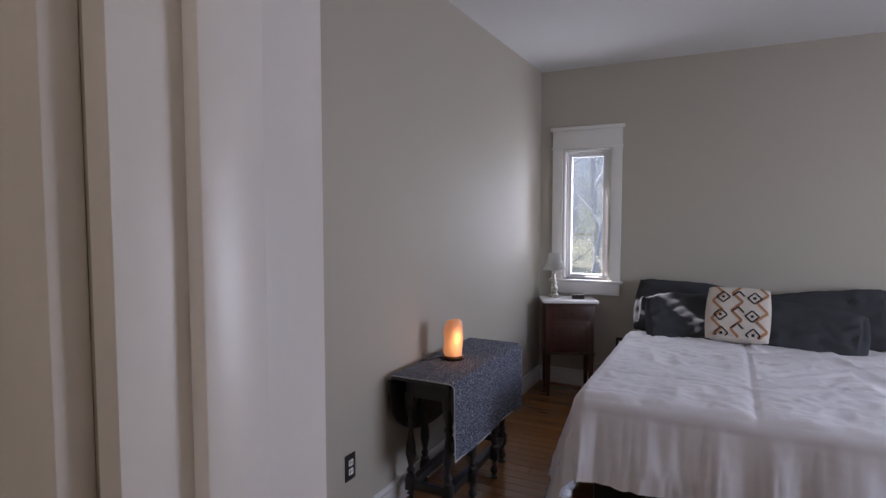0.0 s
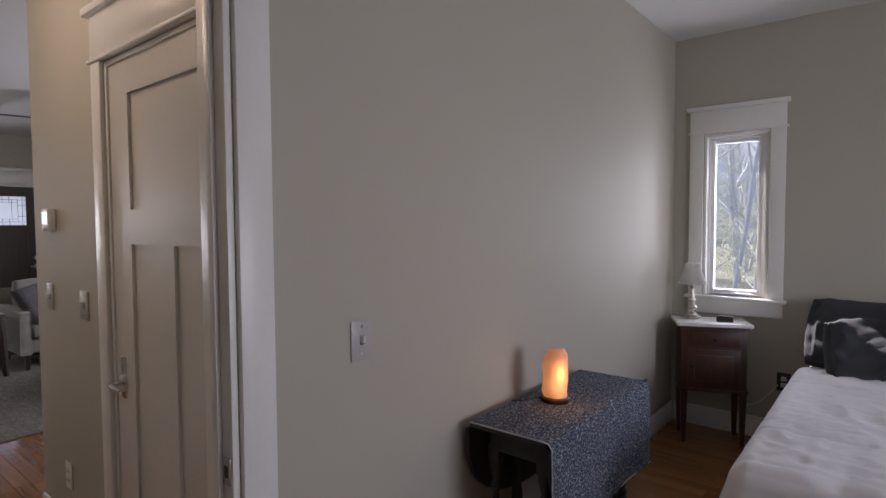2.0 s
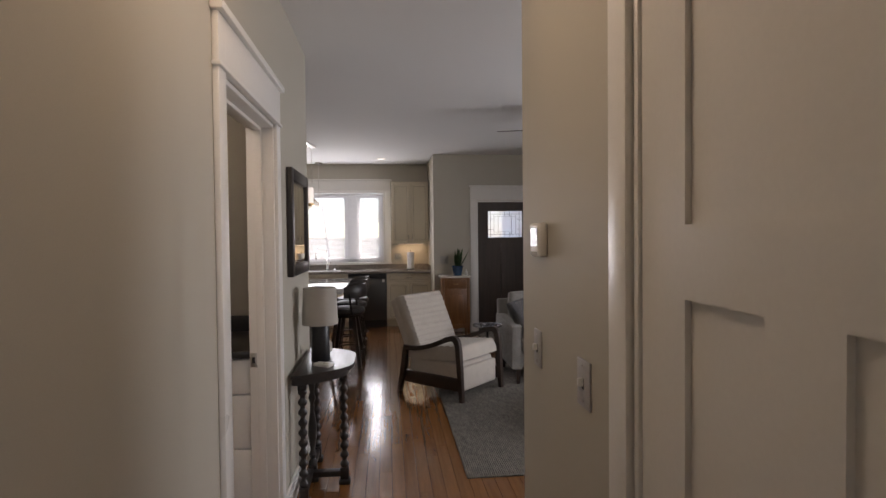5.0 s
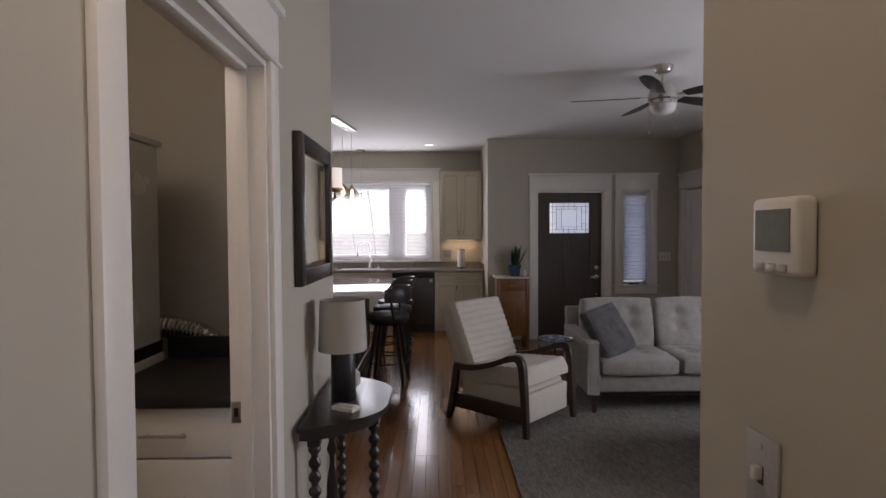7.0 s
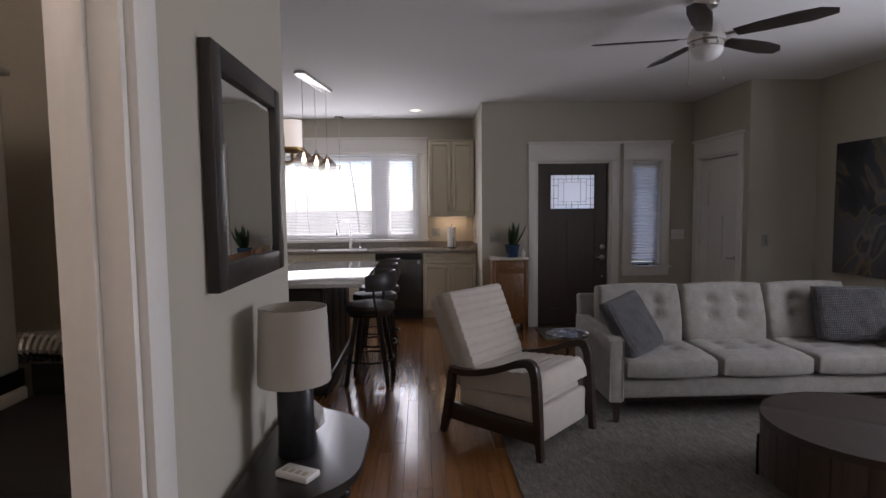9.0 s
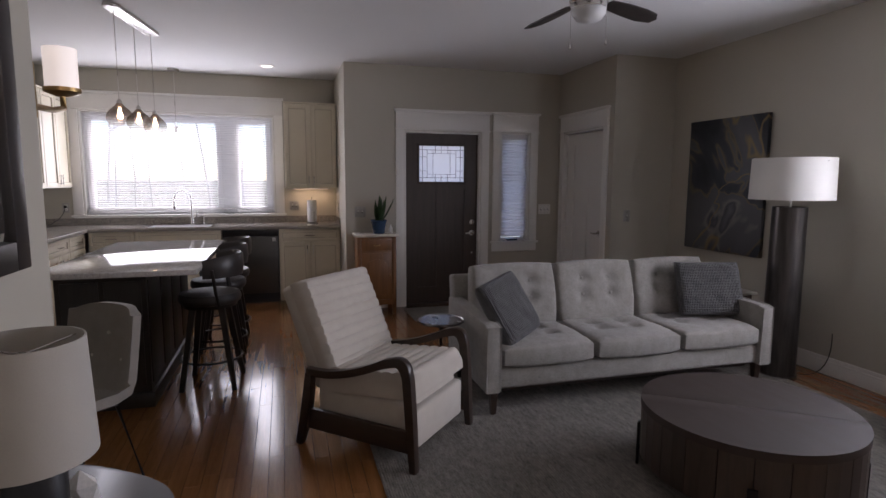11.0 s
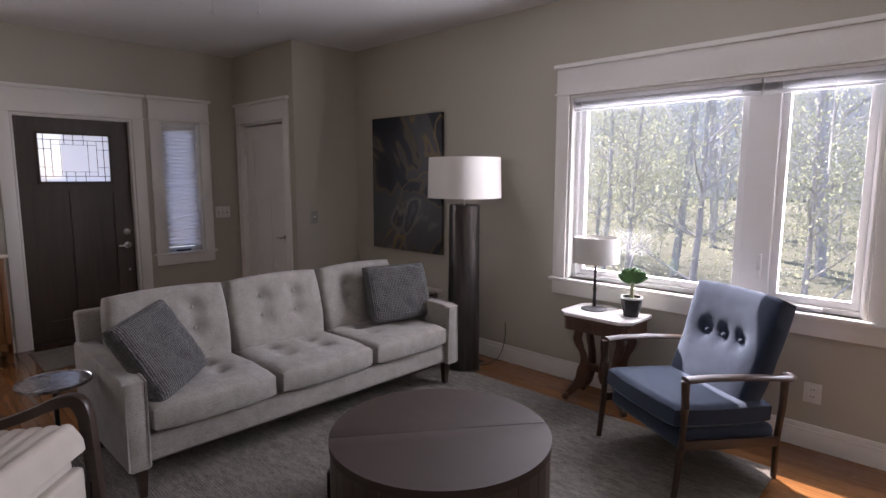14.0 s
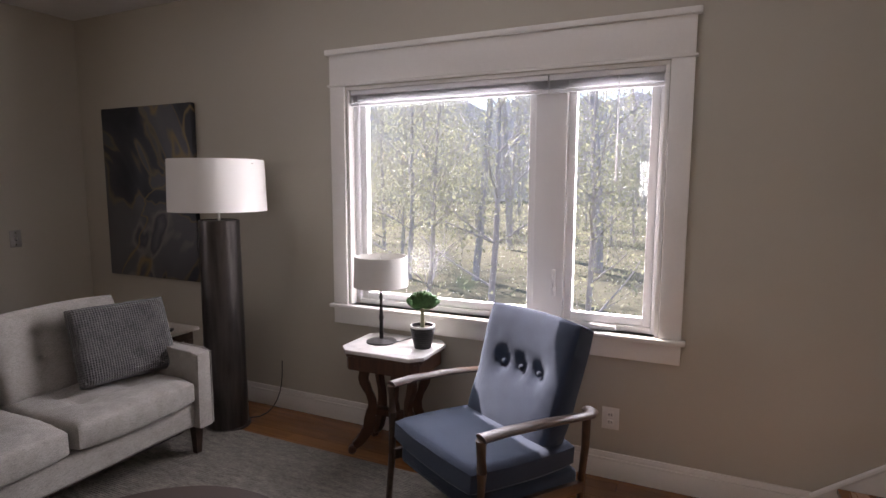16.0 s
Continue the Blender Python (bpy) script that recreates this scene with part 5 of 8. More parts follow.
def make_end_table():
    th = thing("end_table", "antique carved end table with clipped white marble top", "side table", pose(-6.03, 7.13, 0) @ Matrix.Diagonal((0.96, 1, 1.03, 1)))
    ma = wood("carved_walnut", (0.12, 0.055, 0.03), (0.045, 0.02, 0.012), 0.35, axis=2)
    marble = mat("white_marble", (0.72, 0.70, 0.68), 0.2, var=0.08, scale=7, fine=30, bump=0.0)
    a, b, c = 0.262, 0.195, 0.06
    out = lambda k: [(-a + c, -b - k), (a - c, -b - k), (a + k, -b + c), (a + k, b - c), (a - c, b + k), (-a + c, b + k), (-a - k, b - c), (-a - k, -b + c)]
    bm = bmesh.new()
    prism(bm, out(0.0), 0.583, 0.605, bevel=0.005)
    part("marble_top", bm, marble, th, "white marble top")
    bm = bmesh.new()
    prism(bm, out(-0.012), 0.565, 0.583, bevel=0.004)
    prism(bm, out(-0.03), 0.49, 0.567)
    part("apron", bm, ma, th)
    for sx in (-1, 1):
        for sy in (-1, 1):
            bm = bmesh.new()
            pts = bez((0.13, 0.49), (0.20, 0.40), (0.09, 0.34), (0.10, 0.27), 8) + bez((0.105, 0.25), (0.13, 0.18), (0.11, 0.10), (0.21, 0.045), 8)
            board(bm, pts, [0.022, 0.028, 0.03, 0.028, 0.023, 0.02, 0.02, 0.021, 0.024, 0.026, 0.03, 0.033, 0.033, 0.03, 0.027, 0.025, 0.024, 0.022], -0.017, 0.017, 0.005)
            lathe(bm, [(0.016, -0.02), (0.024, -0.012), (0.024, 0.012), (0.016, 0.02)], 14, pose(0.222, 0, 0.0235, 90, 0, 0))
            part("scroll_leg", bm, ma, th, "carved scroll leg", m=pose(sx * 0.03, 0, 0, 0, 0, math.degrees(math.atan2(sy * 0.62, sx))))
    bm = bmesh.new()
    box(bm, -0.12, 0.12, -0.025, 0.025, 0.20, 0.24, 0.006)
    lathe(bm, [(0.02, 0.13), (0.035, 0.17), (0.03, 0.25), (0.02, 0.30), (0.028, 0.40), (0.02, 0.49)], 16)
    part("stretcher", bm, ma, th)


make_end_table()


def make_table_lamp():
    th = thing("table_lamp", "slim bronze table lamp with white drum shade", "table lamp", pose(-6.125, 7.15, 0.623))
    bm = bmesh.new()
    lathe(bm, [(0.085, 0), (0.085, 0.006), (0.06, 0.012), (0.016, 0.02)], 28)
    part("base", bm, M_BLACKMETAL, th)
    bm = bmesh.new()
    lathe(bm, [(0.012, 0.018), (0.010, 0.12), (0.015, 0.14), (0.010, 0.16), (0.008, 0.24), (0.013, 0.255), (0.007, 0.27), (0.006, 0.465)], 12)
    part("stem", bm, M_BLACKMETAL, th)
    bm = bmesh.new()
    lathe(bm, [(0.148, 0.318), (0.152, 0.318), (0.146, 0.485), (0.143, 0.485), (0.148, 0.318)], 36, cap=False)
    part("shade", bm, M_SHADE, th, "white drum lampshade")
    bm = bmesh.new()
    for q in (0, 120, 240):
        tube(bm, [(0, 0, 0.462), (0.144 * math.cos(radians(q)), 0.144 * math.sin(radians(q)), 0.472)], 0.002, 5)
    part("spider", bm, M_NICKEL, th)
    bm = bmesh.new()
    tube(bm, bez((0.08, 0.0, 0.006), (0.14, -0.02, 0.02), (0.10, 0.12, 0.004), (0.16, 0.20, 0.004), 10), 0.003, 6)
    part("cord", bm, M_BLACK, th)


make_table_lamp()


def leaf(bm, base, direction, length, width, bend=0.2, thick=0.002, seg=6, up=Vector((0, 0, 1))):
    d = Vector(direction).normalized()
    s = d.cross(up)
    s = s.normalized() if s.length > 0.05 else Vector((1, 0, 0))
    nrm = s.cross(d)
    rows = []
    for i in range(seg + 1):
        t = i / seg
        c = Vector(base) + d * length * t - nrm * bend * length * t * t
        w = width * (math.sin(math.pi * (0.12 + 0.86 * t)) ** 0.8) * (1 - 0.35 * t)
        rows.append([bm.verts.new(c - s * w / 2), bm.verts.new(c - nrm * w * 0.18), bm.verts.new(c + s * w / 2)])
    for a, b in zip(rows, rows[1:]):
        bm.faces.new((a[0], a[1], b[1], b[0]))
        bm.faces.new((a[1], a[2], b[2], b[1]))


def make_crest_plant():
    th = thing("potted_succulent", "crested green succulent in a ribbed black pot", "potted plant", pose(-5.865, 7.15, 0.623))
    bm = bmesh.new()
    prof = [(0.045, 0.0)]
    for i in range(9):
        z = 0.006 + i * 0.012
        r = 0.047 + 0.018 * i / 8
        prof += [(r, z), (r + 0.003, z + 0.004), (r + 0.003, z + 0.008), (r, z + 0.011)]
    prof += [(0.066, 0.118), (0.066, 0.124), (0.058, 0.124), (0.056, 0.108), (0, 0.108)]
    lathe(bm, prof, 28)
    part("pot", bm, M_BLACK, th, "ribbed black pot with a white rim")
    bm = bmesh.new()
    lathe(bm, [(0.0662, 0.114), (0.0668, 0.116), (0.0668, 0.124), (0.0655, 0.1255), (0.060, 0.1255)], 28, cap=False)
    part("rim", bm, M_WHITEPL, th)
    bm = bmesh.new()
    lathe(bm, [(0.056, 0.1085), (0.03, 0.112), (0, 0.114)], 16)
    part("soil", bm, mat("potting_soil", (0.05, 0.035, 0.025), 0.95, fine=90, bump=0.6, dist=0.004), th)
    green = mat("succulent_green", (0.06, 0.17, 0.045), 0.5, var=0.25, scale=20, fine=90, bump=0.1, sss=0.05)
    bm = bmesh.new()
    lathe(bm, [(0.014, 0.108), (0.012, 0.15), (0.011, 0.19), (0.016, 0.215)], 10)
    part("stem", bm, mat("pale_stem", (0.35, 0.36, 0.22), 0.6), th)
    rnd = random.Random(5)
    bm = bmesh.new()
    for k in range(9):
        a = -62 + 124 * k / 8
        ln = 0.085 + 0.012 * rnd.random()
        vs = bmesh.ops.create_icosphere(bm, subdivisions=2, radius=1)["verts"]
        m = pose(0, 0, 0.212) @ pose(0, 0, 0, 0, a, 25) @ pose(0, 0, ln * 0.55) @ Matrix.Diagonal((0.022, 0.014, ln * 0.5, 1))
        for v in vs:
            v.co = m @ (v.co * (1 + 0.12 * noise.noise(v.co * 4 + Vector((k, 0, 0)))))
        for q in range(2):
            vs = bmesh.ops.create_icosphere(bm, subdivisions=1, radius=1)["verts"]
            m = pose(0, 0, 0.212) @ pose(0, 0, 0, 0, a + rnd.uniform(-9, 9), 25 + rnd.uniform(-30, 30)) @ pose(0, rnd.uniform(-0.012, 0.012), ln * 0.95) @ Matrix.Diagonal((0.016, 0.013, 0.016, 1))
            for v in vs:
                v.co = m @ v.co
    part("crest", bm, green, th, "fanned green crest")


make_crest_plant()


def make_fan():
    th = thing("ceiling_fan", "brushed nickel ceiling fan with five dark blades", "ceiling fan", pose(-6.84, 5.07, CEIL))
    dz = -0.03
    bm = bmesh.new()
    lathe(bm, [(0.0, 0.0), (0.075, 0.0), (0.075, -0.008), (0.06, -0.045), (0.03, -0.06), (0.0, -0.06)][::-1], 32)
    part("canopy", bm, M_NICKEL, th)
    bm = bmesh.new()
    tube(bm, [(0, 0, -0.05), (0, 0, -0.15)], 0.013, 12)
    part("downrod", bm, M_NICKEL, th)
    bm = bmesh.new()
    lathe(bm, [(0.0, -0.265), (0.10, -0.265), (0.102, -0.25), (0.1, -0.235), (0.11, -0.225), (0.11, -0.19), (0.09, -0.14), (0.05, -0.11), (0.0, -0.105)], 36, pose(0, 0, dz))
    part("motor_housing", bm, M_NICKEL, th, "brushed nickel motor housing")
    bm = bmesh.new()
    lathe(bm, [(0.0, -0.345), (0.04, -0.34), (0.075, -0.322), (0.096, -0.29), (0.098, -0.266)], 32, pose(0, 0, dz))
    part("glass_bowl", bm, mat("frosted_glass", (0.75, 0.75, 0.74), 0.5, var=0.01, bump=0, trans=0.3), th, "frosted glass light bowl")
    M_BLADE = wood("fan_blade", (0.035, 0.028, 0.025), (0.018, 0.014, 0.012), 0.4, axis=0)
    for k in range(5):
        a = FAN_TURN + 72 * k
        bm = bmesh.new()
        out = [(0.17, -0.045), (0.3, -0.062), (0.5, -0.07), (0.62, -0.06), (0.69, -0.012), (0.68, 0.04), (0.55, 0.066), (0.35, 0.058), (0.17, 0.045)]
        prism(bm, out, -0.003, 0.003, pose(0, 0, -0.205 + dz, -12, 0, 0), bevel=0.0015)
        bl = part("blade", bm, M_BLADE, th, "dark wood blade", m=pose(0, 0, 0, 0, 0, a))
        bm = bmesh.new()
        prism(bm, [(0.09, -0.02), (0.16, -0.014), (0.24, -0.03), (0.24, 0.03), (0.16, 0.014), (0.09, 0.02)], 0.003, 0.009, pose(0, 0, -0.208 + dz, -12, 0, 0), bevel=0.0015)
        part("blade_iron", bm, M_NICKEL, bl)
    for x, y, z in ((-0.05, -0.085, -0.50), (0.06, 0.08, -0.49)):
        bm = bmesh.new()
        tube(bm, [(x, y, -0.26), (x, y, z)], 0.0014, 6)
        lathe(bm, [(0.0, -0.012), (0.006, -0.008), (0.006, 0.008), (0.003, 0.014)], 10, pose(x, y, z))
        part("pull_chain", bm, M_NICKEL, th, "pull chain with a small bell")


FAN_TURN = 41
make_fan()


# ---- wall plates ----
def wall_plate(axis, plane, out, a, z, kind, label, w=0.075, h=0.12, material=None, gangs=1):
    f = on(axis, plane, out)
    th = thing("switch_plate" if kind == "switch" else "outlet_plate", label, "light switch" if kind == "switch" else "outlet")
    part("plate", B(f(a - w / 2, a + w / 2, 0, 0.006, z - h / 2, z + h / 2), bevel=0.003), material or M_WHITEPL, th)
    for g in range(gangs):
        c = a + (g - (gangs - 1) / 2) * 0.046
        if kind == "switch":
            part("toggle", B(f(c - 0.005, c + 0.005, 0.005, 0.02, z - 0.006, z + 0.014), bevel=0.002), M_WHITEPL, th)
            part("toggle_slot", B(f(c - 0.007, c + 0.007, 0.0058, 0.0068, z - 0.014, z + 0.014)), M_GASKET, th, smooth=False)
            for dz in (-0.042, 0.042):
                part("screw", B(f(c - 0.004, c + 0.004, 0.005, 0.0075, z + dz - 0.004, z + dz + 0.004), bevel=0.002), M_NICKEL, th)
        else:
            for dz in (-0.02, 0.02):
                part("receptacle", B(f(c - 0.016, c + 0.016, 0.005, 0.0085, z + dz - 0.014, z + dz + 0.014), bevel=0.004), M_WHITEPL, th)
                part("slots", B(f(c - 0.008, c - 0.005, 0.008, 0.009, z + dz - 0.004, z + dz + 0.006), f(c + 0.005, c + 0.008, 0.008, 0.009, z + dz - 0.004, z + dz + 0.006)), M_BLACK, th, smooth=False)
    return th


M_PLATEGREY = mat("brushed_plate", (0.42, 0.41, 0.39), 0.35, 0.7, bump=0.02)
M_PLATESATIN = mat("satin_plate", (0.46, 0.45, 0.45), 0.4, 0.15, bump=0.02)
M_PLATEBLK = mat("bronze_plate", (0.05, 0.045, 0.04), 0.4, 0.3, bump=0.02)
wall_plate("x", X_BED, 1, 4.113, 1.096, "switch", "satin grey wall switch plate with one toggle", 0.08, 0.125, M_PLATESATIN)
wall_plate("y", Y_HR, -1, -2.94, 1.12, "switch", "grey metal switch plate with one toggle", 0.09, 0.12, M_PLATESATIN)
wall_plate("y", Y_HR, -1, -3.365, 1.124, "switch", "grey metal switch plate with one toggle", 0.08, 0.12, M_PLATESATIN)
wall_plate("y", Y_WIN, -1, -4.895, 0.32, "outlet", "white duplex outlet above the baseboard", 0.085, 0.115)
wall_plate("x", X_CLOS, 1, 6.828, 1.11, "switch", "grey metal switch plate on the closet wall", 0.075, 0.12, M_PLATEGREY)
wall_plate("x", X_FRONT, 1, 6.46, 1.125, "switch", "wide white switch plate beside the sidelight", 0.16, 0.12, None, 3)
wall_plate("x", X_FRONT, 1, 4.19, 1.115, "switch", "grey switch plate beside the kitchen wall", 0.12, 0.12, M_PLATEGREY, 2)
wall_plate("x", X_FRONT, 1, 6.30, 0.33, "outlet", "brown outlet plate low on the entry wall", 0.075, 0.11, M_PLATEBLK)
wall_plate("y", Y_HR, -1, -3.2, 0.33, "outlet", "white outlet plate low on the hall wall", 0.075, 0.12)
wall_plate("x", X_BED, 1, 6.60, 0.36, "outlet", "dark outlet plate low on the bedroom wall", 0.075, 0.12, M_PLATEBLK)
wall_plate("x", X_BED, 1, 4.33, 0.36, "outlet", "dark outlet plate with a black plug", 0.075, 0.12, M_PLATEBLK)

TH = thing("thermostat", "white wall thermostat with a grey display", "thermostat", pose(-3.305, Y_HR, 1.475))
part("body", B((-0.05, 0.05, -0.030, 0.0, -0.052, 0.052), bevel=0.008, seg=3), M_WHITEPL, TH)
part("display", B((-0.038, 0.038, -0.0315, -0.0295, -0.02, 0.036)), mat("lcd_grey", (0.16, 0.18, 0.16), 0.2), TH, "grey LCD window", smooth=False)
for x in (-0.025, 0.0, 0.025):
    part("button", B((x - 0.008, x + 0.008, -0.0335, -0.029, -0.047, -0.036), bevel=0.002), mat("grey_button", (0.45, 0.45, 0.44), 0.4), TH)

# floor register by the window wall
VT = thing("floor_register", "dark bronze floor vent in the hardwood", "vent", pose(-5.62, 7.20, 0.0))
part("frame", B((-0.15, 0.15, -0.06, -0.048, 0, 0.005), (-0.15, 0.15, 0.048, 0.06, 0, 0.005), (-0.15, -0.138, -0.048, 0.048, 0, 0.005), (0.138, 0.15, -0.048, 0.048, 0, 0.005)), M_BLACKMETAL, VT, smooth=False)
me = mesh_of("slat", B((-0.003, 0.003, -0.048, 0.048, 0.001, 0.004)), M_BLACKMETAL, smooth=False)
for i in range(18):
    o = new("slat", me)
    o.parent = VT
    o.matrix_basis = pose(-0.128 + i * 0.015, 0, 0)


# ---- kitchen ----
M_GRANITE = mat("speckled_granite", (0.42, 0.38, 0.33), 0.12, color2=(0.10, 0.09, 0.085), scale=60, fine=170, bump=0.0, rvar=0.03)
M_STEEL = mat("dark_stainless", (0.10, 0.098, 0.095), 0.35, 0.9, var=0.06, scale=2, fine=200, bump=0.01, stretch=(1, 0.04, 1))
XB = X_KIT + 0.61           # front of the base cabinets


def shaker(parent, f, a0, a1, z0, z1, d, label="", handle=None, name="door"):
    """A framed front with a recessed panel and a glazed line; handle: (a, z, 'v' or 'h')."""
    w = min(0.052, (z1 - z0) * 0.26)
    ring = part(name, B(f(a0, a0 + w, d, d + 0.02, z0, z1), f(a1 - w, a1, d, d + 0.02, z0, z1), f(a0 + w, a1 - w, d, d + 0.02, z0, z0 + w), f(a0 + w, a1 - w, d, d + 0.02, z1 - w, z1), bevel=0.002), M_CREAMCAB, parent, label)
    part("panel", B(f(a0 + w, a1 - w, d + 0.004, d + 0.009, z0 + w, z1 - w)), M_CREAMCAB, ring, smooth=False)
    e = 0.0035
    part("glaze_line", B(f(a0 + w, a1 - w, d + 0.009, d + 0.0105, z0 + w, z0 + w + e), f(a0 + w, a1 - w, d + 0.009, d + 0.0105, z1 - w - e, z1 - w), f(a0 + w, a0 + w + e, d + 0.009, d + 0.0105, z0 + w, z1 - w), f(a1 - w - e, a1 - w, d + 0.009, d + 0.0105, z0 + w, z1 - w)), M_GLAZE, ring, smooth=False)
    if handle:
        a, z, o = handle
        h = 0.055
        if o == "v":
            bx = (f(a - 0.005, a + 0.005, d + 0.038, d + 0.048, z - h, z + h), f(a - 0.004, a + 0.004, d + 0.018, d + 0.040, z - h + 0.01, z - h + 0.018), f(a - 0.004, a + 0.004, d + 0.018, d + 0.040, z + h - 0.018, z + h - 0.01))
        else:
            bx = (f(a - h, a + h, d + 0.038, d + 0.048, z - 0.005, z + 0.005), f(a - h + 0.01, a - h + 0.018, d + 0.018, d + 0.040, z - 0.004, z + 0.004), f(a + h - 0.018, a + h - 0.01, d + 0.018, d + 0.040, z - 0.004, z + 0.004))
        part("handle", B(*bx, bevel=0.002), M_NICKEL, ring, "satin nickel bar handle")
    return ring


def base_unit(axis, wall_plane, out, a0, a1, layout, label="cream glazed base cabinet with shaker fronts", depth=0.58):
    f = on(axis, wall_plane, out)
    th = thing("base_cabinet", label, "cabinet", group="base cabinets")
    part("body", B(f(a0 + 0.001, a1 - 0.001, 0.004, depth, 0.10, 0.885), bevel=0.001), M_CREAMCAB, th, smooth=False)
    part("toe_kick", B(f(a0 + 0.001, a1 - 0.001, 0.06, depth - 0.07, 0.0, 0.10)), M_CREAMCAB, th, smooth=False)
    g = 0.004
    for kind, u0, u1, z0, z1, hd in layout:
        shaker(th, f, a0 + g + u0 * (a1 - a0), a0 - g + u1 * (a1 - a0), z0, z1, depth, handle=hd, name=kind)
    return th


def dd(a0, a1):
    c = (a0 + a1) / 2
    return [("drawer", 0, 1, 0.735, 0.875, (c, 0.805, "h")), ("door", 0, 0.5, 0.115, 0.725, (c - 0.035, 0.63, "v")), ("door", 0.5, 1, 0.115, 0.725, (c + 0.035, 0.63, "v"))]


base_unit("x", X_KIT, 1, 3.30, 4.022, dd(3.30, 4.022))
base_unit("x", X_KIT, 1, 1.76, 2.665, [("drawer", 0, 1, 0.735, 0.875, None), ("door", 0, 0.5, 0.115, 0.725, (2.18, 0.63, "v")), ("door", 0.5, 1, 0.115, 0.725, (2.25, 0.63, "v"))], "cream glazed sink base cabinet")
base_unit("x", X_KIT, 1, 1.30, 1.755, [("drawer", 0, 1, 0.735, 0.875, (1.53, 0.805, "h")), ("drawer", 0, 1, 0.43, 0.725, (1.53, 0.60, "h")), ("drawer", 0, 1, 0.115, 0.42, (1.53, 0.28, "h"))], "cream glazed three-drawer base cabinet")
for x0, x1 in ((-10.72, -10.27), (-10.265, -9.7), (-9.695, -9.1)):
    base_unit("y", Y_KL, 1, x0, x1, dd(x0, x1))

DW = thing("dishwasher", "dark stainless dishwasher under the counter", "dishwasher")
f = on("x", X_KIT, 1)
part("tub", B(f(2.672, 3.294, 0.01, 0.57, 0.0, 0.88)), M_BLACK, DW, smooth=False)
part("door", B(f(2.676, 3.29, 0.57, 0.60, 0.12, 0.80), bevel=0.004), M_STEEL, DW, "dark stainless door")
part("control_panel", B(f(2.676, 3.29, 0.565, 0.60, 0.812, 0.878), bevel=0.004), M_BLACK, DW, "black control strip")
part("badge", B(f(3.225, 3.265, 0.60, 0.602, 0.74, 0.785)), mat("badge_grey", (0.5, 0.5, 0.5), 0.3), DW, "small pale badge", smooth=False)
part("toe_plate", B(f(2.676, 3.29, 0.50, 0.52, 0.005, 0.11)), M_BLACK, DW, smooth=False)

CT = thing("kitchen_worktop", "speckled granite worktop with short backsplash", "worktop")
bm = bmesh.new()
part("worktop_window_run", holed("z" if False else "x", X_KIT + 0.002, X_KIT + 0.635, Y_KL + 0.003, Y_NIB - 0.003, 0.887, 0.922), M_GRANITE, CT, smooth=False)
part("worktop_side_run", B((X_KIT + 0.637, -9.08, Y_KL + 0.003, Y_KL + 0.635, 0.887, 0.922), bevel=0.003), M_GRANITE, CT, smooth=False)
part("backsplash", B((X_KIT + 0.002, X_KIT + 0.022, Y_KL + 0.003, Y_NIB - 0.026, 0.9225, 1.005), bevel=0.002), M_GRANITE, CT, smooth=False)
part("side_backsplash", B((X_KIT + 0.004, X_KIT + 0.6, Y_NIB - 0.024, Y_NIB - 0.003, 0.9225, 1.005), bevel=0.002), M_GRANITE, CT, smooth=False)
part("side_backsplash", B((X_KIT + 0.024, -9.08, Y_KL + 0.003, Y_KL + 0.023, 0.9225, 1.005), bevel=0.002), M_GRANITE, CT, smooth=False)

SK = thing("kitchen_sink", "stainless sink rim set in the granite", "sink")
part("rim", B((-11.2, -11.18, 1.86, 2.56, 0.922, 0.926), (-10.80, -10.78, 1.86, 2.56, 0.922, 0.926), (-11.18, -10.80, 1.86, 1.88, 0.922, 0.926), (-11.18, -10.80, 2.54, 2.56, 0.922, 0.926)), M_CHROME, SK, smooth=False)
part("basin", B((-11.18, -10.80, 1.88, 2.54, 0.9225, 0.924)), M_STEEL, SK, smooth=False)
FA = thing("kitchen_faucet", "tall chrome gooseneck faucet behind the sink", "faucet", pose(-11.235, 2.29, 0.922))
bm = bmesh.new()
lathe(bm, [(0.026, 0), (0.026, 0.01), (0.018, 0.02), (0.017, 0.10), (0.013, 0.12)], 18)
part("body", bm, M_CHROME, FA)
bm = bmesh.new()
arc = [(0, 0, 0.1), (0, 0, 0.26)] + [(0.11 * (1 - math.cos(a)) * 0.75, -0.11 * (1 - math.cos(a)) * 0.75, 0.30 + 0.11 * math.sin(a)) for a in [math.pi * i / 10 for i in range(11)]] + [(0.165, -0.165, 0.25)]
tube(bm, arc, 0.011, 12)
part("spout", bm, M_CHROME, FA)
bm = bmesh.new()
lathe(bm, [(0.012, 0), (0.018, 0.015), (0.018, 0.07), (0.013, 0.08)], 14, pose(0.165, -0.165, 0.19))
part("spray_head", bm, M_CHROME, FA)
bm = bmesh.new()
tube(bm, [(0.01, 0.02, 0.07), (0.02, 0.05, 0.10), (0.02, 0.06, 0.15)], 0.007, 8)
part("lever", bm, M_CHROME, FA)
SD = thing("soap_pump", "small chrome soap pump beside the faucet", "soap dispenser", pose(-11.235, 2.42, 0.922))
bm = bmesh.new()
lathe(bm, [(0.018, 0), (0.018, 0.01), (0.008, 0.02), (0.008, 0.08), (0.013, 0.085), (0.013, 0.10)], 12)
tube(bm, [(0, 0, 0.092), (0.05, -0.01, 0.098)], 0.005, 6)
part("pump", bm, M_CHROME, SD)


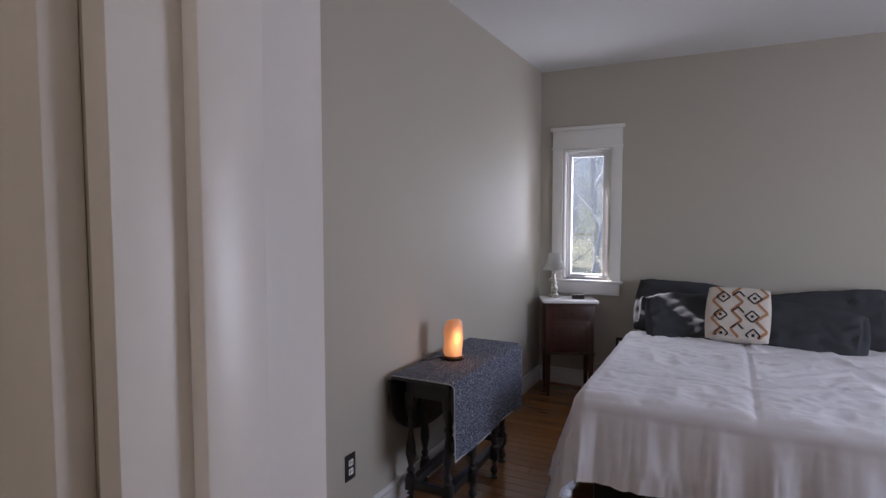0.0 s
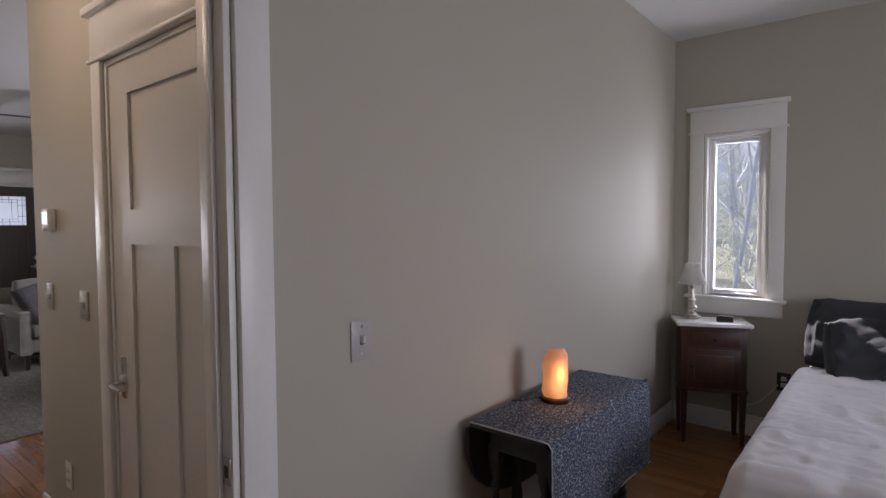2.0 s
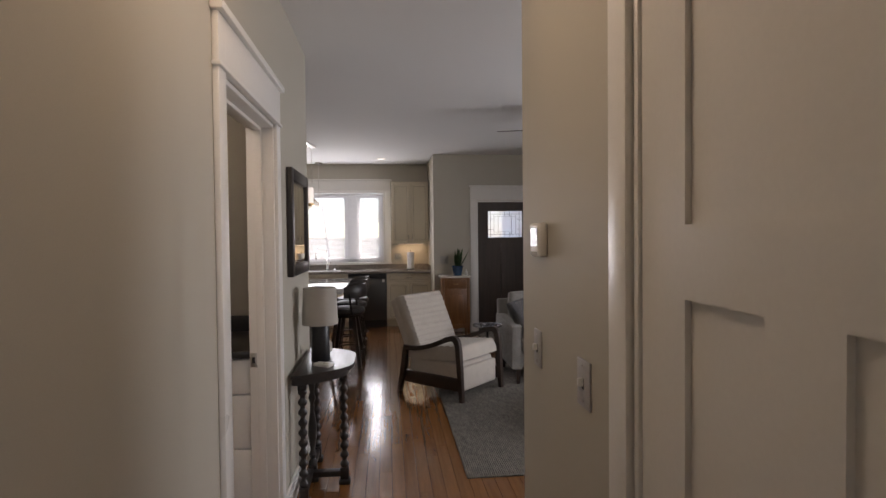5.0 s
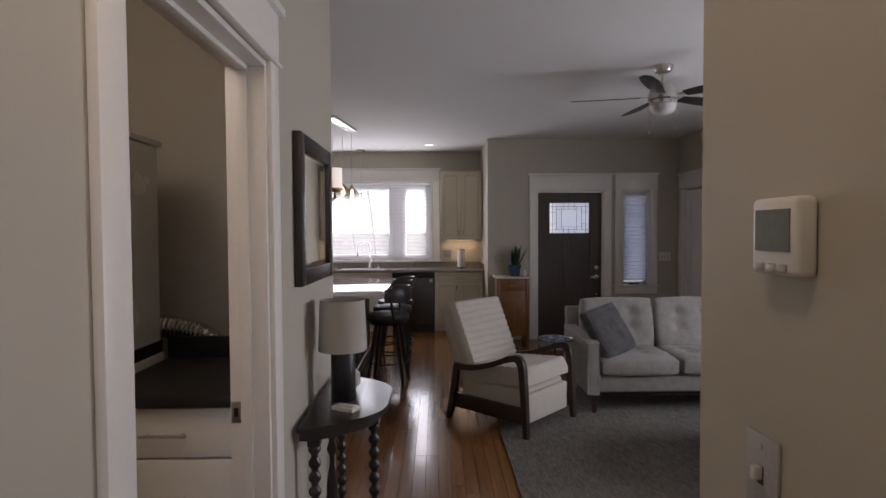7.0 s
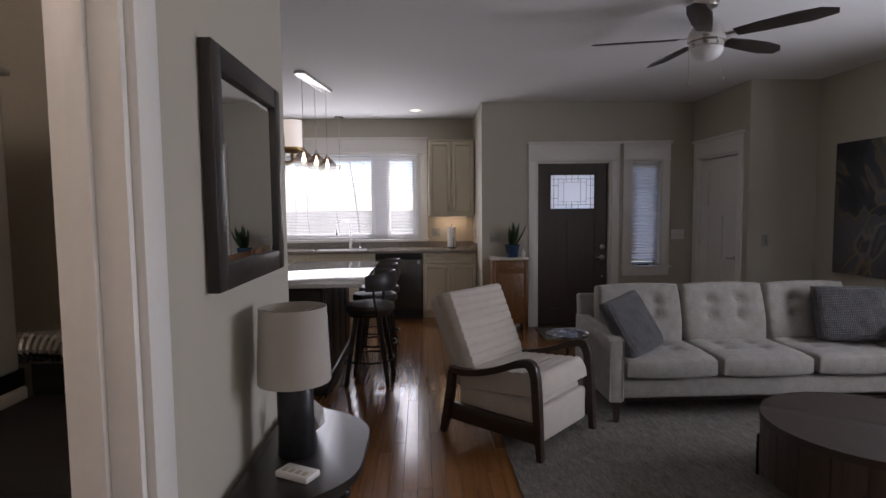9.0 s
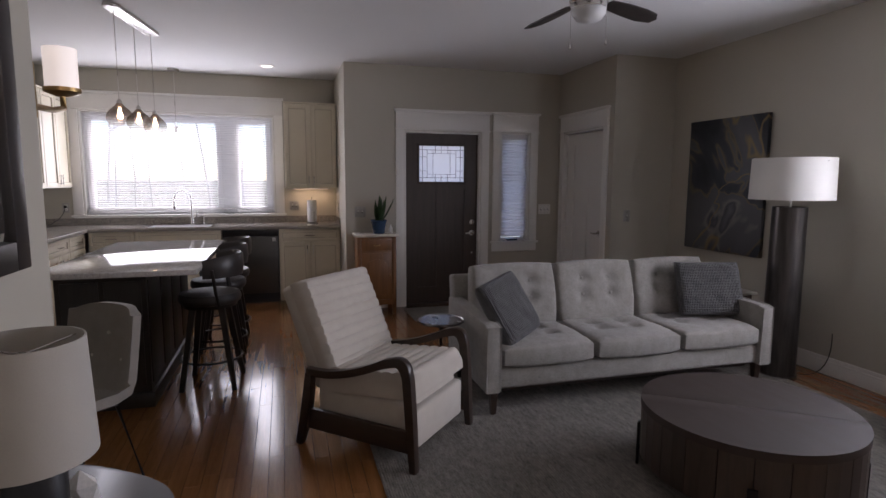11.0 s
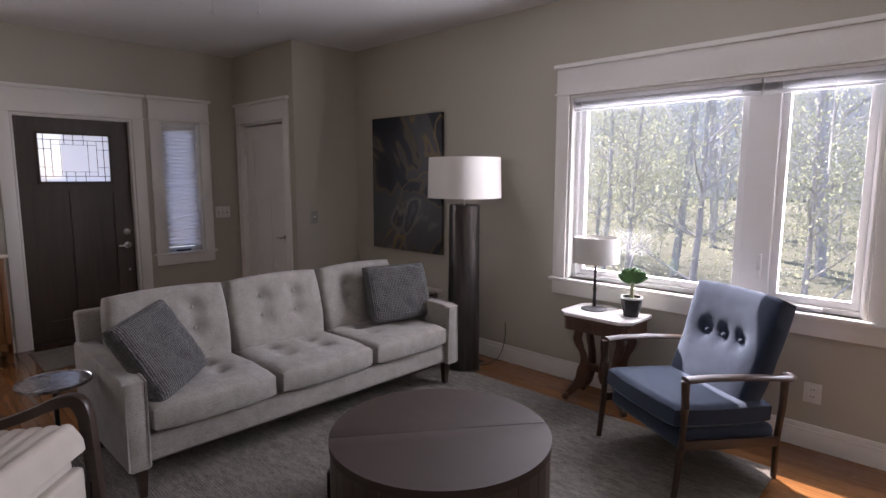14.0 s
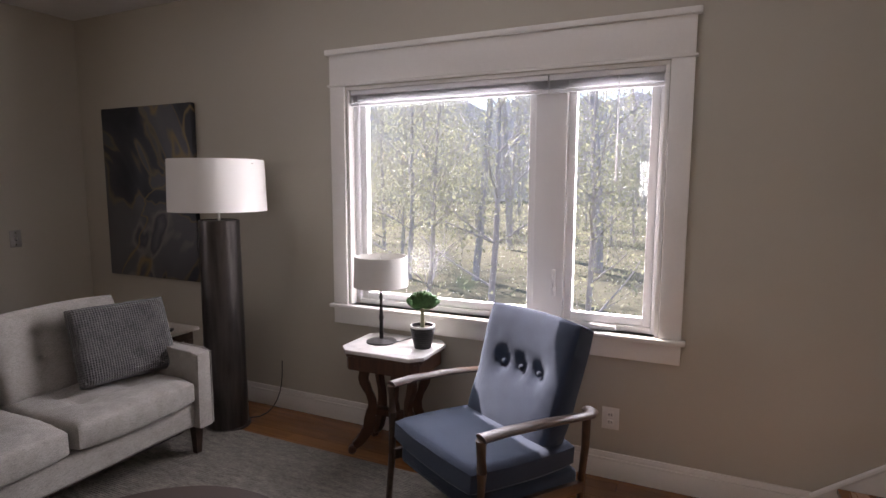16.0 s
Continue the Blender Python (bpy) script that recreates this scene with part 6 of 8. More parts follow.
def upper_unit(axis, plane, out, a0, a1, n, label="cream glazed wall cabinet with two shaker doors", z0=1.365, z1=2.385):
    f = on(axis, plane, out)
    th = thing("wall_cabinet", label, "cabinet", group="wall cabinets")
    part("body", B(f(a0, a1, 0.003, 0.31, z0, z1), bevel=0.001), M_CREAMCAB, th, smooth=False)
    part("crown", B(f(a0 - 0.004, a1 + 0.004, 0.003, 0.335, z1, z1 + 0.02), bevel=0.004), M_CREAMCAB, th)
    w = (a1 - a0) / n
    for k in range(n):
        inner = a0 + w * (k + 1) - 0.03 if k % 2 == 0 else a0 + w * k + 0.03
        shaker(th, f, a0 + w * k + 0.003, a0 + w * (k + 1) - 0.003, z0 + 0.006, z1 - 0.006, 0.31, handle=(inner, z0 + 0.09, "v"))
    return th


upper_unit("x", X_KIT, 1, 3.395, 4.02, 2)
upper_unit("y", Y_KL, 1, -11.33, -10.6, 2)
upper_unit("y", Y_KL, 1, -10.595, -9.85, 2)

UC = thing("under_cabinet_light", "slim warm strip light under the wall cabinet", "strip light", pose(X_KIT + 0.12, 3.71, 1.365))
part("housing", B((-0.03, 0.03, -0.22, 0.22, -0.014, -0.001), bevel=0.003), M_WHITEPL, UC)
part("diffuser", B((-0.024, 0.024, -0.21, 0.21, -0.018, -0.0145)), glow("warm_strip", (1.0, 0.72, 0.42), 0.6), UC, "glowing warm diffuser", smooth=False)
lamp("under_cabinet_lamp", "AREA", look((X_KIT + 0.12, 3.71, 1.343), (X_KIT + 0.10, 3.71, 0)), 0.28, (1.0, 0.74, 0.46), size=0.4, size_y=0.04)
wall_plate("x", X_KIT, 1, 3.50, 1.135, "switch", "grey double switch plate over the worktop", 0.115, 0.11, M_PLATEGREY, 2)
wall_plate("x", X_KIT, 1, 0.92, 1.13, "outlet", "grey outlet plate with a black plug", 0.075, 0.115, M_PLATEGREY)
wall_plate("y", Y_NIB, -1, -10.98, 1.13, "outlet", "grey outlet plate on the short wall", 0.075, 0.115, M_PLATEGREY)
PC = thing("appliance_cord", "black appliance cord plugged in over the worktop", "cord", pose(X_KIT, 0.92, 1.13))
bm = bmesh.new()
box(bm, 0.008, 0.035, -0.015, 0.015, -0.005, 0.028, 0.004)
tube(bm, bez((0.03, 0, 0.0), (0.06, -0.02, -0.12), (0.04, -0.1, -0.16), (0.08, -0.17, -0.203), 10), 0.004, 6)
part("plug_and_cord", bm, M_BLACK, PC)

PT = thing("paper_towel", "white paper towel roll on a black holder", "paper towel", pose(-11.13, 3.71, 0.922))
bm = bmesh.new()
lathe(bm, [(0.075, 0), (0.075, 0.006), (0.06, 0.012), (0, 0.012)], 24)
tube(bm, [(0, 0, 0.01), (0, 0, 0.33)], 0.005, 8)
tube(bm, [(0.07, 0.02, 0.006), (0.07, 0.02, 0.15)], 0.003, 6)
part("holder", bm, M_BLACKMETAL, PT)
bm = bmesh.new()
lathe(bm, [(0.02, 0.014), (0.056, 0.014), (0.058, 0.02), (0.058, 0.285), (0.056, 0.292), (0.02, 0.292)], 32)
part("roll", bm, mat("paper_white", (0.82, 0.82, 0.81), 0.95, var=0.02, fine=200, bump=0.3, dist=0.001), PT, "white paper roll")

# island
IS = thing("kitchen_island", "dark wood island with a pale granite top", "kitchen island")
part("body", B((-9.28, -7.74, 2.0, 2.51, 0.10, 0.875), bevel=0.003), M_EBONY, IS, smooth=False)
part("plinth", B((-9.30, -7.72, 1.98, 2.53, 0.0, 0.10), bevel=0.006), M_EBONY, IS)
for y0, y1 in ((2.03, 2.24), (2.27, 2.48)):
    part("end_panel", B((-7.742, -7.732, y0, y1, 0.15, 0.83), bevel=0.003), M_EBONY, IS)
for i in range(4):
    part("side_panel", B((-9.25 + i * 0.38, -8.91 + i * 0.38, 2.508, 2.518, 0.15, 0.83), bevel=0.003), M_EBONY, IS)
M_ISTOP = mat("pale_granite", (0.58, 0.56, 0.53), 0.07, color2=(0.3, 0.28, 0.26), scale=40, fine=140, bump=0.0, rvar=0.02)
part("top", B((-9.42, -7.60, 1.93, 2.83, 0.876, 0.911), bevel=0.005), M_ISTOP, IS, "polished granite top")


def make_stool():
    th = thing("bar_stool", "black leather swivel bar stool with curved low back", "bar stool", group="stools at the island")
    leather = mat("black_leather", (0.035, 0.030, 0.028), 0.42, var=0.15, fine=140, bump=0.15)
    bm = bmesh.new()
    lathe(bm, [(0.17, 0.60), (0.2, 0.605), (0.212, 0.625), (0.212, 0.65), (0.2, 0.672), (0.15, 0.682), (0, 0.686)], 36)
    part("seat", bm, leather, th)
    bm = bmesh.new()
    lathe(bm, [(0.10, 0.565), (0.18, 0.575), (0.185, 0.60), (0, 0.60)], 28)
    part("swivel", bm, M_EBONY, th)
    bm = bmesh.new()
    n = 18
    rings = []
    for i in range(n + 1):
        a = radians(-88 + 176 * i / n)
        e = 1 - 0.28 * abs(2 * i / n - 1) ** 3
        ring = []
        for r, z in ((0.195, 0.80), (0.2, 0.795), (0.228, 0.80), (0.238, 0.86), (0.234, 0.83 + 0.11 * e), (0.222, 0.845 + 0.11 * e), (0.208, 0.83 + 0.11 * e), (0.196, 0.86)):
            ring.append(bm.verts.new((-r * math.cos(a), r * math.sin(a), z)))
        rings.append(ring)
    for p, q in zip(rings, rings[1:]):
        for j in range(8):
            bm.faces.new((p[j], p[(j + 1) % 8], q[(j + 1) % 8], q[j]))
    bm.faces.new(rings[0][::-1])
    bm.faces.new(rings[-1])
    part("backrest", bm, leather, th)
    for s in (-1, 1):
        bm = bmesh.new()
        tube(bm, [(-0.10, s * 0.185, 0.60), (-0.085, s * 0.212, 0.70), (-0.07, s * 0.222, 0.86)], 0.012, 8)
        part("back_post", bm, M_EBONY, th)
    for sx in (-1, 1):
        for sy in (-1, 1):
            bm = bmesh.new()
            tapered(bm, sx * 0.095, sy * 0.095, 0.001, 0.58, 0.022, 0.03, sx * 0.08, sy * 0.08)
            part("leg", bm, M_EBONY, th, smooth=False)
    bm = bmesh.new()
    tube(bm, [(0.205 * math.cos(2 * math.pi * i / 32), 0.205 * math.sin(2 * math.pi * i / 32), 0.20) for i in range(32)], 0.009, 8, closed=True)
    part("foot_ring", bm, M_BLACKMETAL, th, "black metal foot ring")
    return th


S1 = make_stool()
S1.matrix_basis = facing(-8.10, 2.84, -0.1, -1)
copy_thing(S1, facing(-8.66, 2.84, 0.05, -1))
copy_thing(S1, facing(-9.18, 2.84, 0, -1))


def make_dining_chair():
    th = thing("dining_chair", "pale grey tufted bucket dining chair on wire legs", "dining chair", facing(-6.70, 2.37, 0.80, -0.60))
    bm = bmesh.new()
    prof = [(0.24, 0.435), (0.20, 0.46), (0.05, 0.455), (-0.10, 0.445), (-0.17, 0.46), (-0.215, 0.52), (-0.235, 0.62), (-0.255, 0.74), (-0.27, 0.83), (-0.275, 0.86)]
    n = 14
    top, bot = [], []
    for i, (x, z) in enumerate(prof):
        t = i / (len(prof) - 1)
        w = 0.235 - 0.02 * t
        rt, rb = [], []
        for j in range(n + 1):
            v = -1 + 2 * j / n
            curl = 0.06 * abs(v) ** 3
            back = t > 0.45
            p = Vector((x + (curl if back else 0), v * w * (1 - 0.12 * (t > 0.9)), z + (curl * 0.8 if not back else 0) - (0.03 * abs(v) ** 4 if t > 0.95 else 0)))
            rt.append(bm.verts.new(p))
            nx, nz = (-1, -0.1) if back else (0, -1)
            rb.append(bm.verts.new(p + Vector((nx, 0, nz)) * 0.045))
        top.append(rt)
        bot.append(rb)
    m = len(prof)
    for i in range(m - 1):
        for j in range(n):
            bm.faces.new((top[i][j], top[i + 1][j], top[i + 1][j + 1], top[i][j + 1]))
            bm.faces.new((bot[i][j], bot[i][j + 1], bot[i + 1][j + 1], bot[i + 1][j]))
        bm.faces.new((top[i][0], bot[i][0], bot[i + 1][0], top[i + 1][0]))
        bm.faces.new((top[i][n], top[i + 1][n], bot[i + 1][n], bot[i][n]))
    for j in range(n):
        bm.faces.new((top[0][j], top[0][j + 1], bot[0][j + 1], bot[0][j]))
        bm.faces.new((top[-1][j], bot[-1][j], bot[-1][j + 1], top[-1][j + 1]))
    part("shell", bm, weave("taupe_fabric", (0.29, 0.265, 0.235), (0.22, 0.20, 0.178), 320, bump=0.2), th, "tufted taupe fabric shell")
    for z, x, ys in ((0.60, -0.228, (-0.1, 0.1)), (0.72, -0.248, (-0.12, 0.0, 0.12))):
        for y in ys:
            bm = bmesh.new()
            lathe(bm, [(0.009, -0.003), (0.009, 0.003), (0, 0.006)], 8, pose(x, y, z, 0, 90, 0))
            part("tuft_button", bm, M_CREAMUPH, th)
    for s in (-1, 1):
        bm = bmesh.new()
        tube(bm, [(0.14, s * 0.16, 0.41), (0.19, s * 0.215, 0.01), (-0.22, s * 0.215, 0.01), (-0.14, s * 0.16, 0.41)], 0.008, 8)
        part("sled_leg", bm, M_BLACKMETAL, th, "black wire sled leg")


make_dining_chair()

# pendant bar over the island
PD = thing("pendant_light", "brushed nickel bar with three smoky glass pendants", "pendant light", pose(-9.02, 2.23, CEIL))
PD.matrix_basis = pose(-9.026, 2.25, CEIL, 0, 0, 172)
bm = bmesh.new()
n = 10
out = [(0.40 + 0.055 * math.cos(a), 0.055 * math.sin(a)) for a in [-math.pi / 2 + math.pi * i / n for i in range(n + 1)]] + [(-0.40 + 0.055 * math.cos(a), 0.055 * math.sin(a)) for a in [math.pi / 2 + math.pi * i / n for i in range(n + 1)]]
prism(bm, out, -0.028, 0.0, bevel=0.006)
part("canopy_bar", bm, M_NICKEL, PD)
M_SMOKE = bpy.data.materials.new("smoked_ombre_glass")
M_SMOKE.use_nodes = True
_N, _L = M_SMOKE.node_tree.nodes, M_SMOKE.node_tree.links
_tc = _N.new("ShaderNodeTexCoord")
_sp = _N.new("ShaderNodeSeparateXYZ")
_L.new(_tc.outputs["Object"], _sp.inputs[0])
_rp = _N.new("ShaderNodeMapRange")
_rp.inputs["From Min"].default_value, _rp.inputs["From Max"].default_value = 0.03, 0.15
_L.new(_sp.outputs["Z"], _rp.inputs["Value"])
_tr = _N.new("ShaderNodeBsdfTransparent")
_tr.inputs[0].default_value = (0.92, 0.88, 0.84, 1)
_gl = _N.new("ShaderNodeBsdfGlossy")
_gl.inputs[0].default_value = (0.34, 0.25, 0.19, 1)
_gl.inputs["Roughness"].default_value = 0.08
_mx = _N.new("ShaderNodeMixShader")
_mm = _N.new("ShaderNodeMath")
_mm.operation = "MULTIPLY_ADD"
_mm.inputs[1].default_value, _mm.inputs[2].default_value = 0.75, 0.08
_L.new(_rp.outputs[0], _mm.inputs[0])
_L.new(_mm.outputs[0], _mx.inputs[0])
_L.new(_tr.outputs[0], _mx.inputs[1])
_L.new(_gl.outputs[0], _mx.inputs[2])
_L.new(_mx.outputs[0], _N["Material Output"].inputs[0])
M_BULB = glow("warm_bulb", (1.0, 0.72, 0.42), 5)
for x, drop in ((-0.36, 0.87), (0.0, 0.87), (0.36, 0.87)):
    bm = bmesh.new()
    tube(bm, [(x, 0, -0.02), (x, 0, -drop + 0.14)], 0.003, 6)
    cord = part("cord", bm, M_NICKEL, PD, "thin clear cord")
    bm = bmesh.new()
    lathe(bm, [(0.010, 0.135), (0.022, 0.14), (0.020, 0.175), (0.006, 0.195)], 14, pose(0, 0, 0))
    part("socket", bm, M_NICKEL, cord, m=pose(x, 0, -drop))
    bm = bmesh.new()
    lathe(bm, [(0.072, 0.0), (0.088, 0.025), (0.095, 0.055), (0.088, 0.088), (0.062, 0.118), (0.034, 0.142), (0.018, 0.165), (0.012, 0.185)], 32, cap=False)
    g = part("glass_globe", bm, M_SMOKE, cord, "smoked glass teardrop shade", m=pose(x, 0, -drop))
    g.visible_shadow = False
    bm = bmesh.new()
    lathe(bm, [(0, 0.045), (0.018, 0.052), (0.022, 0.07), (0.014, 0.10), (0.010, 0.135)], 14)
    part("bulb", bm, M_BULB, cord, "glowing warm bulb", m=pose(x, 0, -drop))
# single pendant over the sink
P4 = thing("sink_pendant", "small nickel pendant over the sink", "pendant light", pose(-11.14, 2.18, CEIL))
bm = bmesh.new()
lathe(bm, [(0.0, -0.025), (0.06, -0.025), (0.062, -0.02), (0.062, 0.0), (0, 0)], 24)
part("canopy", bm, M_NICKEL, P4)
bm = bmesh.new()
tube(bm, [(0, 0, -0.02), (0, 0, -0.66)], 0.004, 6)
part("rod", bm, M_NICKEL, P4)
bm = bmesh.new()
lathe(bm, [(0.006, -0.73), (0.015, -0.725), (0.015, -0.685), (0.055, -0.68), (0.055, -0.665), (0.01, -0.65)], 20)
part("socket", bm, M_NICKEL, P4)
DL = thing("recessed_light", "round white recessed ceiling light", "ceiling light", pose(-10.66, 3.23, CEIL))
bm = bmesh.new()
lathe(bm, [(0.062, -0.004), (0.085, -0.006), (0.088, 0.0), (0.062, 0.0), (0.062, -0.004)], 32, cap=False)
part("trim_ring", bm, M_WHITEPL, DL)
bm = bmesh.new()
lathe(bm, [(0.0, -0.0025), (0.062, -0.0025), (0.062, -0.0005), (0, -0.0005)], 28)
part("lens", bm, glow("downlight_lens", (1.0, 0.9, 0.75), 0.9), DL, "glowing lens")

# entry
EC = thing("oak_cabinet", "small antique oak cabinet with a marble top", "cabinet", pose(X_FRONT + 0.02, 4.325, 0) @ Matrix.Scale(1.035, 4, (0, 0, 1)))
part("body", B((0.0, 0.29, -0.205, 0.205, 0.10, 0.83), bevel=0.006), M_OAK, EC)
part("drawer", B((0.29, 0.302, -0.165, 0.165, 0.685, 0.80), bevel=0.004), M_OAK, EC)
part("door", B((0.29, 0.300, -0.165, 0.165, 0.16, 0.66), bevel=0.004), M_OAK, EC)
bm = bmesh.new()
ap = [(-0.115, 0.22), (0.115, 0.22), (0.115, 0.53)] + [(0.115 * math.cos(a), 0.53 + 0.06 * math.sin(a)) for a in [math.pi * i / 10 for i in range(1, 10)]] + [(-0.115, 0.53)]
prism(bm, ap, 0.0, 0.008, pose(0.299, 0, 0, 90, 0, 90), bevel=0.003)
part("door_panel", bm, M_OAK, EC, "arched raised panel")
for y in (-0.19, 0.19):
    part("corner_post", B((0.255, 0.305, y - 0.022, y + 0.022, 0.0, 0.83), bevel=0.008), M_OAK, EC)
    part("back_foot", B((0.0, 0.04, y - 0.022, y + 0.022, 0.0, 0.11), bevel=0.004), M_OAK, EC)
bm = bmesh.new()
prism(bm, [(-0.21, 0.16), (0.21, 0.16), (0.21, 0.06), (0.17, 0.10), (0.08, 0.115), (0, 0.085), (-0.08, 0.115), (-0.17, 0.10), (-0.21, 0.06)], 0.0, 0.012, pose(0.293, 0, 0, 90, 0, 90))
part("skirt", bm, M_OAK, EC, "shaped skirt")
part("marble_top", B((-0.005, 0.325, -0.235, 0.235, 0.83, 0.855), bevel=0.006), mat("cream_marble", (0.62, 0.57, 0.5), 0.25, var=0.1, scale=9, fine=40, bump=0), EC, "cream marble top")
bm = bmesh.new()
tube(bm, [(0.302, -0.035, 0.745), (0.322, -0.02, 0.738), (0.322, 0.02, 0.738), (0.302, 0.035, 0.745)], 0.004, 6)
part("pull", bm, M_BRASS, EC, "brass drawer pull")
bm = bmesh.new()
lathe(bm, [(0.008, 0), (0.008, 0.006), (0.004, 0.01)], 10, pose(0.30, 0.145, 0.42, 0, 90, 0))
part("key_plate", bm, M_BRASS, EC)

SP = thing("snake_plant", "snake plant in a blue glazed pot", "potted plant", pose(X_FRONT + 0.19, 4.37, 0.885))
bm = bmesh.new()
lathe(bm, [(0.058, 0.0), (0.062, 0.004), (0.085, 0.13), (0.09, 0.135), (0.09, 0.15), (0.08, 0.15), (0.076, 0.125), (0, 0.125)], 28)
part("pot", bm, mat("blue_glaze", (0.025, 0.065, 0.14), 0.25, var=0.2, scale=10, bump=0.02), SP, "blue glazed pot")
rnd = random.Random(11)
gm = mat("snake_plant_leaf", (0.075, 0.14, 0.05), 0.45, color2=(0.02, 0.05, 0.02), scale=18, fine=60, stretch=(0.5, 0.5, 2.0), bump=0.05)
for k in range(13):
    a = rnd.uniform(0, 2 * math.pi)
    q = rnd.uniform(0.1, 0.7)
    bm = bmesh.new()
    leaf(bm, (0.03 * math.cos(a), 0.03 * math.sin(a), 0.12), (q * math.cos(a), q * math.sin(a), 1), rnd.uniform(0.18, 0.31), rnd.uniform(0.048, 0.066), -rnd.uniform(-0.05, 0.15))
    bmesh.ops.solidify(bm, geom=bm.faces[:], thickness=0.003)
    part("leaf", bm, gm, SP)
BO = thing("small_bottle", "small white pump bottle beside the plant", "bottle", pose(X_FRONT + 0.2, 4.50, 0.885))
bm = bmesh.new()
lathe(bm, [(0.02, 0), (0.022, 0.004), (0.022, 0.06), (0.01, 0.075), (0.008, 0.095), (0, 0.096)], 16)
part("bottle", bm, M_WHITEPL, BO)
MT = solo("entry_mat", B((-10.02, -9.42, 4.66, 5.55, 0.0, 0.009), bevel=0.003), weave("mat_weave", (0.30, 0.27, 0.23), (0.13, 0.12, 0.11), 80, bump=0.7, dist=0.004), "woven grey-brown entry mat before the front door", "door mat")

# sconce on the corner wall
SC = thing("wall_sconce", "aged brass wall sconce with a white glass shade", "wall lamp", pose(X_HL, 2.725, 1.685))
part("back_plate", B((-0.012, 0.0, -0.045, 0.045, -0.06, 0.08), bevel=0.004), M_BRASS, SC)
bm = bmesh.new()
tube(bm, [(-0.01, 0, 0.0), (-0.09, 0, -0.02), (-0.24, 0, -0.015), (-0.33, 0, 0.0), (-0.33, 0, 0.05)], 0.009, 8)
part("arm", bm, M_BRASS, SC)
bm = bmesh.new()
lathe(bm, [(0.016, 0.035), (0.05, 0.048), (0.05, 0.06), (0, 0.06)], 28, pose(-0.33, 0, 0))
part("gallery", bm, M_BRASS, SC)
bm = bmesh.new()
lathe(bm, [(0.042, 0.061), (0.045, 0.061), (0.045, 0.178), (0.042, 0.178), (0.042, 0.061)], 32, pose(-0.33, 0, 0), cap=False)
part("shade", bm, glow("lit_opal_glass", (1.0, 0.9, 0.76), 0.22), SC, "glowing opal glass cylinder")


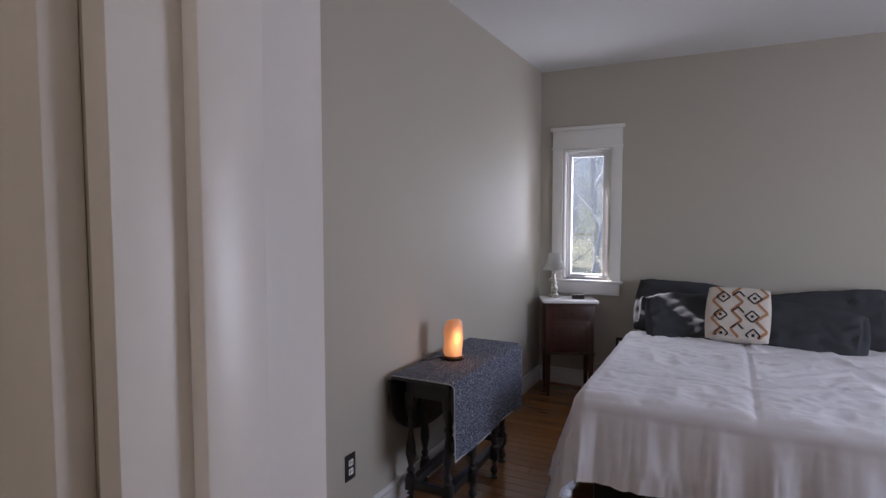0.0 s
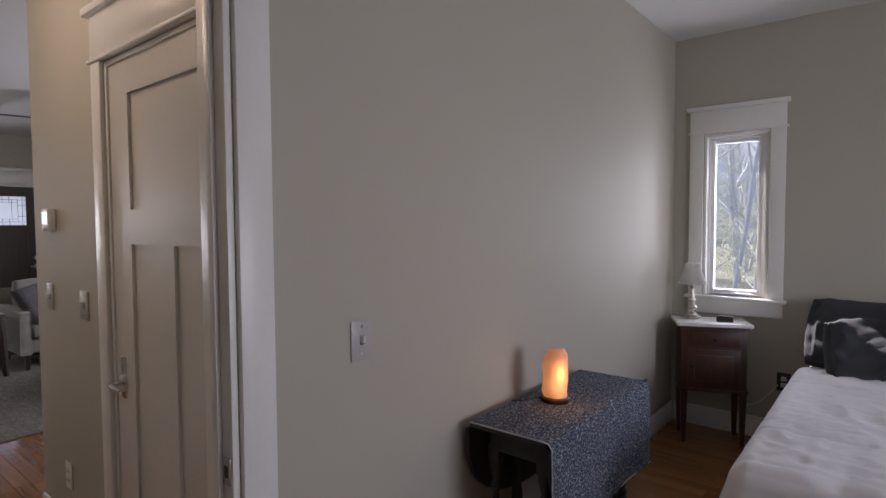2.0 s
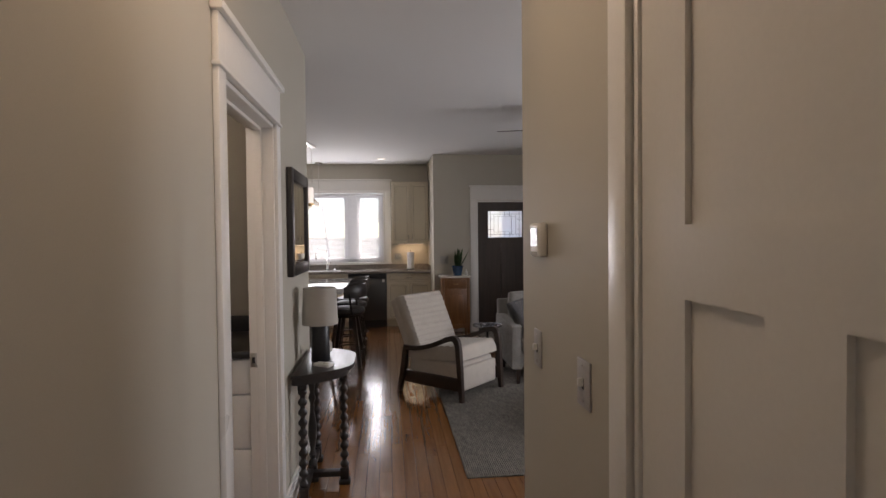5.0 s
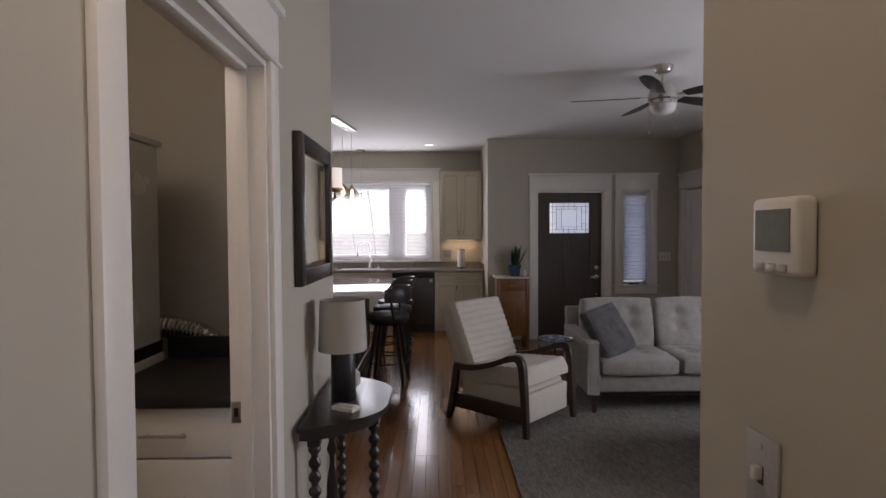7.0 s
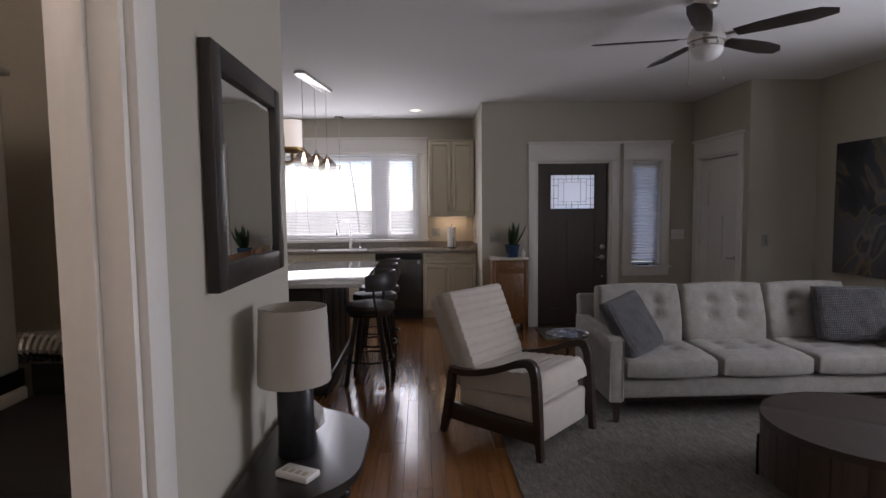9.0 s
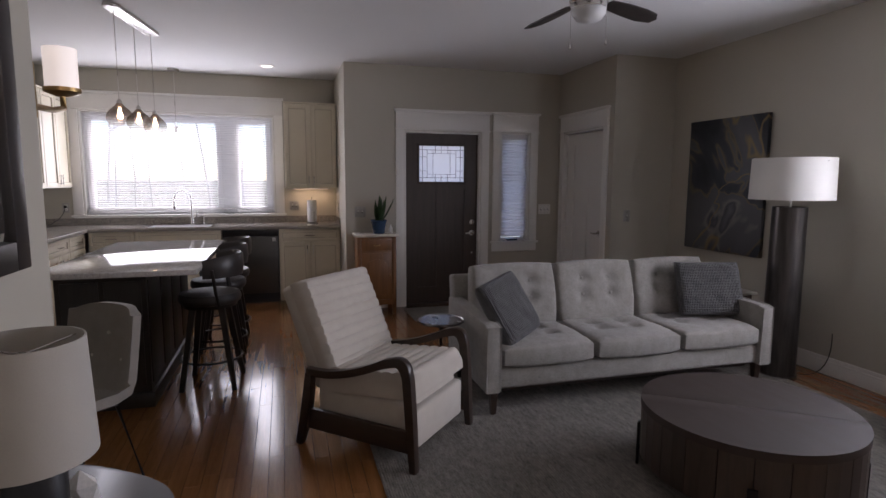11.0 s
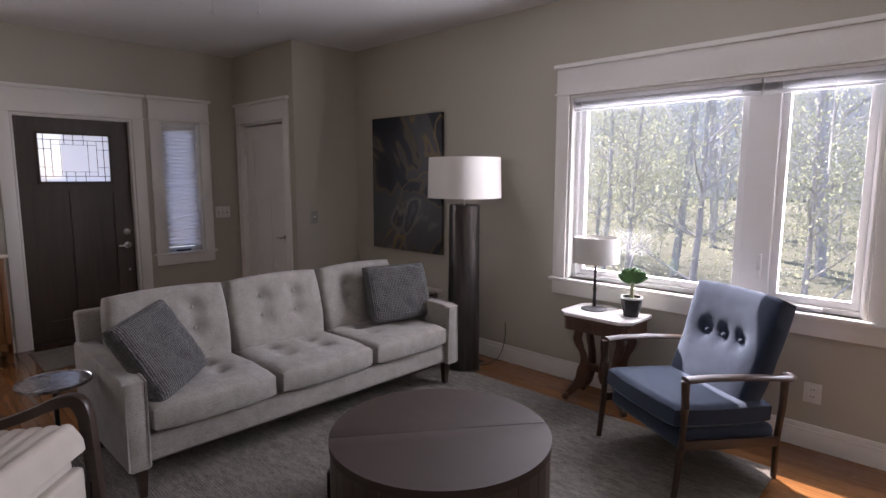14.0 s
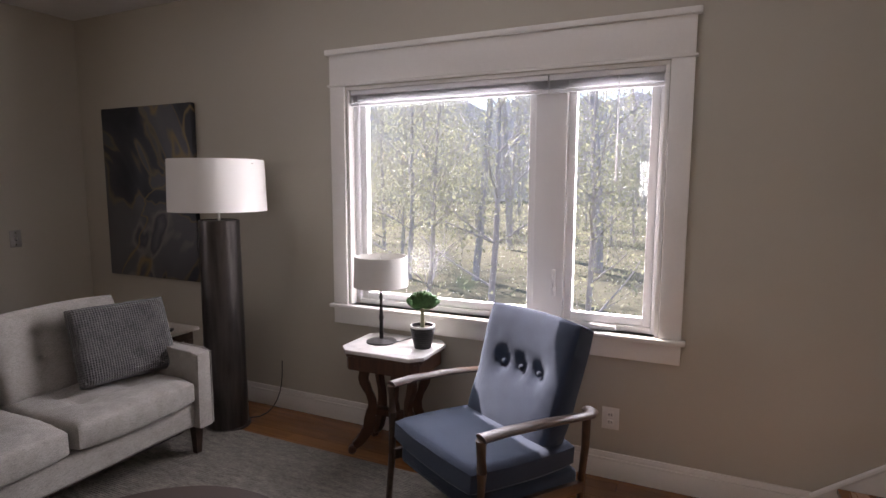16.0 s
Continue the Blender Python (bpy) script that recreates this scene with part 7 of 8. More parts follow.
# ---- bedroom ----
def make_bed():
    th = thing("bed", "double bed with rumpled white comforter on a dark base", "bed", pose(0.03, 6.05, 0))
    part("box_base", B((-0.73, 0.73, -0.90, 1.0, 0.0, 0.26), bevel=0.02), M_BLACK, th, "dark bed base")
    part("mattress", B((-0.76, 0.76, -0.95, 1.03, 0.26, 0.52), bevel=0.05, seg=4), M_WHITECLOTH, th)
    part("headboard", B((-0.76, 0.76, 1.045, 1.085, 0.0, 0.60), bevel=0.01), M_DARKWOOD, th)
    # comforter: one draped sheet, quilted, with folds in its skirt
    bm = bmesh.new()
    W, L0, L1, top = 0.79, -0.98, 0.74, 0.585
    drop_s, drop_f = 0.47, 0.40
    us = [-1 - drop_s / W + i * (2 + 2 * drop_s / W) / 180 for i in range(181)]
    vs = [L0 - drop_f + i * (L1 - L0 + drop_f) / 180 for i in range(181)]
    g = {}
    for i, u in enumerate(us):
        for j, v in enumerate(vs):
            x, y = u * W, v
            ox, oy = max(abs(x) - W + 0.04, 0.0), max(L0 + 0.04 - y, 0.0)
            r = math.hypot(ox, oy)
            s = 1 if x > 0 else -1
            bulge = 0.05
            if r <= 0:
                px, py, pz = x, y, top
            else:
                bend = min(r, 0.12)
                ang = bend / 0.12 * math.pi / 2
                out = 0.076 * math.sin(ang)
                down = 0.076 * (1 - math.cos(ang)) + max(r - 0.12, 0)
                fx, fy = ox / r, oy / r
                flare = 0.24 * max(r - 0.12, 0)
                wave = 0.0
                if r > 0.1:
                    t = x * 1.0 if oy > ox else y
                    wave = (0.016 * math.sin(t * 23 + 1.3 * math.sin(t * 7)) + 0.014 * noise.noise(Vector((t * 9, r * 2, 1))) + 0.014 * (1 - 2 * abs(noise.noise(Vector((t * 24, r * 3, 4)))))) * min((r - 0.1) / 0.25, 1)
                px = s * (min(abs(x), W - 0.04) + fx * (out + flare + wave))
                py = max(y, L0 + 0.04) - fy * (out + flare + wave)
                pz = max(top - down, 0.012 + 0.02 * abs(noise.noise(Vector((x * 8, y * 8, 0)))))
            # puffs between quilting lines, and rumples
            q = 1.0
            for c in (-0.02,):
                q *= 1 - math.exp(-((x - c) / 0.011) ** 2)
            for c in (-0.55, 0.30):
                q *= 1 - math.exp(-((y - c) / 0.011) ** 2)
            lift = 0.012 * q - 0.012
            rum = 0.014 * noise.noise(Vector((x * 5, y * 3.5, 2))) + 0.011 * (1 - 2 * abs(noise.noise(Vector((x * 7 + 2 * y, y * 9, 5))))) + 0.006 * (1 - 2 * abs(noise.noise(Vector((x * 17, y * 21, 9))))) + 0.0025 * noise.noise(Vector((x * 45, y * 41, 3)))
            k = 1.0 if r <= 0.05 else 0.35
            # the turned top near the pillows
            if y > L1 - 0.10:
                lift -= 0.25 * (y - L1 + 0.10)
            g[i, j] = bm.verts.new((px, py, pz + (lift + rum) * k + 0.03))
    for i in range(180):
        for j in range(180):
            bm.faces.new((g[i, j], g[i + 1, j], g[i + 1, j + 1], g[i, j + 1]))
    bmesh.ops.recalc_face_normals(bm, faces=bm.faces)
    part("comforter", bm, M_WHITECLOTH, th, "rumpled white quilted comforter", angle=180)
    part("sheet", B((-0.775, 0.775, 0.55, 1.03, 0.50, 0.585), bevel=0.03, seg=3), M_WHITECLOTH, th)
    return th


make_bed()


def bed_pillow(m, size, label, seed):
    bm = bmesh.new()
    cushion(bm, size[0], size[1], 0.18, None, 0.84, 30, wrinkle=0.022, seed=seed)
    for v in bm.verts:
        w = v.co.y / (size[1] / 2)
        v.co.z += 0.02 * noise.noise(Vector((v.co.x * 6, v.co.y * 5, seed)))
        if abs(w) > 0.86:
            v.co.z *= 0.55
    solo("bed_pillow", bm, M_GREYCLOTH, label, "pillow", m, "grey bed pillows")


up = lambda x, y, z, lean, rz=0: Matrix.Translation((x, y, z)) @ pose(0, 0, 0, 0, 0, rz) @ Matrix(((0, 1, 0, 0), (math.sin(radians(lean)), 0, -math.cos(radians(lean)), 0), (math.cos(radians(lean)), 0, math.sin(radians(lean)), 0), (0, 0, 0, 1)))
roll = lambda d: pose(0, 0, 0, 0, 0, d)
bed_pillow(up(-0.42, 6.99, 0.765, 26) @ roll(3), (0.44, 0.70), "slate grey pillow leaning at the head of the bed", 2)
bed_pillow(up(0.50, 6.99, 0.745, 26, -3) @ roll(-8), (0.44, 0.82), "slate grey pillow slumped at the head of the bed", 5)
bed_pillow(up(-0.36, 6.77, 0.725, 42, 5) @ roll(-4), (0.42, 0.60), "slate grey pillow stacked before another pillow", 7)
bed_pillow(up(0.36, 6.74, 0.705, 50, -6) @ roll(5), (0.42, 0.70), "crumpled slate grey pillow in front", 9)


def make_pattern_pillow():
    th = thing("patterned_pillow", "cream throw pillow with black and tan diamonds", "pillow", up(-0.045, 6.63, 0.81, 33, -4))
    cream = mat("cream_canvas", (0.66, 0.60, 0.52), 0.9, var=0.03, fine=300, bump=0.2, dist=0.001)
    bm = bmesh.new()
    cushion(bm, 0.40, 0.40, 0.13, None, 0.86, 22, wrinkle=0.003, seed=1)
    part("cover", bm, cream, th)
    surf = lambda u, v: 0.065 * (0.14 + 0.86 * max((1 - abs(u / 0.2) ** 5) * (1 - abs(v / 0.2) ** 5), 0) ** 0.42) + 0.0035
    black = mat("black_print", (0.012, 0.012, 0.014), 0.9)
    tan = mat("tan_print", (0.42, 0.21, 0.10), 0.9)

    def stroke(bm, pts, w):
        """A printed band that follows the cover."""
        for (u0, v0), (u1, v1) in zip(pts, pts[1:]):
            d = Vector((u1 - u0, v1 - v0))
            s = Vector((-d.y, d.x)).normalized() * w / 2
            n = 8
            prev = None
            for i in range(n + 1):
                p = Vector((u0, v0)) + d * (i / n)
                if max(abs(p.x), abs(p.y)) > 0.185:
                    prev = None
                    continue
                cur = [bm.verts.new((q.x, q.y, surf(q.x, q.y))) for q in (p - s, p + s)]
                if prev:
                    bm.faces.new((prev[0], prev[1], cur[1], cur[0]))
                prev = cur
    # zigzag columns in tan, black diamonds with a dot between
    for c in (-0.135, 0.135, 0.0):
        sgn = 1 if c else -1
        bm = bmesh.new()
        stroke(bm, [(-0.20 + 0.0667 * k, c + sgn * (0.045 if k % 2 else -0.02) + (0.0 if c else 0.01)) for k in range(7)], 0.017)
        part("zigzag", bm, tan, th, smooth=False)
    r = 0.042
    for u, v in ((0.10, -0.09), (-0.035, -0.10), (-0.165, -0.09), (0.10, 0.10), (-0.035, 0.09), (-0.165, 0.10)):
        bm = bmesh.new()
        stroke(bm, [(u + r, v), (u, v + r), (u - r, v), (u, v - r), (u + r, v)], 0.010)
        stroke(bm, [(u - 0.009, v), (u + 0.009, v)], 0.018)
        part("diamond", bm, black, th, smooth=False)
    for u in (0.15, 0.03, -0.09):
        bm = bmesh.new()
        stroke(bm, [(u - 0.04, -0.035), (u, 0.005), (u - 0.04, 0.04)], 0.011)
        part("chevron", bm, black, th, smooth=False)


make_pattern_pillow()


def spindle(bm, x, y, z0, z1, r, kind="baluster", n=12):
    """A turned leg between z0 and z1."""
    h = z1 - z0
    if kind == "bobbin":
        prof = [(r * 1.1, 0)]
        k = max(3, round(h / (r * 2.2)))
        for i in range(k):
            a, b = i / k, (i + 1) / k
            prof += [(r * 0.55, h * (a + 0.12 / k)), (r * 0.95, h * (a + 0.35 / k)), (r, h * (a + 0.5 / k)), (r * 0.95, h * (a + 0.65 / k)), (r * 0.55, h * (b - 0.12 / k))]
        prof += [(r * 1.1, h)]
    else:
        prof = [(r, 0), (r, 0.06 * h), (r * 0.55, 0.09 * h), (r * 0.9, 0.13 * h), (r * 0.5, 0.18 * h), (r * 1.05, 0.34 * h), (r * 0.95, 0.46 * h), (r * 0.5, 0.6 * h), (r * 0.45, 0.68 * h), (r * 0.9, 0.74 * h), (r * 0.5, 0.8 * h), (r * 0.8, 0.88 * h), (r, 0.92 * h), (r, h)]
    lathe(bm, [(a, z0 + b) for a, b in prof], n, pose(x, y, 0))


def make_gateleg():
    th = thing("gateleg_table", "black gateleg table with dropped leaves against the wall", "table", pose(-1.411, 5.074, 0) @ Matrix.Diagonal((1, 0.89, 0.985, 1)))
    blackw = wood("black_painted_wood", (0.03, 0.026, 0.025), (0.014, 0.012, 0.012), 0.42, axis=1)
    part("top", B((-0.16, 0.16, -0.52, 0.52, 0.70, 0.718), bevel=0.006), blackw, th)
    for s in (-1, 1):
        bm = bmesh.new()
        out = [(-0.52, 0.70), (0.52, 0.70)] + [(0.52 * math.cos(a), 0.70 - 0.36 * math.sin(a) ** 0.7) for a in [math.pi * i / 16 for i in range(1, 16)]]
        prism(bm, out, -0.008, 0.008, pose(s * 0.172, 0, -0.004, 90, 0, 90), bevel=0.003)
        part("drop_leaf", bm, blackw, th, "rounded drop leaf hanging down")
    part("apron", B((-0.12, 0.12, -0.43, 0.43, 0.60, 0.70), bevel=0.003), blackw, th)
    for x in (-0.105, 0.105):
        for y in (-0.41, 0.41):
            bm = bmesh.new()
            spindle(bm, x, y, 0.0, 0.12, 0.024)
            spindle(bm, x, y, 0.16, 0.56, 0.026)
            box(bm, x - 0.024, x + 0.024, y - 0.024, y + 0.024, 0.11, 0.17, 0.003)
            box(bm, x - 0.024, x + 0.024, y - 0.024, y + 0.024, 0.555, 0.62, 0.003)
            part("turned_leg", bm, blackw, th, "turned black leg")
        for y in (-0.17, 0.17):
            bm = bmesh.new()
            spindle(bm, x * 1.35, y, 0.0, 0.12, 0.022)
            spindle(bm, x * 1.35, y, 0.16, 0.56, 0.024)
            box(bm, x * 1.35 - 0.022, x * 1.35 + 0.022, y - 0.022, y + 0.022, 0.11, 0.17, 0.003)
            part("gate_leg", bm, blackw, th, "turned gate leg")
        part("side_stretcher", B((x - 0.02, x + 0.02, -0.39, 0.39, 0.12, 0.16), bevel=0.004), blackw, th)
    for y in (-0.41, 0.41):
        part("end_stretcher", B((-0.085, 0.085, y - 0.018, y + 0.018, 0.12, 0.16), bevel=0.004), blackw, th)

    # runner over the top and the outer leaf
    cloth = bpy.data.materials.new("blue_floral_print")
    cloth.use_nodes = True
    N, L = cloth.node_tree.nodes, cloth.node_tree.links
    bs = N["Principled BSDF"]
    bs.inputs["Roughness"].default_value = 0.95
    tc = N.new("ShaderNodeTexCoord")
    vo = N.new("ShaderNodeTexVoronoi")
    vo.inputs["Scale"].default_value = 75
    vo.feature = "DISTANCE_TO_EDGE"
    L.new(tc.outputs["Object"], vo.inputs["Vector"])
    wv = N.new("ShaderNodeTexNoise")
    wv.inputs["Scale"].default_value = 110
    wv.inputs["Detail"].default_value = 3
    L.new(tc.outputs["Object"], wv.inputs["Vector"])
    md = N.new("ShaderNodeMath")
    md.operation = "MULTIPLY_ADD"
    md.inputs[1].default_value = 2.2
    L.new(vo.outputs["Distance"], md.inputs[0])
    L.new(wv.outputs["Fac"], md.inputs[2])
    r = N.new("ShaderNodeValToRGB")
    e = r.color_ramp.elements
    e[0].position, e[0].color = 0.50, (0.36, 0.37, 0.40, 1)
    e[1].position, e[1].color = 0.76, (0.03, 0.04, 0.07, 1)
    q = e.new(0.62)
    q.color = (0.10, 0.12, 0.17, 1)
    L.new(md.outputs[0], r.inputs[0])
    L.new(r.outputs[0], bs.inputs["Base Color"])
    bm = bmesh.new()
    prof = [(-0.155, 0.7215), (0.0, 0.7215), (0.15, 0.7215), (0.171, 0.7195), (0.1855, 0.702), (0.1875, 0.60), (0.189, 0.48), (0.192, 0.35)]
    n = 40
    sheets = []
    for lift in (0.0, 0.0035):
        rows = []
        for i, (x, z) in enumerate(prof):
            side = min(max((i - 2) / 2, 0), 1)
            row = []
            for j in range(n + 1):
                y = -0.525 + 1.05 * j / n
                w = 0.004 * math.sin(y * 17 + i) * max(i - 4, 0) / 3
                drop = 0.006 * math.sin(y * 9) if i == len(prof) - 1 else 0
                row.append(bm.verts.new((x + w + lift * side, y, z + drop + lift * (1 - side))))
            rows.append(row)
        sheets.append(rows)
        for p, q in zip(rows, rows[1:]):
            for j in range(n):
                f = (p[j], p[j + 1], q[j + 1], q[j])
                bm.faces.new(f if lift == 0 else f[::-1])
    lo, hi = sheets
    for a, b in ((lo[0], hi[0]), (lo[-1], hi[-1]), ([r[0] for r in lo], [r[0] for r in hi]), ([r[-1] for r in lo], [r[-1] for r in hi])):
        for j in range(len(a) - 1):
            bm.faces.new((a[j], a[j + 1], b[j + 1], b[j]))
    cl = thing("table_runner", "blue-grey printed cloth over the gateleg table", "tablecloth", pose(-1.411, 5.074, 0) @ Matrix.Diagonal((1, 0.89, 0.985, 1)))
    part("cloth", bm, cloth, cl)
    bm = bmesh.new()
    tube(bm, [(0.193, -0.525 + 1.05 * j / 20, 0.350 + 0.006 * math.sin((-0.525 + 1.05 * j / 20) * 9)) for j in range(21)], 0.0035, 6)
    tube(bm, [(x + 0.001, -0.524, z + 0.001) for x, z in prof], 0.003, 6)
    part("hem", bm, mat("pale_hem", (0.5, 0.5, 0.5), 0.9), cl, "pale stitched hem")


make_gateleg()

SL = thing("salt_lamp", "glowing orange salt crystal lamp on a wood foot", "table lamp", pose(-1.43, 5.02, 0.7155))
bm = bmesh.new()
lathe(bm, [(0.055, 0), (0.058, 0.004), (0.058, 0.016), (0.052, 0.02), (0, 0.02)], 24)
part("foot", bm, M_MAHOG, SL, "round dark wood foot")
salt = bpy.data.materials.new("lit_salt")
salt.use_nodes = True
_N, _L = salt.node_tree.nodes, salt.node_tree.links
_b = _N["Principled BSDF"]
_b.inputs["Base Color"].default_value = (0.8, 0.42, 0.22, 1)
_b.inputs["Roughness"].default_value = 0.5
_tc = _N.new("ShaderNodeTexCoord")
_d = _N.new("ShaderNodeVectorMath")
_d.operation = "DISTANCE"
_d.inputs[1].default_value = (0.04, -0.045, 0.075)
_L.new(_tc.outputs["Object"], _d.inputs[0])
_r = _N.new("ShaderNodeValToRGB")
_e = _r.color_ramp.elements
_e[0].position, _e[0].color = 0.0, (1.0, 0.62, 0.22, 1)
_e[1].position, _e[1].color = 0.13, (0.30, 0.10, 0.035, 1)
_q = _e.new(0.03)
_q.color = (1.0, 0.42, 0.12, 1)
_q = _e.new(0.06)
_q.color = (0.55, 0.20, 0.065, 1)
_L.new(_d.outputs["Value"], _r.inputs[0])
_L.new(_r.outputs[0], _b.inputs["Emission Color"])
_b.inputs["Emission Strength"].default_value = 0.24
bm = bmesh.new()
vs_ = lathe(bm, [(0.048, 0.02), (0.052, 0.04), (0.05, 0.10), (0.05, 0.15), (0.047, 0.19), (0.034, 0.212), (0, 0.218)], 22)
for v in bm.verts:
    nn = noise.noise(v.co * 16) * 0.010 + noise.noise(v.co * 45) * 0.003
    v.co.x *= 1 + nn / 0.05
    v.co.y *= 1 + nn / 0.05
    v.co.z += 0.15 * v.co.x * (v.co.z > 0.16)
part("crystal", bm, salt, SL, "glowing salt crystal")
bm = bmesh.new()
tube(bm, bez((-0.05, 0.0, 0.006), (-0.09, -0.05, 0.005), (-0.09, -0.1, 0.004), (-0.135, -0.12, 0.004), 10), 0.003, 6)
part("cord", bm, M_BLACK, SL, "black cord")
lamp("salt_lamp_light", "POINT", pose(-1.365, 4.975, 0.84), 0.10, (1.0, 0.5, 0.2), radius=0.03)


def make_nightstand():
    th = thing("nightstand", "mahogany nightstand with a white marble top", "nightstand", pose(-1.295, 6.935, 0.0188, 0, 0, 24) @ Matrix.Diagonal((1, 0.78, 0.94, 1)))
    part("marble_top", B((-0.225, 0.225, -0.185, 0.185, 0.805, 0.828), bevel=0.005), mat("nightstand_marble", (0.78, 0.77, 0.76), 0.2, var=0.06, scale=8, bump=0), th, "white marble top")
    part("body", B((-0.195, 0.195, -0.155, 0.155, 0.36, 0.805), bevel=0.004), M_MAHOG, th)
    part("moulding", B((-0.207, 0.207, -0.167, 0.167, 0.785, 0.805), bevel=0.005), M_MAHOG, th)
    part("moulding", B((-0.205, 0.205, -0.165, 0.165, 0.352, 0.372), bevel=0.005), M_MAHOG, th)
    part("drawer", B((-0.155, 0.155, -0.164, -0.155, 0.665, 0.765), bevel=0.003), M_MAHOG, th)
    part("door", B((-0.155, 0.155, -0.164, -0.155, 0.39, 0.645), bevel=0.003), M_MAHOG, th)
    part("door_panel", B((-0.115, 0.115, -0.169, -0.163, 0.43, 0.605), bevel=0.004), M_MAHOG, th)
    for x, z in ((0.0, 0.715), (-0.135, 0.53)):
        bm = bmesh.new()
        lathe(bm, [(0.006, 0), (0.006, 0.008), (0.012, 0.014), (0.011, 0.02), (0, 0.023)], 12, pose(x, -0.163, z, 90, 0, 0))
        part("knob", bm, M_BLACKMETAL, th, "small dark knob")
    for x in (-0.175, 0.175):
        for y in (-0.135, 0.135):
            bm = bmesh.new()
            tapered(bm, x, y, -0.02, 0.36, 0.018, 0.03)
            part("leg", bm, M_MAHOG, th, smooth=False)


make_nightstand()

BL = thing("bedside_lamp", "silver candlestick lamp with a white pleated shade", "table lamp", pose(-1.42, 6.96, 0.797))
silver = mat("tarnished_silver", (0.62, 0.6, 0.55), 0.28, 0.9, var=0.12, scale=20, bump=0.05)
bm = bmesh.new()
box(bm, -0.05, 0.05, -0.05, 0.05, 0.0, 0.012, 0.004)
box(bm, -0.04, 0.04, -0.04, 0.04, 0.012, 0.026, 0.004)
part("base", bm, silver, BL, "stepped square base")
bm = bmesh.new()
lathe(bm, [(0.034, 0.026), (0.022, 0.04), (0.03, 0.055), (0.034, 0.075), (0.02, 0.095), (0.016, 0.11), (0.024, 0.122), (0.014, 0.14), (0.011, 0.20), (0.02, 0.21), (0.012, 0.222), (0.012, 0.25)], 18)
part("stem", bm, silver, BL)
bm = bmesh.new()
n = 48
prof = [(0.095, 0.235), (0.075, 0.27), (0.058, 0.32), (0.048, 0.375)]
rings = [[bm.verts.new((r * (1 + 0.02 * (i % 2)) * math.cos(2 * math.pi * i / n), r * (1 + 0.02 * (i % 2)) * math.sin(2 * math.pi * i / n), z)) for i in range(n)] for r, z in prof]
for a, b in zip(rings, rings[1:]):
    for i in range(n):
        bm.faces.new((a[i], a[(i + 1) % n], b[(i + 1) % n], b[i]))
bmesh.ops.solidify(bm, geom=bm.faces[:], thickness=0.002)
part("shade", bm, M_SHADE, BL, "white pleated bell shade")
CK = thing("alarm_clock", "small dark wood clock on the nightstand", "clock", pose(-1.21, 6.94, 0.797, 0, 0, 12))
part("case", B((-0.05, 0.05, -0.025, 0.025, 0, 0.038), bevel=0.006, seg=3), M_MAHOG, CK)
part("display", B((-0.042, 0.042, -0.0262, -0.0245, 0.008, 0.031)), M_BLACK, CK, smooth=False)
wall_plate("y", Y_BED, -1, -0.90, 0.40, "outlet", "dark outlet plate beside the bed", 0.08, 0.12, M_PLATEBLK)
NC = thing("power_cord", "white lamp cord trailing to the outlet", "cord", pose(0, 0, 0))
bm = bmesh.new()
tube(bm, bez((-1.30, 7.148, 0.6), (-1.2, 7.14, 0.15), (-1.1, 7.135, 0.12), (-0.93, 7.15, 0.38), 14), 0.003, 6)
part("cord", bm, M_WHITEPL, NC)


# ---- hall and laundry ----
MR = thing("wall_mirror", "square wall mirror in a wide dark wood frame", "mirror", pose(-5.045, Y_HL, 1.574))
mg = bpy.data.materials.new("mirror_glass")
mg.use_nodes = True
mb = mg.node_tree.nodes["Principled BSDF"]
mb.inputs["Base Color"].default_value = (0.88, 0.89, 0.88, 1)
mb.inputs["Metallic"].default_value = 1.0
mb.inputs["Roughness"].default_value = 0.015
a, b, w = 0.315, 0.304, 0.064
M_MFRAME = wood("mirror_frame_wood", (0.03, 0.024, 0.022), (0.014, 0.011, 0.010), 0.35, axis=0)
part("frame_side", B((-a, -a + w, 0.003, 0.034, -b, b), bevel=0.003), M_MFRAME, MR)
part("frame_side", B((a - w, a, 0.003, 0.034, -b, b), bevel=0.003), M_MFRAME, MR)
part("frame_rail", B((-a + w, a - w, 0.003, 0.034, -b, -b + w), bevel=0.003), M_MFRAME, MR)
part("frame_rail", B((-a + w, a - w, 0.003, 0.034, b - w, b), bevel=0.003), M_MFRAME, MR)
bm = bmesh.new()
o, i_ = (a - w + 0.004, b - w + 0.004), (a - w - 0.022, b - w - 0.022)
ov = [bm.verts.new((sx * o[0], 0.020, sz * o[1])) for sx, sz in ((-1, -1), (1, -1), (1, 1), (-1, 1))]
iv = [bm.verts.new((sx * i_[0], 0.0225, sz * i_[1])) for sx, sz in ((-1, -1), (1, -1), (1, 1), (-1, 1))]
bv = [bm.verts.new((sx * o[0], 0.006, sz * o[1])) for sx, sz in ((-1, -1), (1, -1), (1, 1), (-1, 1))]
bm.faces.new(iv)
bm.faces.new(bv[::-1])
for k in range(4):
    bm.faces.new((ov[k], ov[(k + 1) % 4], iv[(k + 1) % 4], iv[k]))
    bm.faces.new((bv[k], bv[(k + 1) % 4], ov[(k + 1) % 4], ov[k]))
part("mirror_glass", bm, mg, MR, "bevelled mirror glass", smooth=False)


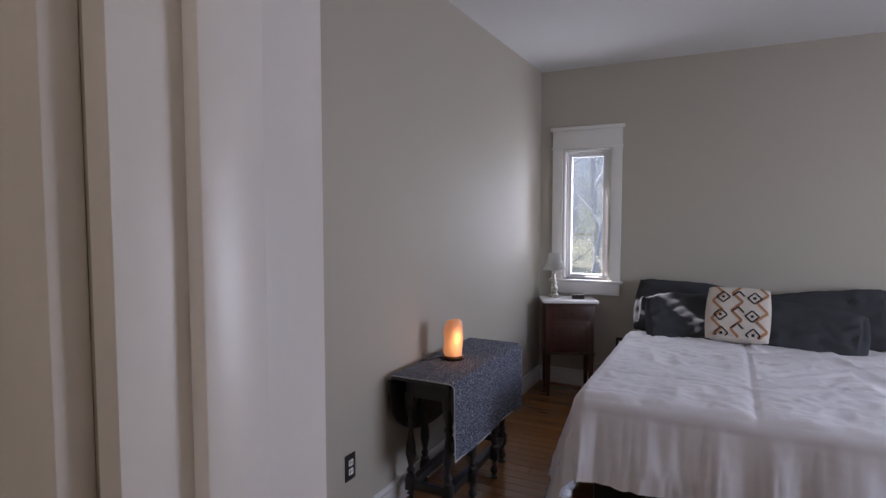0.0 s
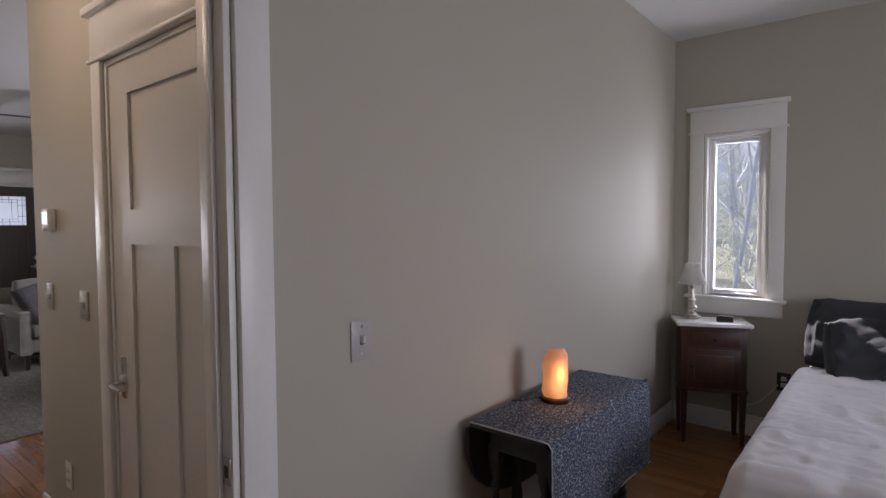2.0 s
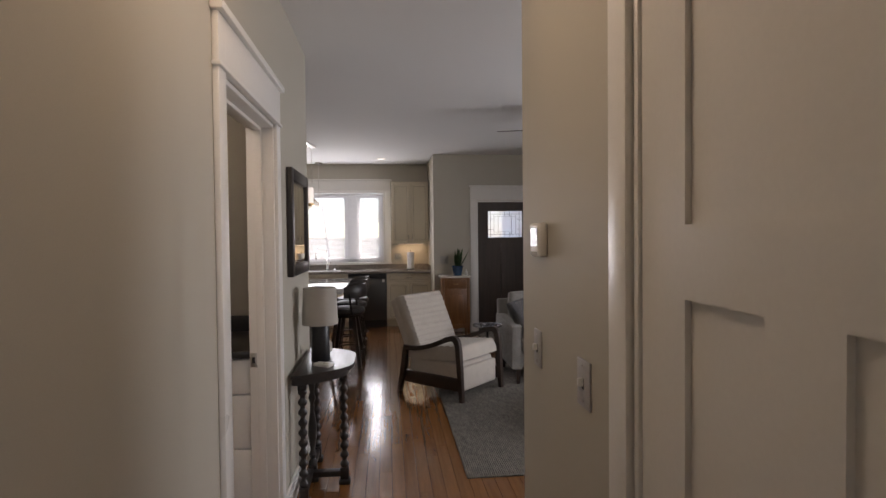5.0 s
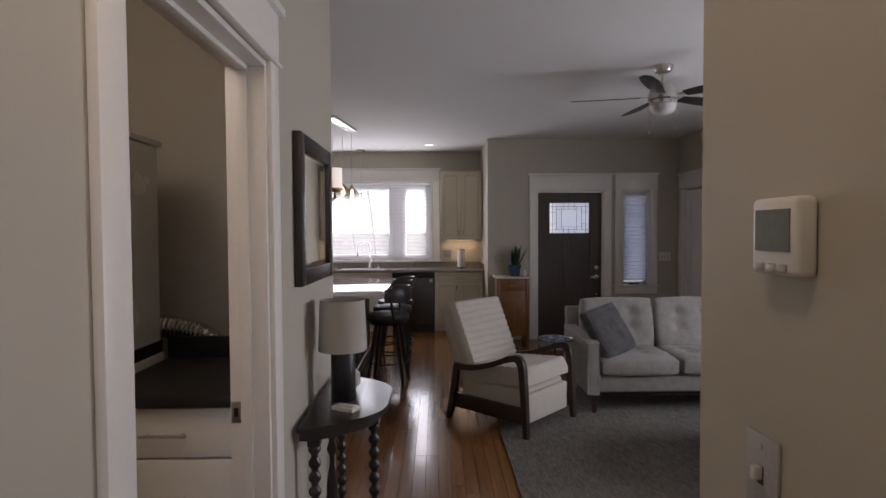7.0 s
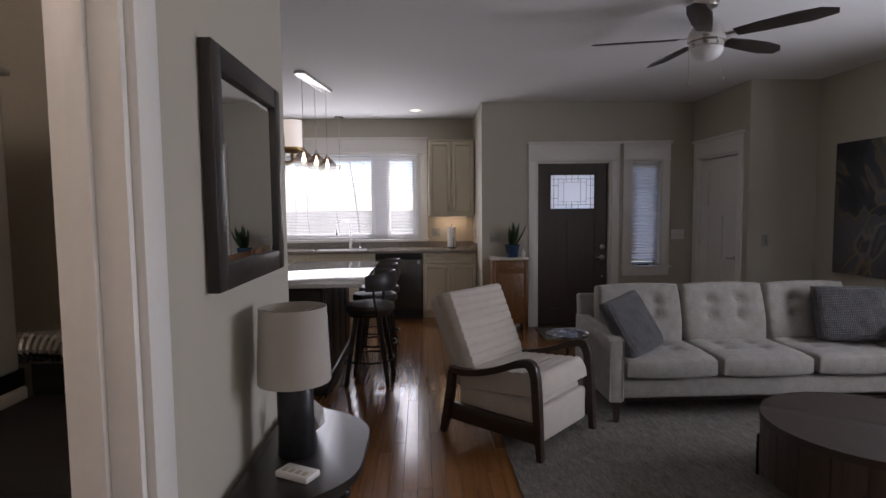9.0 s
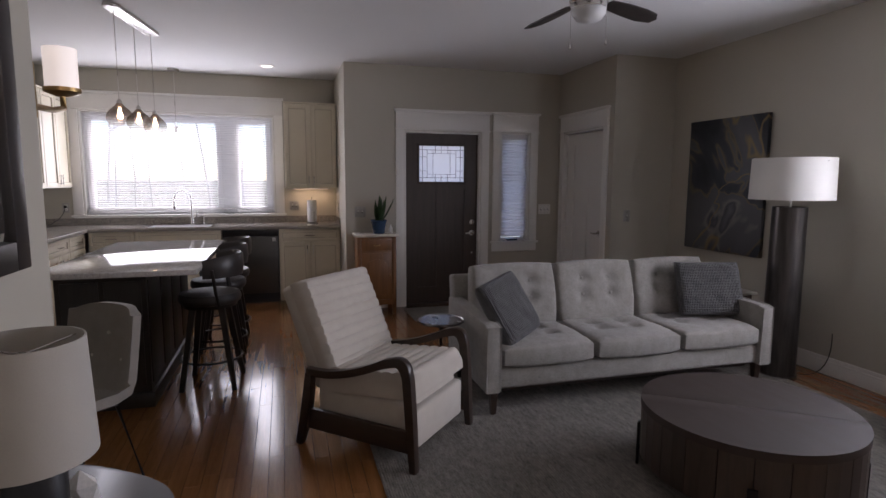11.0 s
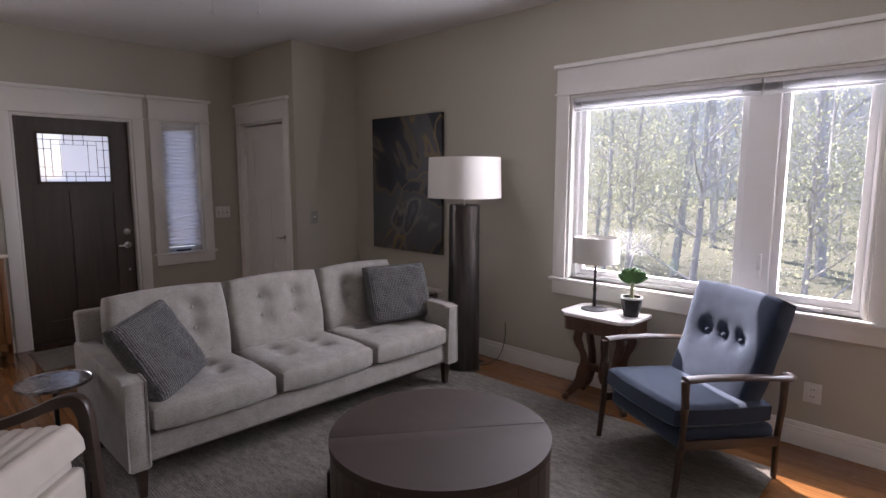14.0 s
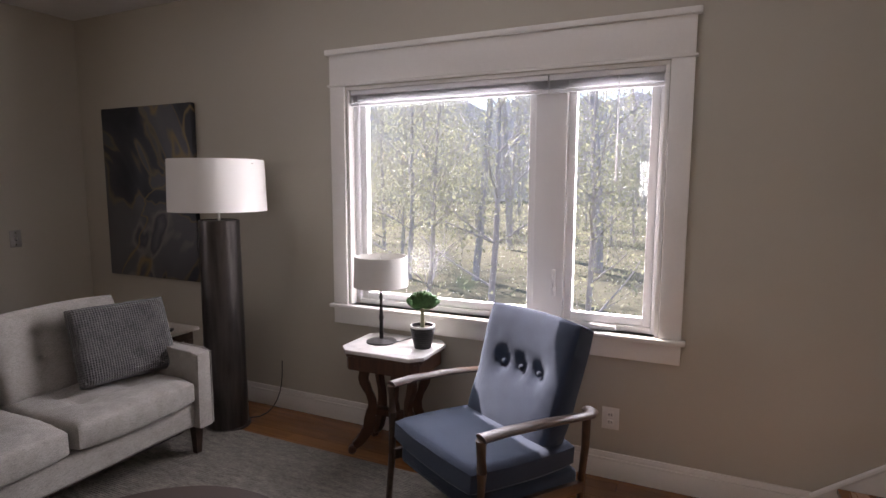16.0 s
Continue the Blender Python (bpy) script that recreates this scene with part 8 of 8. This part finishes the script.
def make_console():
    th = thing("console_table", "black demilune console table with turned legs", "console table", pose(-5.04, Y_HL + 0.02, 0) @ Matrix.Diagonal((0.92, 1, 1, 1)))
    ma = wood("console_black", (0.028, 0.022, 0.02), (0.012, 0.010, 0.009), 0.3, axis=0)
    out = []
    n = 40
    for k in range(n + 1):
        t = math.pi * k / n
        r = 1 + 0.035 * math.cos(6 * t)
        out.append((0.425 * math.cos(t) * (1 if k in (0, n) else r ** 0.5), 0.335 * math.sin(t) * r))
    bm = bmesh.new()
    prism(bm, out, 0.722, 0.745, bevel=0.006)
    part("top", bm, ma, th, "scalloped half-round top")
    bm = bmesh.new()
    prism(bm, [(x * 0.9, y * 0.88 + 0.002) for x, y in out], 0.68, 0.722)
    part("apron", bm, ma, th)
    for x, y, kd in ((0.33, 0.05, "bobbin"), (-0.33, 0.05, "bobbin"), (0.0, 0.06, "baluster"), (0.06, 0.255, "bobbin")):
        bm = bmesh.new()
        spindle(bm, x, y, 0.09, 0.66, 0.026, kd)
        box(bm, x - 0.024, x + 0.024, y - 0.024, y + 0.024, 0.03, 0.10, 0.003)
        box(bm, x - 0.024, x + 0.024, y - 0.024, y + 0.024, 0.645, 0.685, 0.003)
        part("turned_leg", bm, ma, th, "turned black leg")
        part("foot", B((x - 0.035, x + 0.035, y - 0.035, y + 0.035, 0, 0.032), bevel=0.008), ma, th)
    part("back_stretcher", B((-0.31, 0.31, 0.032, 0.068, 0.05, 0.085), bevel=0.004), ma, th)
    part("stretcher", B((0.035, 0.085, 0.07, 0.235, 0.05, 0.085), bevel=0.004), ma, th)


make_console()

CL = thing("console_lamp", "black cylinder lamp with tapered linen shade", "table lamp", pose(-5.01, 2.91, 0.745))
bm = bmesh.new()
lathe(bm, [(0.053, 0), (0.055, 0.003), (0.053, 0.12), (0.053, 0.25), (0.05, 0.254), (0, 0.254)], 36)
part("base", bm, mat("black_ceramic", (0.016, 0.016, 0.018), 0.4, var=0.3, scale=30, fine=90, bump=0.3, dist=0.002), CL, "textured black ceramic base")
bm = bmesh.new()
tube(bm, [(0, 0, 0.23), (0, 0, 0.42)], 0.006, 8)
for q in (20, 140, 260):
    tube(bm, [(0, 0, 0.415), (0.098 * math.cos(radians(q)), 0.098 * math.sin(radians(q)), 0.43)], 0.0018, 5)
part("harp", bm, M_NICKEL, CL)
bm = bmesh.new()
lathe(bm, [(0.104, 0.222), (0.107, 0.222), (0.098, 0.442), (0.095, 0.442), (0.104, 0.222)], 40, cap=False)
# Linen colour darkened here to imitate the weaker light on this lamp.
part("shade", bm, mat("darkened_linen", (0.42, 0.40, 0.36), 0.9, var=0.03, fine=450, bump=0.2, dist=0.0008), CL, "off-white linen shade with its dimness in the colour")
RC = thing("remote_control", "white fan remote lying on the console table", "remote control", pose(-4.86, 2.945, 0.745, 0, 0, 62))
part("body", B((-0.055, 0.055, -0.03, 0.03, 0, 0.018), bevel=0.005), M_WHITEPL, RC)
for k in range(4):
    part("button", B((-0.04 + k * 0.022, -0.027 + k * 0.022, -0.018, 0.0, 0.0175, 0.0195), bevel=0.001), mat("button_tan", (0.5, 0.46, 0.38), 0.5), RC)
GE = solo("stone_bookend", (lambda bm: (bmesh.ops.create_icosphere(bm, subdivisions=1, radius=0.05), [setattr(v, "co", Vector((v.co.x * 0.6, v.co.y * 0.8, v.co.z * 1.15 + 0.055))) for v in bm.verts], bm)[-1])(bmesh.new()),
          mat("white_quartz", (0.7, 0.68, 0.65), 0.4, var=0.1, scale=25, bump=0.1), "faceted white stone behind the lamp", "ornament", pose(-5.17, 2.93, 0.742), smooth=False)

# laundry seen through the doorway
WM = thing("washing_machine", "white front-loading washer under the dryer", "washing machine", pose(-4.74, 1.77, 0))
part("body", B((-0.33, 0.30, -0.33, 0.33, 0.02, 0.955), bevel=0.012, seg=3), M_APPL, WM)
part("kick", B((-0.31, 0.28, -0.31, 0.31, 0, 0.025)), M_BLACK, WM, smooth=False)
DR = thing("dryer", "white dryer stacked on the washer", "dryer", pose(-4.74, 1.77, 0.985))
part("body", B((-0.30, 0.30, -0.33, 0.33, 0.02, 0.88), bevel=0.012, seg=3), M_APPL, DR)
part("lid", B((-0.33, 0.31, -0.338, 0.338, 0.88, 0.905), bevel=0.008, seg=3), M_APPL, DR)
# Black strip that stands in for the dark gap above the washer.
part("gap_strip", B((-0.32, 0.30, -0.325, 0.325, -0.03, 0.022)), M_BLACK, DR, smooth=False)
part("label_plate", B((0.20, 0.25, 0.3295, 0.331, 0.82, 0.85)), mat("label_grey", (0.25, 0.25, 0.25), 0.5), DR, "small grey printed label", smooth=False)
LC = thing("laundry_counter", "black counter with upstand over white drawers", "counter", pose(-0.156, 0, 0))
part("top", B((-5.26, -4.30, 2.115, 2.645, 0.885, 0.925), bevel=0.006), mat("black_laminate", (0.02, 0.018, 0.018), 0.34, var=0.02, scale=60, fine=160, bump=0.01, rvar=0.02), LC, "black laminate top")
part("upstand", B((-4.924, -4.904, 2.115, 2.645, 0.925, 1.02), bevel=0.003), M_BLACK, LC)
LD = thing("drawer_cabinet", "white drawer unit with bar handles", "cabinet", pose(-0.156, 0, 0))
part("body", B((-5.25, -4.36, 2.125, 2.64, 0.0, 0.884)), M_APPL, LD, smooth=False)
for z0, z1 in ((0.70, 0.872), (0.42, 0.692), (0.09, 0.412)):
    dr = part("drawer", B((-4.36, -4.338, 2.128, 2.637, z0, z1), bevel=0.003), M_TRIM, LD)
    bm = bmesh.new()
    zc = (z0 + z1) / 2
    tube(bm, [(-4.305, 2.30, zc), (-4.305, 2.46, zc)], 0.006, 8)
    for y in (2.32, 2.44):
        tube(bm, [(-4.34, y, zc), (-4.305, y, zc)], 0.004, 6)
    part("handle", bm, M_NICKEL, dr, "nickel bar handle")
DU = thing("dryer_duct", "flexible silver dryer duct behind the counter", "duct", pose(-0.12, 0, 0))
bm = bmesh.new()
path = bez((-5.03, 1.92, 1.035), (-5.03, 2.12, 1.075), (-5.03, 2.24, 1.04), (-5.03, 2.38, 0.89), 72)
rings = []
for k, p in enumerate(path):
    p = Vector(p)
    a_, b_ = Vector(path[max(k - 1, 0)]), Vector(path[min(k + 1, 72)])
    d_ = (b_ - a_).normalized()
    s_ = d_.cross(Vector((0, 0, 1))).normalized()
    u_ = s_.cross(d_)
    rr = (0.054, 0.049, 0.050)[k % 3]
    rings.append([bm.verts.new(p + rr * (math.cos(2 * math.pi * j / 20) * s_ + math.sin(2 * math.pi * j / 20) * u_)) for j in range(20)])
for p, q in zip(rings, rings[1:]):
    for j in range(20):
        bm.faces.new((p[j], p[(j + 1) % 20], q[(j + 1) % 20], q[j]))
part("ribbed_hose", bm, M_CHROME, DU)

# warm ceiling light of the hall; those of laundry and bath are unseen additions
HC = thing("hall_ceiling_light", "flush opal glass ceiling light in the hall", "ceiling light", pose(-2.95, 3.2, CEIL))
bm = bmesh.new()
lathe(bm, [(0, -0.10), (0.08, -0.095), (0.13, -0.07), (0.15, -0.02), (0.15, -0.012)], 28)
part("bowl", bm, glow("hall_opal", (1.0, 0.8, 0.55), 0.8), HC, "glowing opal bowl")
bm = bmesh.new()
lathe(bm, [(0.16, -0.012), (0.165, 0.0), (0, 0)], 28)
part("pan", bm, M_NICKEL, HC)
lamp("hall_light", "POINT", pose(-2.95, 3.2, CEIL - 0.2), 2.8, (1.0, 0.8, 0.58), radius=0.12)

# Not in view: added only to lift the dark laundry.
LL = thing("laundry_ceiling_light", "unseen flush opal light added in the laundry", "ceiling light", pose(-3.6, 1.9, CEIL))
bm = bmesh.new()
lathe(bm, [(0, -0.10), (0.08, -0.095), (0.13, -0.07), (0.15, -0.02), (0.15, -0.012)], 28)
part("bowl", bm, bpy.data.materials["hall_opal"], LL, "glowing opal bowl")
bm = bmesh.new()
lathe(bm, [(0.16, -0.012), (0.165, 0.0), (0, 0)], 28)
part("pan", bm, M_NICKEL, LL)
lamp("laundry_fill_lamp", "POINT", pose(-3.6, 1.9, CEIL - 0.2), 4.2, (1.0, 0.86, 0.7), radius=0.12)

# Unseen bath light, added to brighten the door jamb with a warm tone.
BL = thing("bath_ceiling_light", "unseen flush opal light added in the bath", "ceiling light", pose(0.1, 1.2, CEIL))
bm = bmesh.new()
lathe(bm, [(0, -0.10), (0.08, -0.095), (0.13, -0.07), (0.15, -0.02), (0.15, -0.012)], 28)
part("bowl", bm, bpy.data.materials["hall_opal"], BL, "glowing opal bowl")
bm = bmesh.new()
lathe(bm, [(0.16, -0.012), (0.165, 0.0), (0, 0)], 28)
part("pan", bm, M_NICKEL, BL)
lamp("bath_fill_lamp", "POINT", pose(0.1, 1.2, CEIL - 0.2), 3.6, (1.0, 0.88, 0.74), radius=0.12)


# ---- outside ----
gm = mat("leaf_litter", (0.13, 0.13, 0.085), 0.95, color2=(0.075, 0.08, 0.045), scale=0.7, fine=9, bump=0.8, dist=0.03)
bm = bmesh.new()
n = 48
R = 900.0
bmesh.ops.create_grid(bm, x_segments=70, y_segments=70, size=1.0)
for v in bm.verts:
    x = math.copysign(abs(v.co.x) ** 3, v.co.x) * R
    y = math.copysign(abs(v.co.y) ** 3, v.co.y) * R
    r = math.hypot(x + 4, y - 4)
    v.co = Vector((x - 4, y + 4, -0.55 + 0.35 * noise.noise(Vector((x * 0.08, y * 0.08, 0))) * min(r / 20, 1)))
solo("ground", bm, gm, "leaf-littered woodland ground around the house", "ground", kind="structure")

bark = mat("tree_bark", (0.50, 0.48, 0.47), 0.95, color2=(0.32, 0.305, 0.30), scale=8, fine=40, bump=0.6, dist=0.01, stretch=(1, 1, 0.25))
young = veil("spring_leaf", (0.37, 0.39, 0.26), 0.6)


def limb(bm, p, d, length, r, rnd, depth, tips, n=5):
    """One tapering, wandering limb and its branches."""
    pts = [p.copy()]
    k = 5
    for i in range(k):
        d = (d + Vector((rnd.uniform(-1, 1), rnd.uniform(-1, 1), rnd.uniform(-0.3, 0.6))) * 0.16).normalized()
        pts.append(pts[-1] + d * length / k)
    tube(bm, pts, r, n, r * 0.45)
    for q in pts[2:]:
        tips.append((q.copy(), d.copy()))
    if depth > 0:
        for i in range(rnd.randint(3, 5)):
            j = rnd.randint(1, k)
            b = Vector((rnd.uniform(-1, 1), rnd.uniform(-1, 1), rnd.uniform(0.1, 0.9))).normalized()
            limb(bm, pts[j], (d * 0.5 + b).normalized(), length * rnd.uniform(0.45, 0.65), r * (0.62 - 0.08 * j) * 0.8, rnd, depth - 1, tips, max(n - 1, 3))


def leaves_at(bm, tips, rnd, count, spread, size):
    for _ in range(count):
        p, d = tips[rnd.randrange(len(tips))]
        c = p + Vector((rnd.gauss(0, spread), rnd.gauss(0, spread), rnd.gauss(0, spread * 0.7)))
        a = Vector((rnd.uniform(-1, 1), rnd.uniform(-1, 1), rnd.uniform(-1, 1))).normalized() * size * rnd.uniform(0.6, 1.3)
        b = a.cross(Vector((rnd.uniform(-1, 1), rnd.uniform(-1, 1), rnd.uniform(-1, 1)))).normalized() * size * 0.5
        v = [bm.verts.new(c - a * 0.5), bm.verts.new(c + b * 0.6), bm.verts.new(c + a * 0.6), bm.verts.new(c - b * 0.6)]
        bm.faces.new(v)


def make_tree(seed, height, r, leafy, lean=0.0):
    rnd = random.Random(seed)
    th = thing("tree", "slender spring tree with thin bare limbs" if leafy < 200 else "small spring tree in pale green leaf", "tree", group="woodland trees")
    bm = bmesh.new()
    tips = []
    pts = [Vector((0, 0, -0.4))]
    d = Vector((lean, rnd.uniform(-0.05, 0.05), 1)).normalized()
    k = 9
    for i in range(k):
        d = (d + Vector((rnd.uniform(-1, 1), rnd.uniform(-1, 1), 0.4)) * 0.05).normalized()
        pts.append(pts[-1] + d * height / k)
    tube(bm, pts, r, 8, r * 0.25)
    low = 2 if leafy < 200 else 1
    for i in range(low, k):
        for _ in range(rnd.randint(1, 3)):
            a = rnd.uniform(0, 2 * math.pi)
            limb(bm, pts[i], Vector((math.cos(a), math.sin(a), rnd.uniform(0.3, 1.1))).normalized(), height * rnd.uniform(0.14, 0.28), r * 0.38 * (1 - i / k * 0.6), rnd, 2, tips)
    part("trunk", bm, bark, th, "grey-brown trunk and limbs")
    bm = bmesh.new()
    leaves_at(bm, tips, rnd, leafy * 3 if leafy < 200 else leafy * 4, 0.36, 0.04)
    part("crown", bm, young, th, "sparse pale green leaves", smooth=False)
    return th


rnd = random.Random(21)
protos = [make_tree(1, 13, 0.085, 190, 0.07), make_tree(2, 15, 0.115, 190, -0.08), make_tree(3, 10, 0.05, 195, 0.14), make_tree(4, 6.5, 0.06, 1500, 0.1), make_tree(5, 5.0, 0.045, 1500, -0.15)]
spots = [(-7.6, 13.0, 3), (-5.9, 12.0, 4), (-8.9, 15.5, 0), (-6.6, 17.5, 1), (-4.6, 16.0, 2)]
for (x, y, k), th in zip(sorted(spots, key=lambda q: q[2]), protos):
    th.matrix_basis = pose(x, y, -0.5, 0, 0, 40 * k)
for _ in range(190):
    x, y = rnd.uniform(-34, 16), rnd.uniform(11.5, 46)
    k = rnd.choice([0, 1, 2, 2, 0, 2, 3, 4, 3, 4])
    if y < 15 and k in (0, 1):
        k = 3
    if y < 18 and (abs(x + 5.3 + 1.21 * (y - 7.4)) < 3.5 or abs(x + 1.2 + 1.21 * (y - 7.2)) < 2):
        continue
    copy_thing(protos[k], pose(x, y, -0.5, 0, 0, rnd.uniform(0, 360)) @ Matrix.Scale(1.0, 4))
for x, y, k in ((-10.2, 15.0, 3), (-8.9, 13.2, 4), (-11.8, 17.5, 3), (-8.0, 17.4, 4)):
    copy_thing(protos[k], pose(x, y, -0.5, 0, 0, 57 * x))
for _ in range(36):
    x, y = rnd.uniform(-60, -24), rnd.uniform(-14, 22)
    copy_thing(protos[rnd.choice([0, 1, 2, 3])], pose(x, y, -0.5, 0, 0, rnd.uniform(0, 360)))

# far woods beyond the near trees: an uneven band, haze painted in as pale grey-mauve
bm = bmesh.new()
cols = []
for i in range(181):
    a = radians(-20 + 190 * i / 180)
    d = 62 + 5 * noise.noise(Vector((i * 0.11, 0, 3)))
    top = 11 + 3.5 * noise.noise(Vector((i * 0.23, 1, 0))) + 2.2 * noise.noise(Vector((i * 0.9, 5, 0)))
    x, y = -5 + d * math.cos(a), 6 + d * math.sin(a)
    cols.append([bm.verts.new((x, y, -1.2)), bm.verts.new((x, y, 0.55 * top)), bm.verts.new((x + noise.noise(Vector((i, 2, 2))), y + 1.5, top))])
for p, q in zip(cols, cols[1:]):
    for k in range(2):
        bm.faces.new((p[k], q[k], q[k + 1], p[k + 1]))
solo("backdrop_woods", bm, mat("far_woods_haze", (0.60, 0.575, 0.585), 1.0, color2=(0.40, 0.385, 0.39), scale=0.35, fine=2.2, bump=0.0, stretch=(1, 1, 0.12), spec=0.0), "grey-mauve band of distant bare woods, haze in its colour", "woods", kind="structure", smooth=False)

# undergrowth
bm = bmesh.new()
for _ in range(20000):
    x, y = rnd.uniform(-22, 8), rnd.uniform(10.5, 34)
    h = abs(rnd.gauss(0, 0.8))
    c = Vector((x, y, -0.5 + h))
    a = Vector((rnd.uniform(-1, 1), rnd.uniform(-1, 1), rnd.uniform(-1, 1))).normalized() * rnd.uniform(0.025, 0.06)
    b = a.cross(Vector((rnd.uniform(-1, 1), rnd.uniform(-1, 1), 1))).normalized() * 0.02
    bm.faces.new([bm.verts.new(c - a), bm.verts.new(c + b), bm.verts.new(c + a), bm.verts.new(c - b)])
me_ = solo("undergrowth", bm, young, "pale green spring undergrowth beneath the trees", "undergrowth", kind="stuff", smooth=False)


# ---- floor planks, last ----
def lay_floor():
    """Boards along x, 78 mm wide, in random lengths; those along the walk are parts of the floor."""
    rnd = random.Random(77)
    W = 0.078
    lengths = [0.62, 0.86, 1.1, 1.36]
    meshes = {}
    for ln in lengths:
        bm = bmesh.new()
        box(bm, -ln / 2 + 0.0006, ln / 2 - 0.0006, -W / 2 + 0.0006, W / 2 - 0.0006, -0.011, 0.0)
        top = [e for e in bm.edges if all(abs(v.co.z) < 1e-6 for v in e.verts)]
        bmesh.ops.bevel(bm, geom=top, offset=0.0012, segments=1, affect="EDGES")
        meshes[ln] = mesh_of("plank", bm, M_PLANK, smooth=False)
    bm = bmesh.new()
    count = 0
    y = 0.25
    while y < 7.40:
        x = -11.34 - rnd.uniform(0, 0.9)
        while x < 2.9:
            ln = rnd.choice(lengths)
            if x + ln > 2.95:
                break
            c = x + ln / 2
            near = -8.6 < c < -3.2 and 2.75 < y < 3.9
            near = near or (-1.3 < c < -0.2 and 4.4 < y < 6.9) or (-4.9 < c < -4.0 and 6.8 < y < 7.4)
            if near and count < 300:
                o = new("plank", meshes[ln])
                o.parent = FLOOR
                o.location = (c, y, 0)
                count += 1
            else:
                x0, x1, y0, y1 = c - ln / 2 + 0.0006, c + ln / 2 - 0.0006, y - W / 2 + 0.0006, y + W / 2 - 0.0006
                b = 0.0012
                v = [bm.verts.new(q) for q in ((x0, y0, -0.0012), (x1, y0, -0.0012), (x1, y1, -0.0012), (x0, y1, -0.0012), (x0 + b, y0 + b, 0), (x1 - b, y0 + b, 0), (x1 - b, y1 - b, 0), (x0 + b, y1 - b, 0),
                                               (x0, y0, -0.011), (x1, y0, -0.011), (x1, y1, -0.011), (x0, y1, -0.011))]
                bm.faces.new(v[4:8])
                for i in range(4):
                    bm.faces.new((v[i], v[(i + 1) % 4], v[4 + (i + 1) % 4], v[4 + i]))
                    bm.faces.new((v[8 + i], v[8 + (i + 1) % 4], v[(i + 1) % 4], v[i]))
            x += ln
        y += W
    me = bpy.data.meshes.new("planks")
    bm.to_mesh(me)
    bm.free()
    me.materials.append(M_PLANKS)
    o = new("planks", me)
    o.parent = FLOOR
    o["kind"] = "stuff"


def island_random(ma):
    """A copy of a wood whose boards differ by mesh island."""
    c = ma.copy()
    c.name = "floor_planks_joined"
    N, L = c.node_tree.nodes, c.node_tree.links
    geo = N.new("ShaderNodeNewGeometry")
    for n in [n for n in N if n.type == "OBJECT_INFO"]:
        for l in list(n.outputs["Random"].links):
            L.new(geo.outputs["Random Per Island"], l.to_socket)
        N.remove(n)
    return c


M_PLANKS = island_random(M_PLANK)
lay_floor()
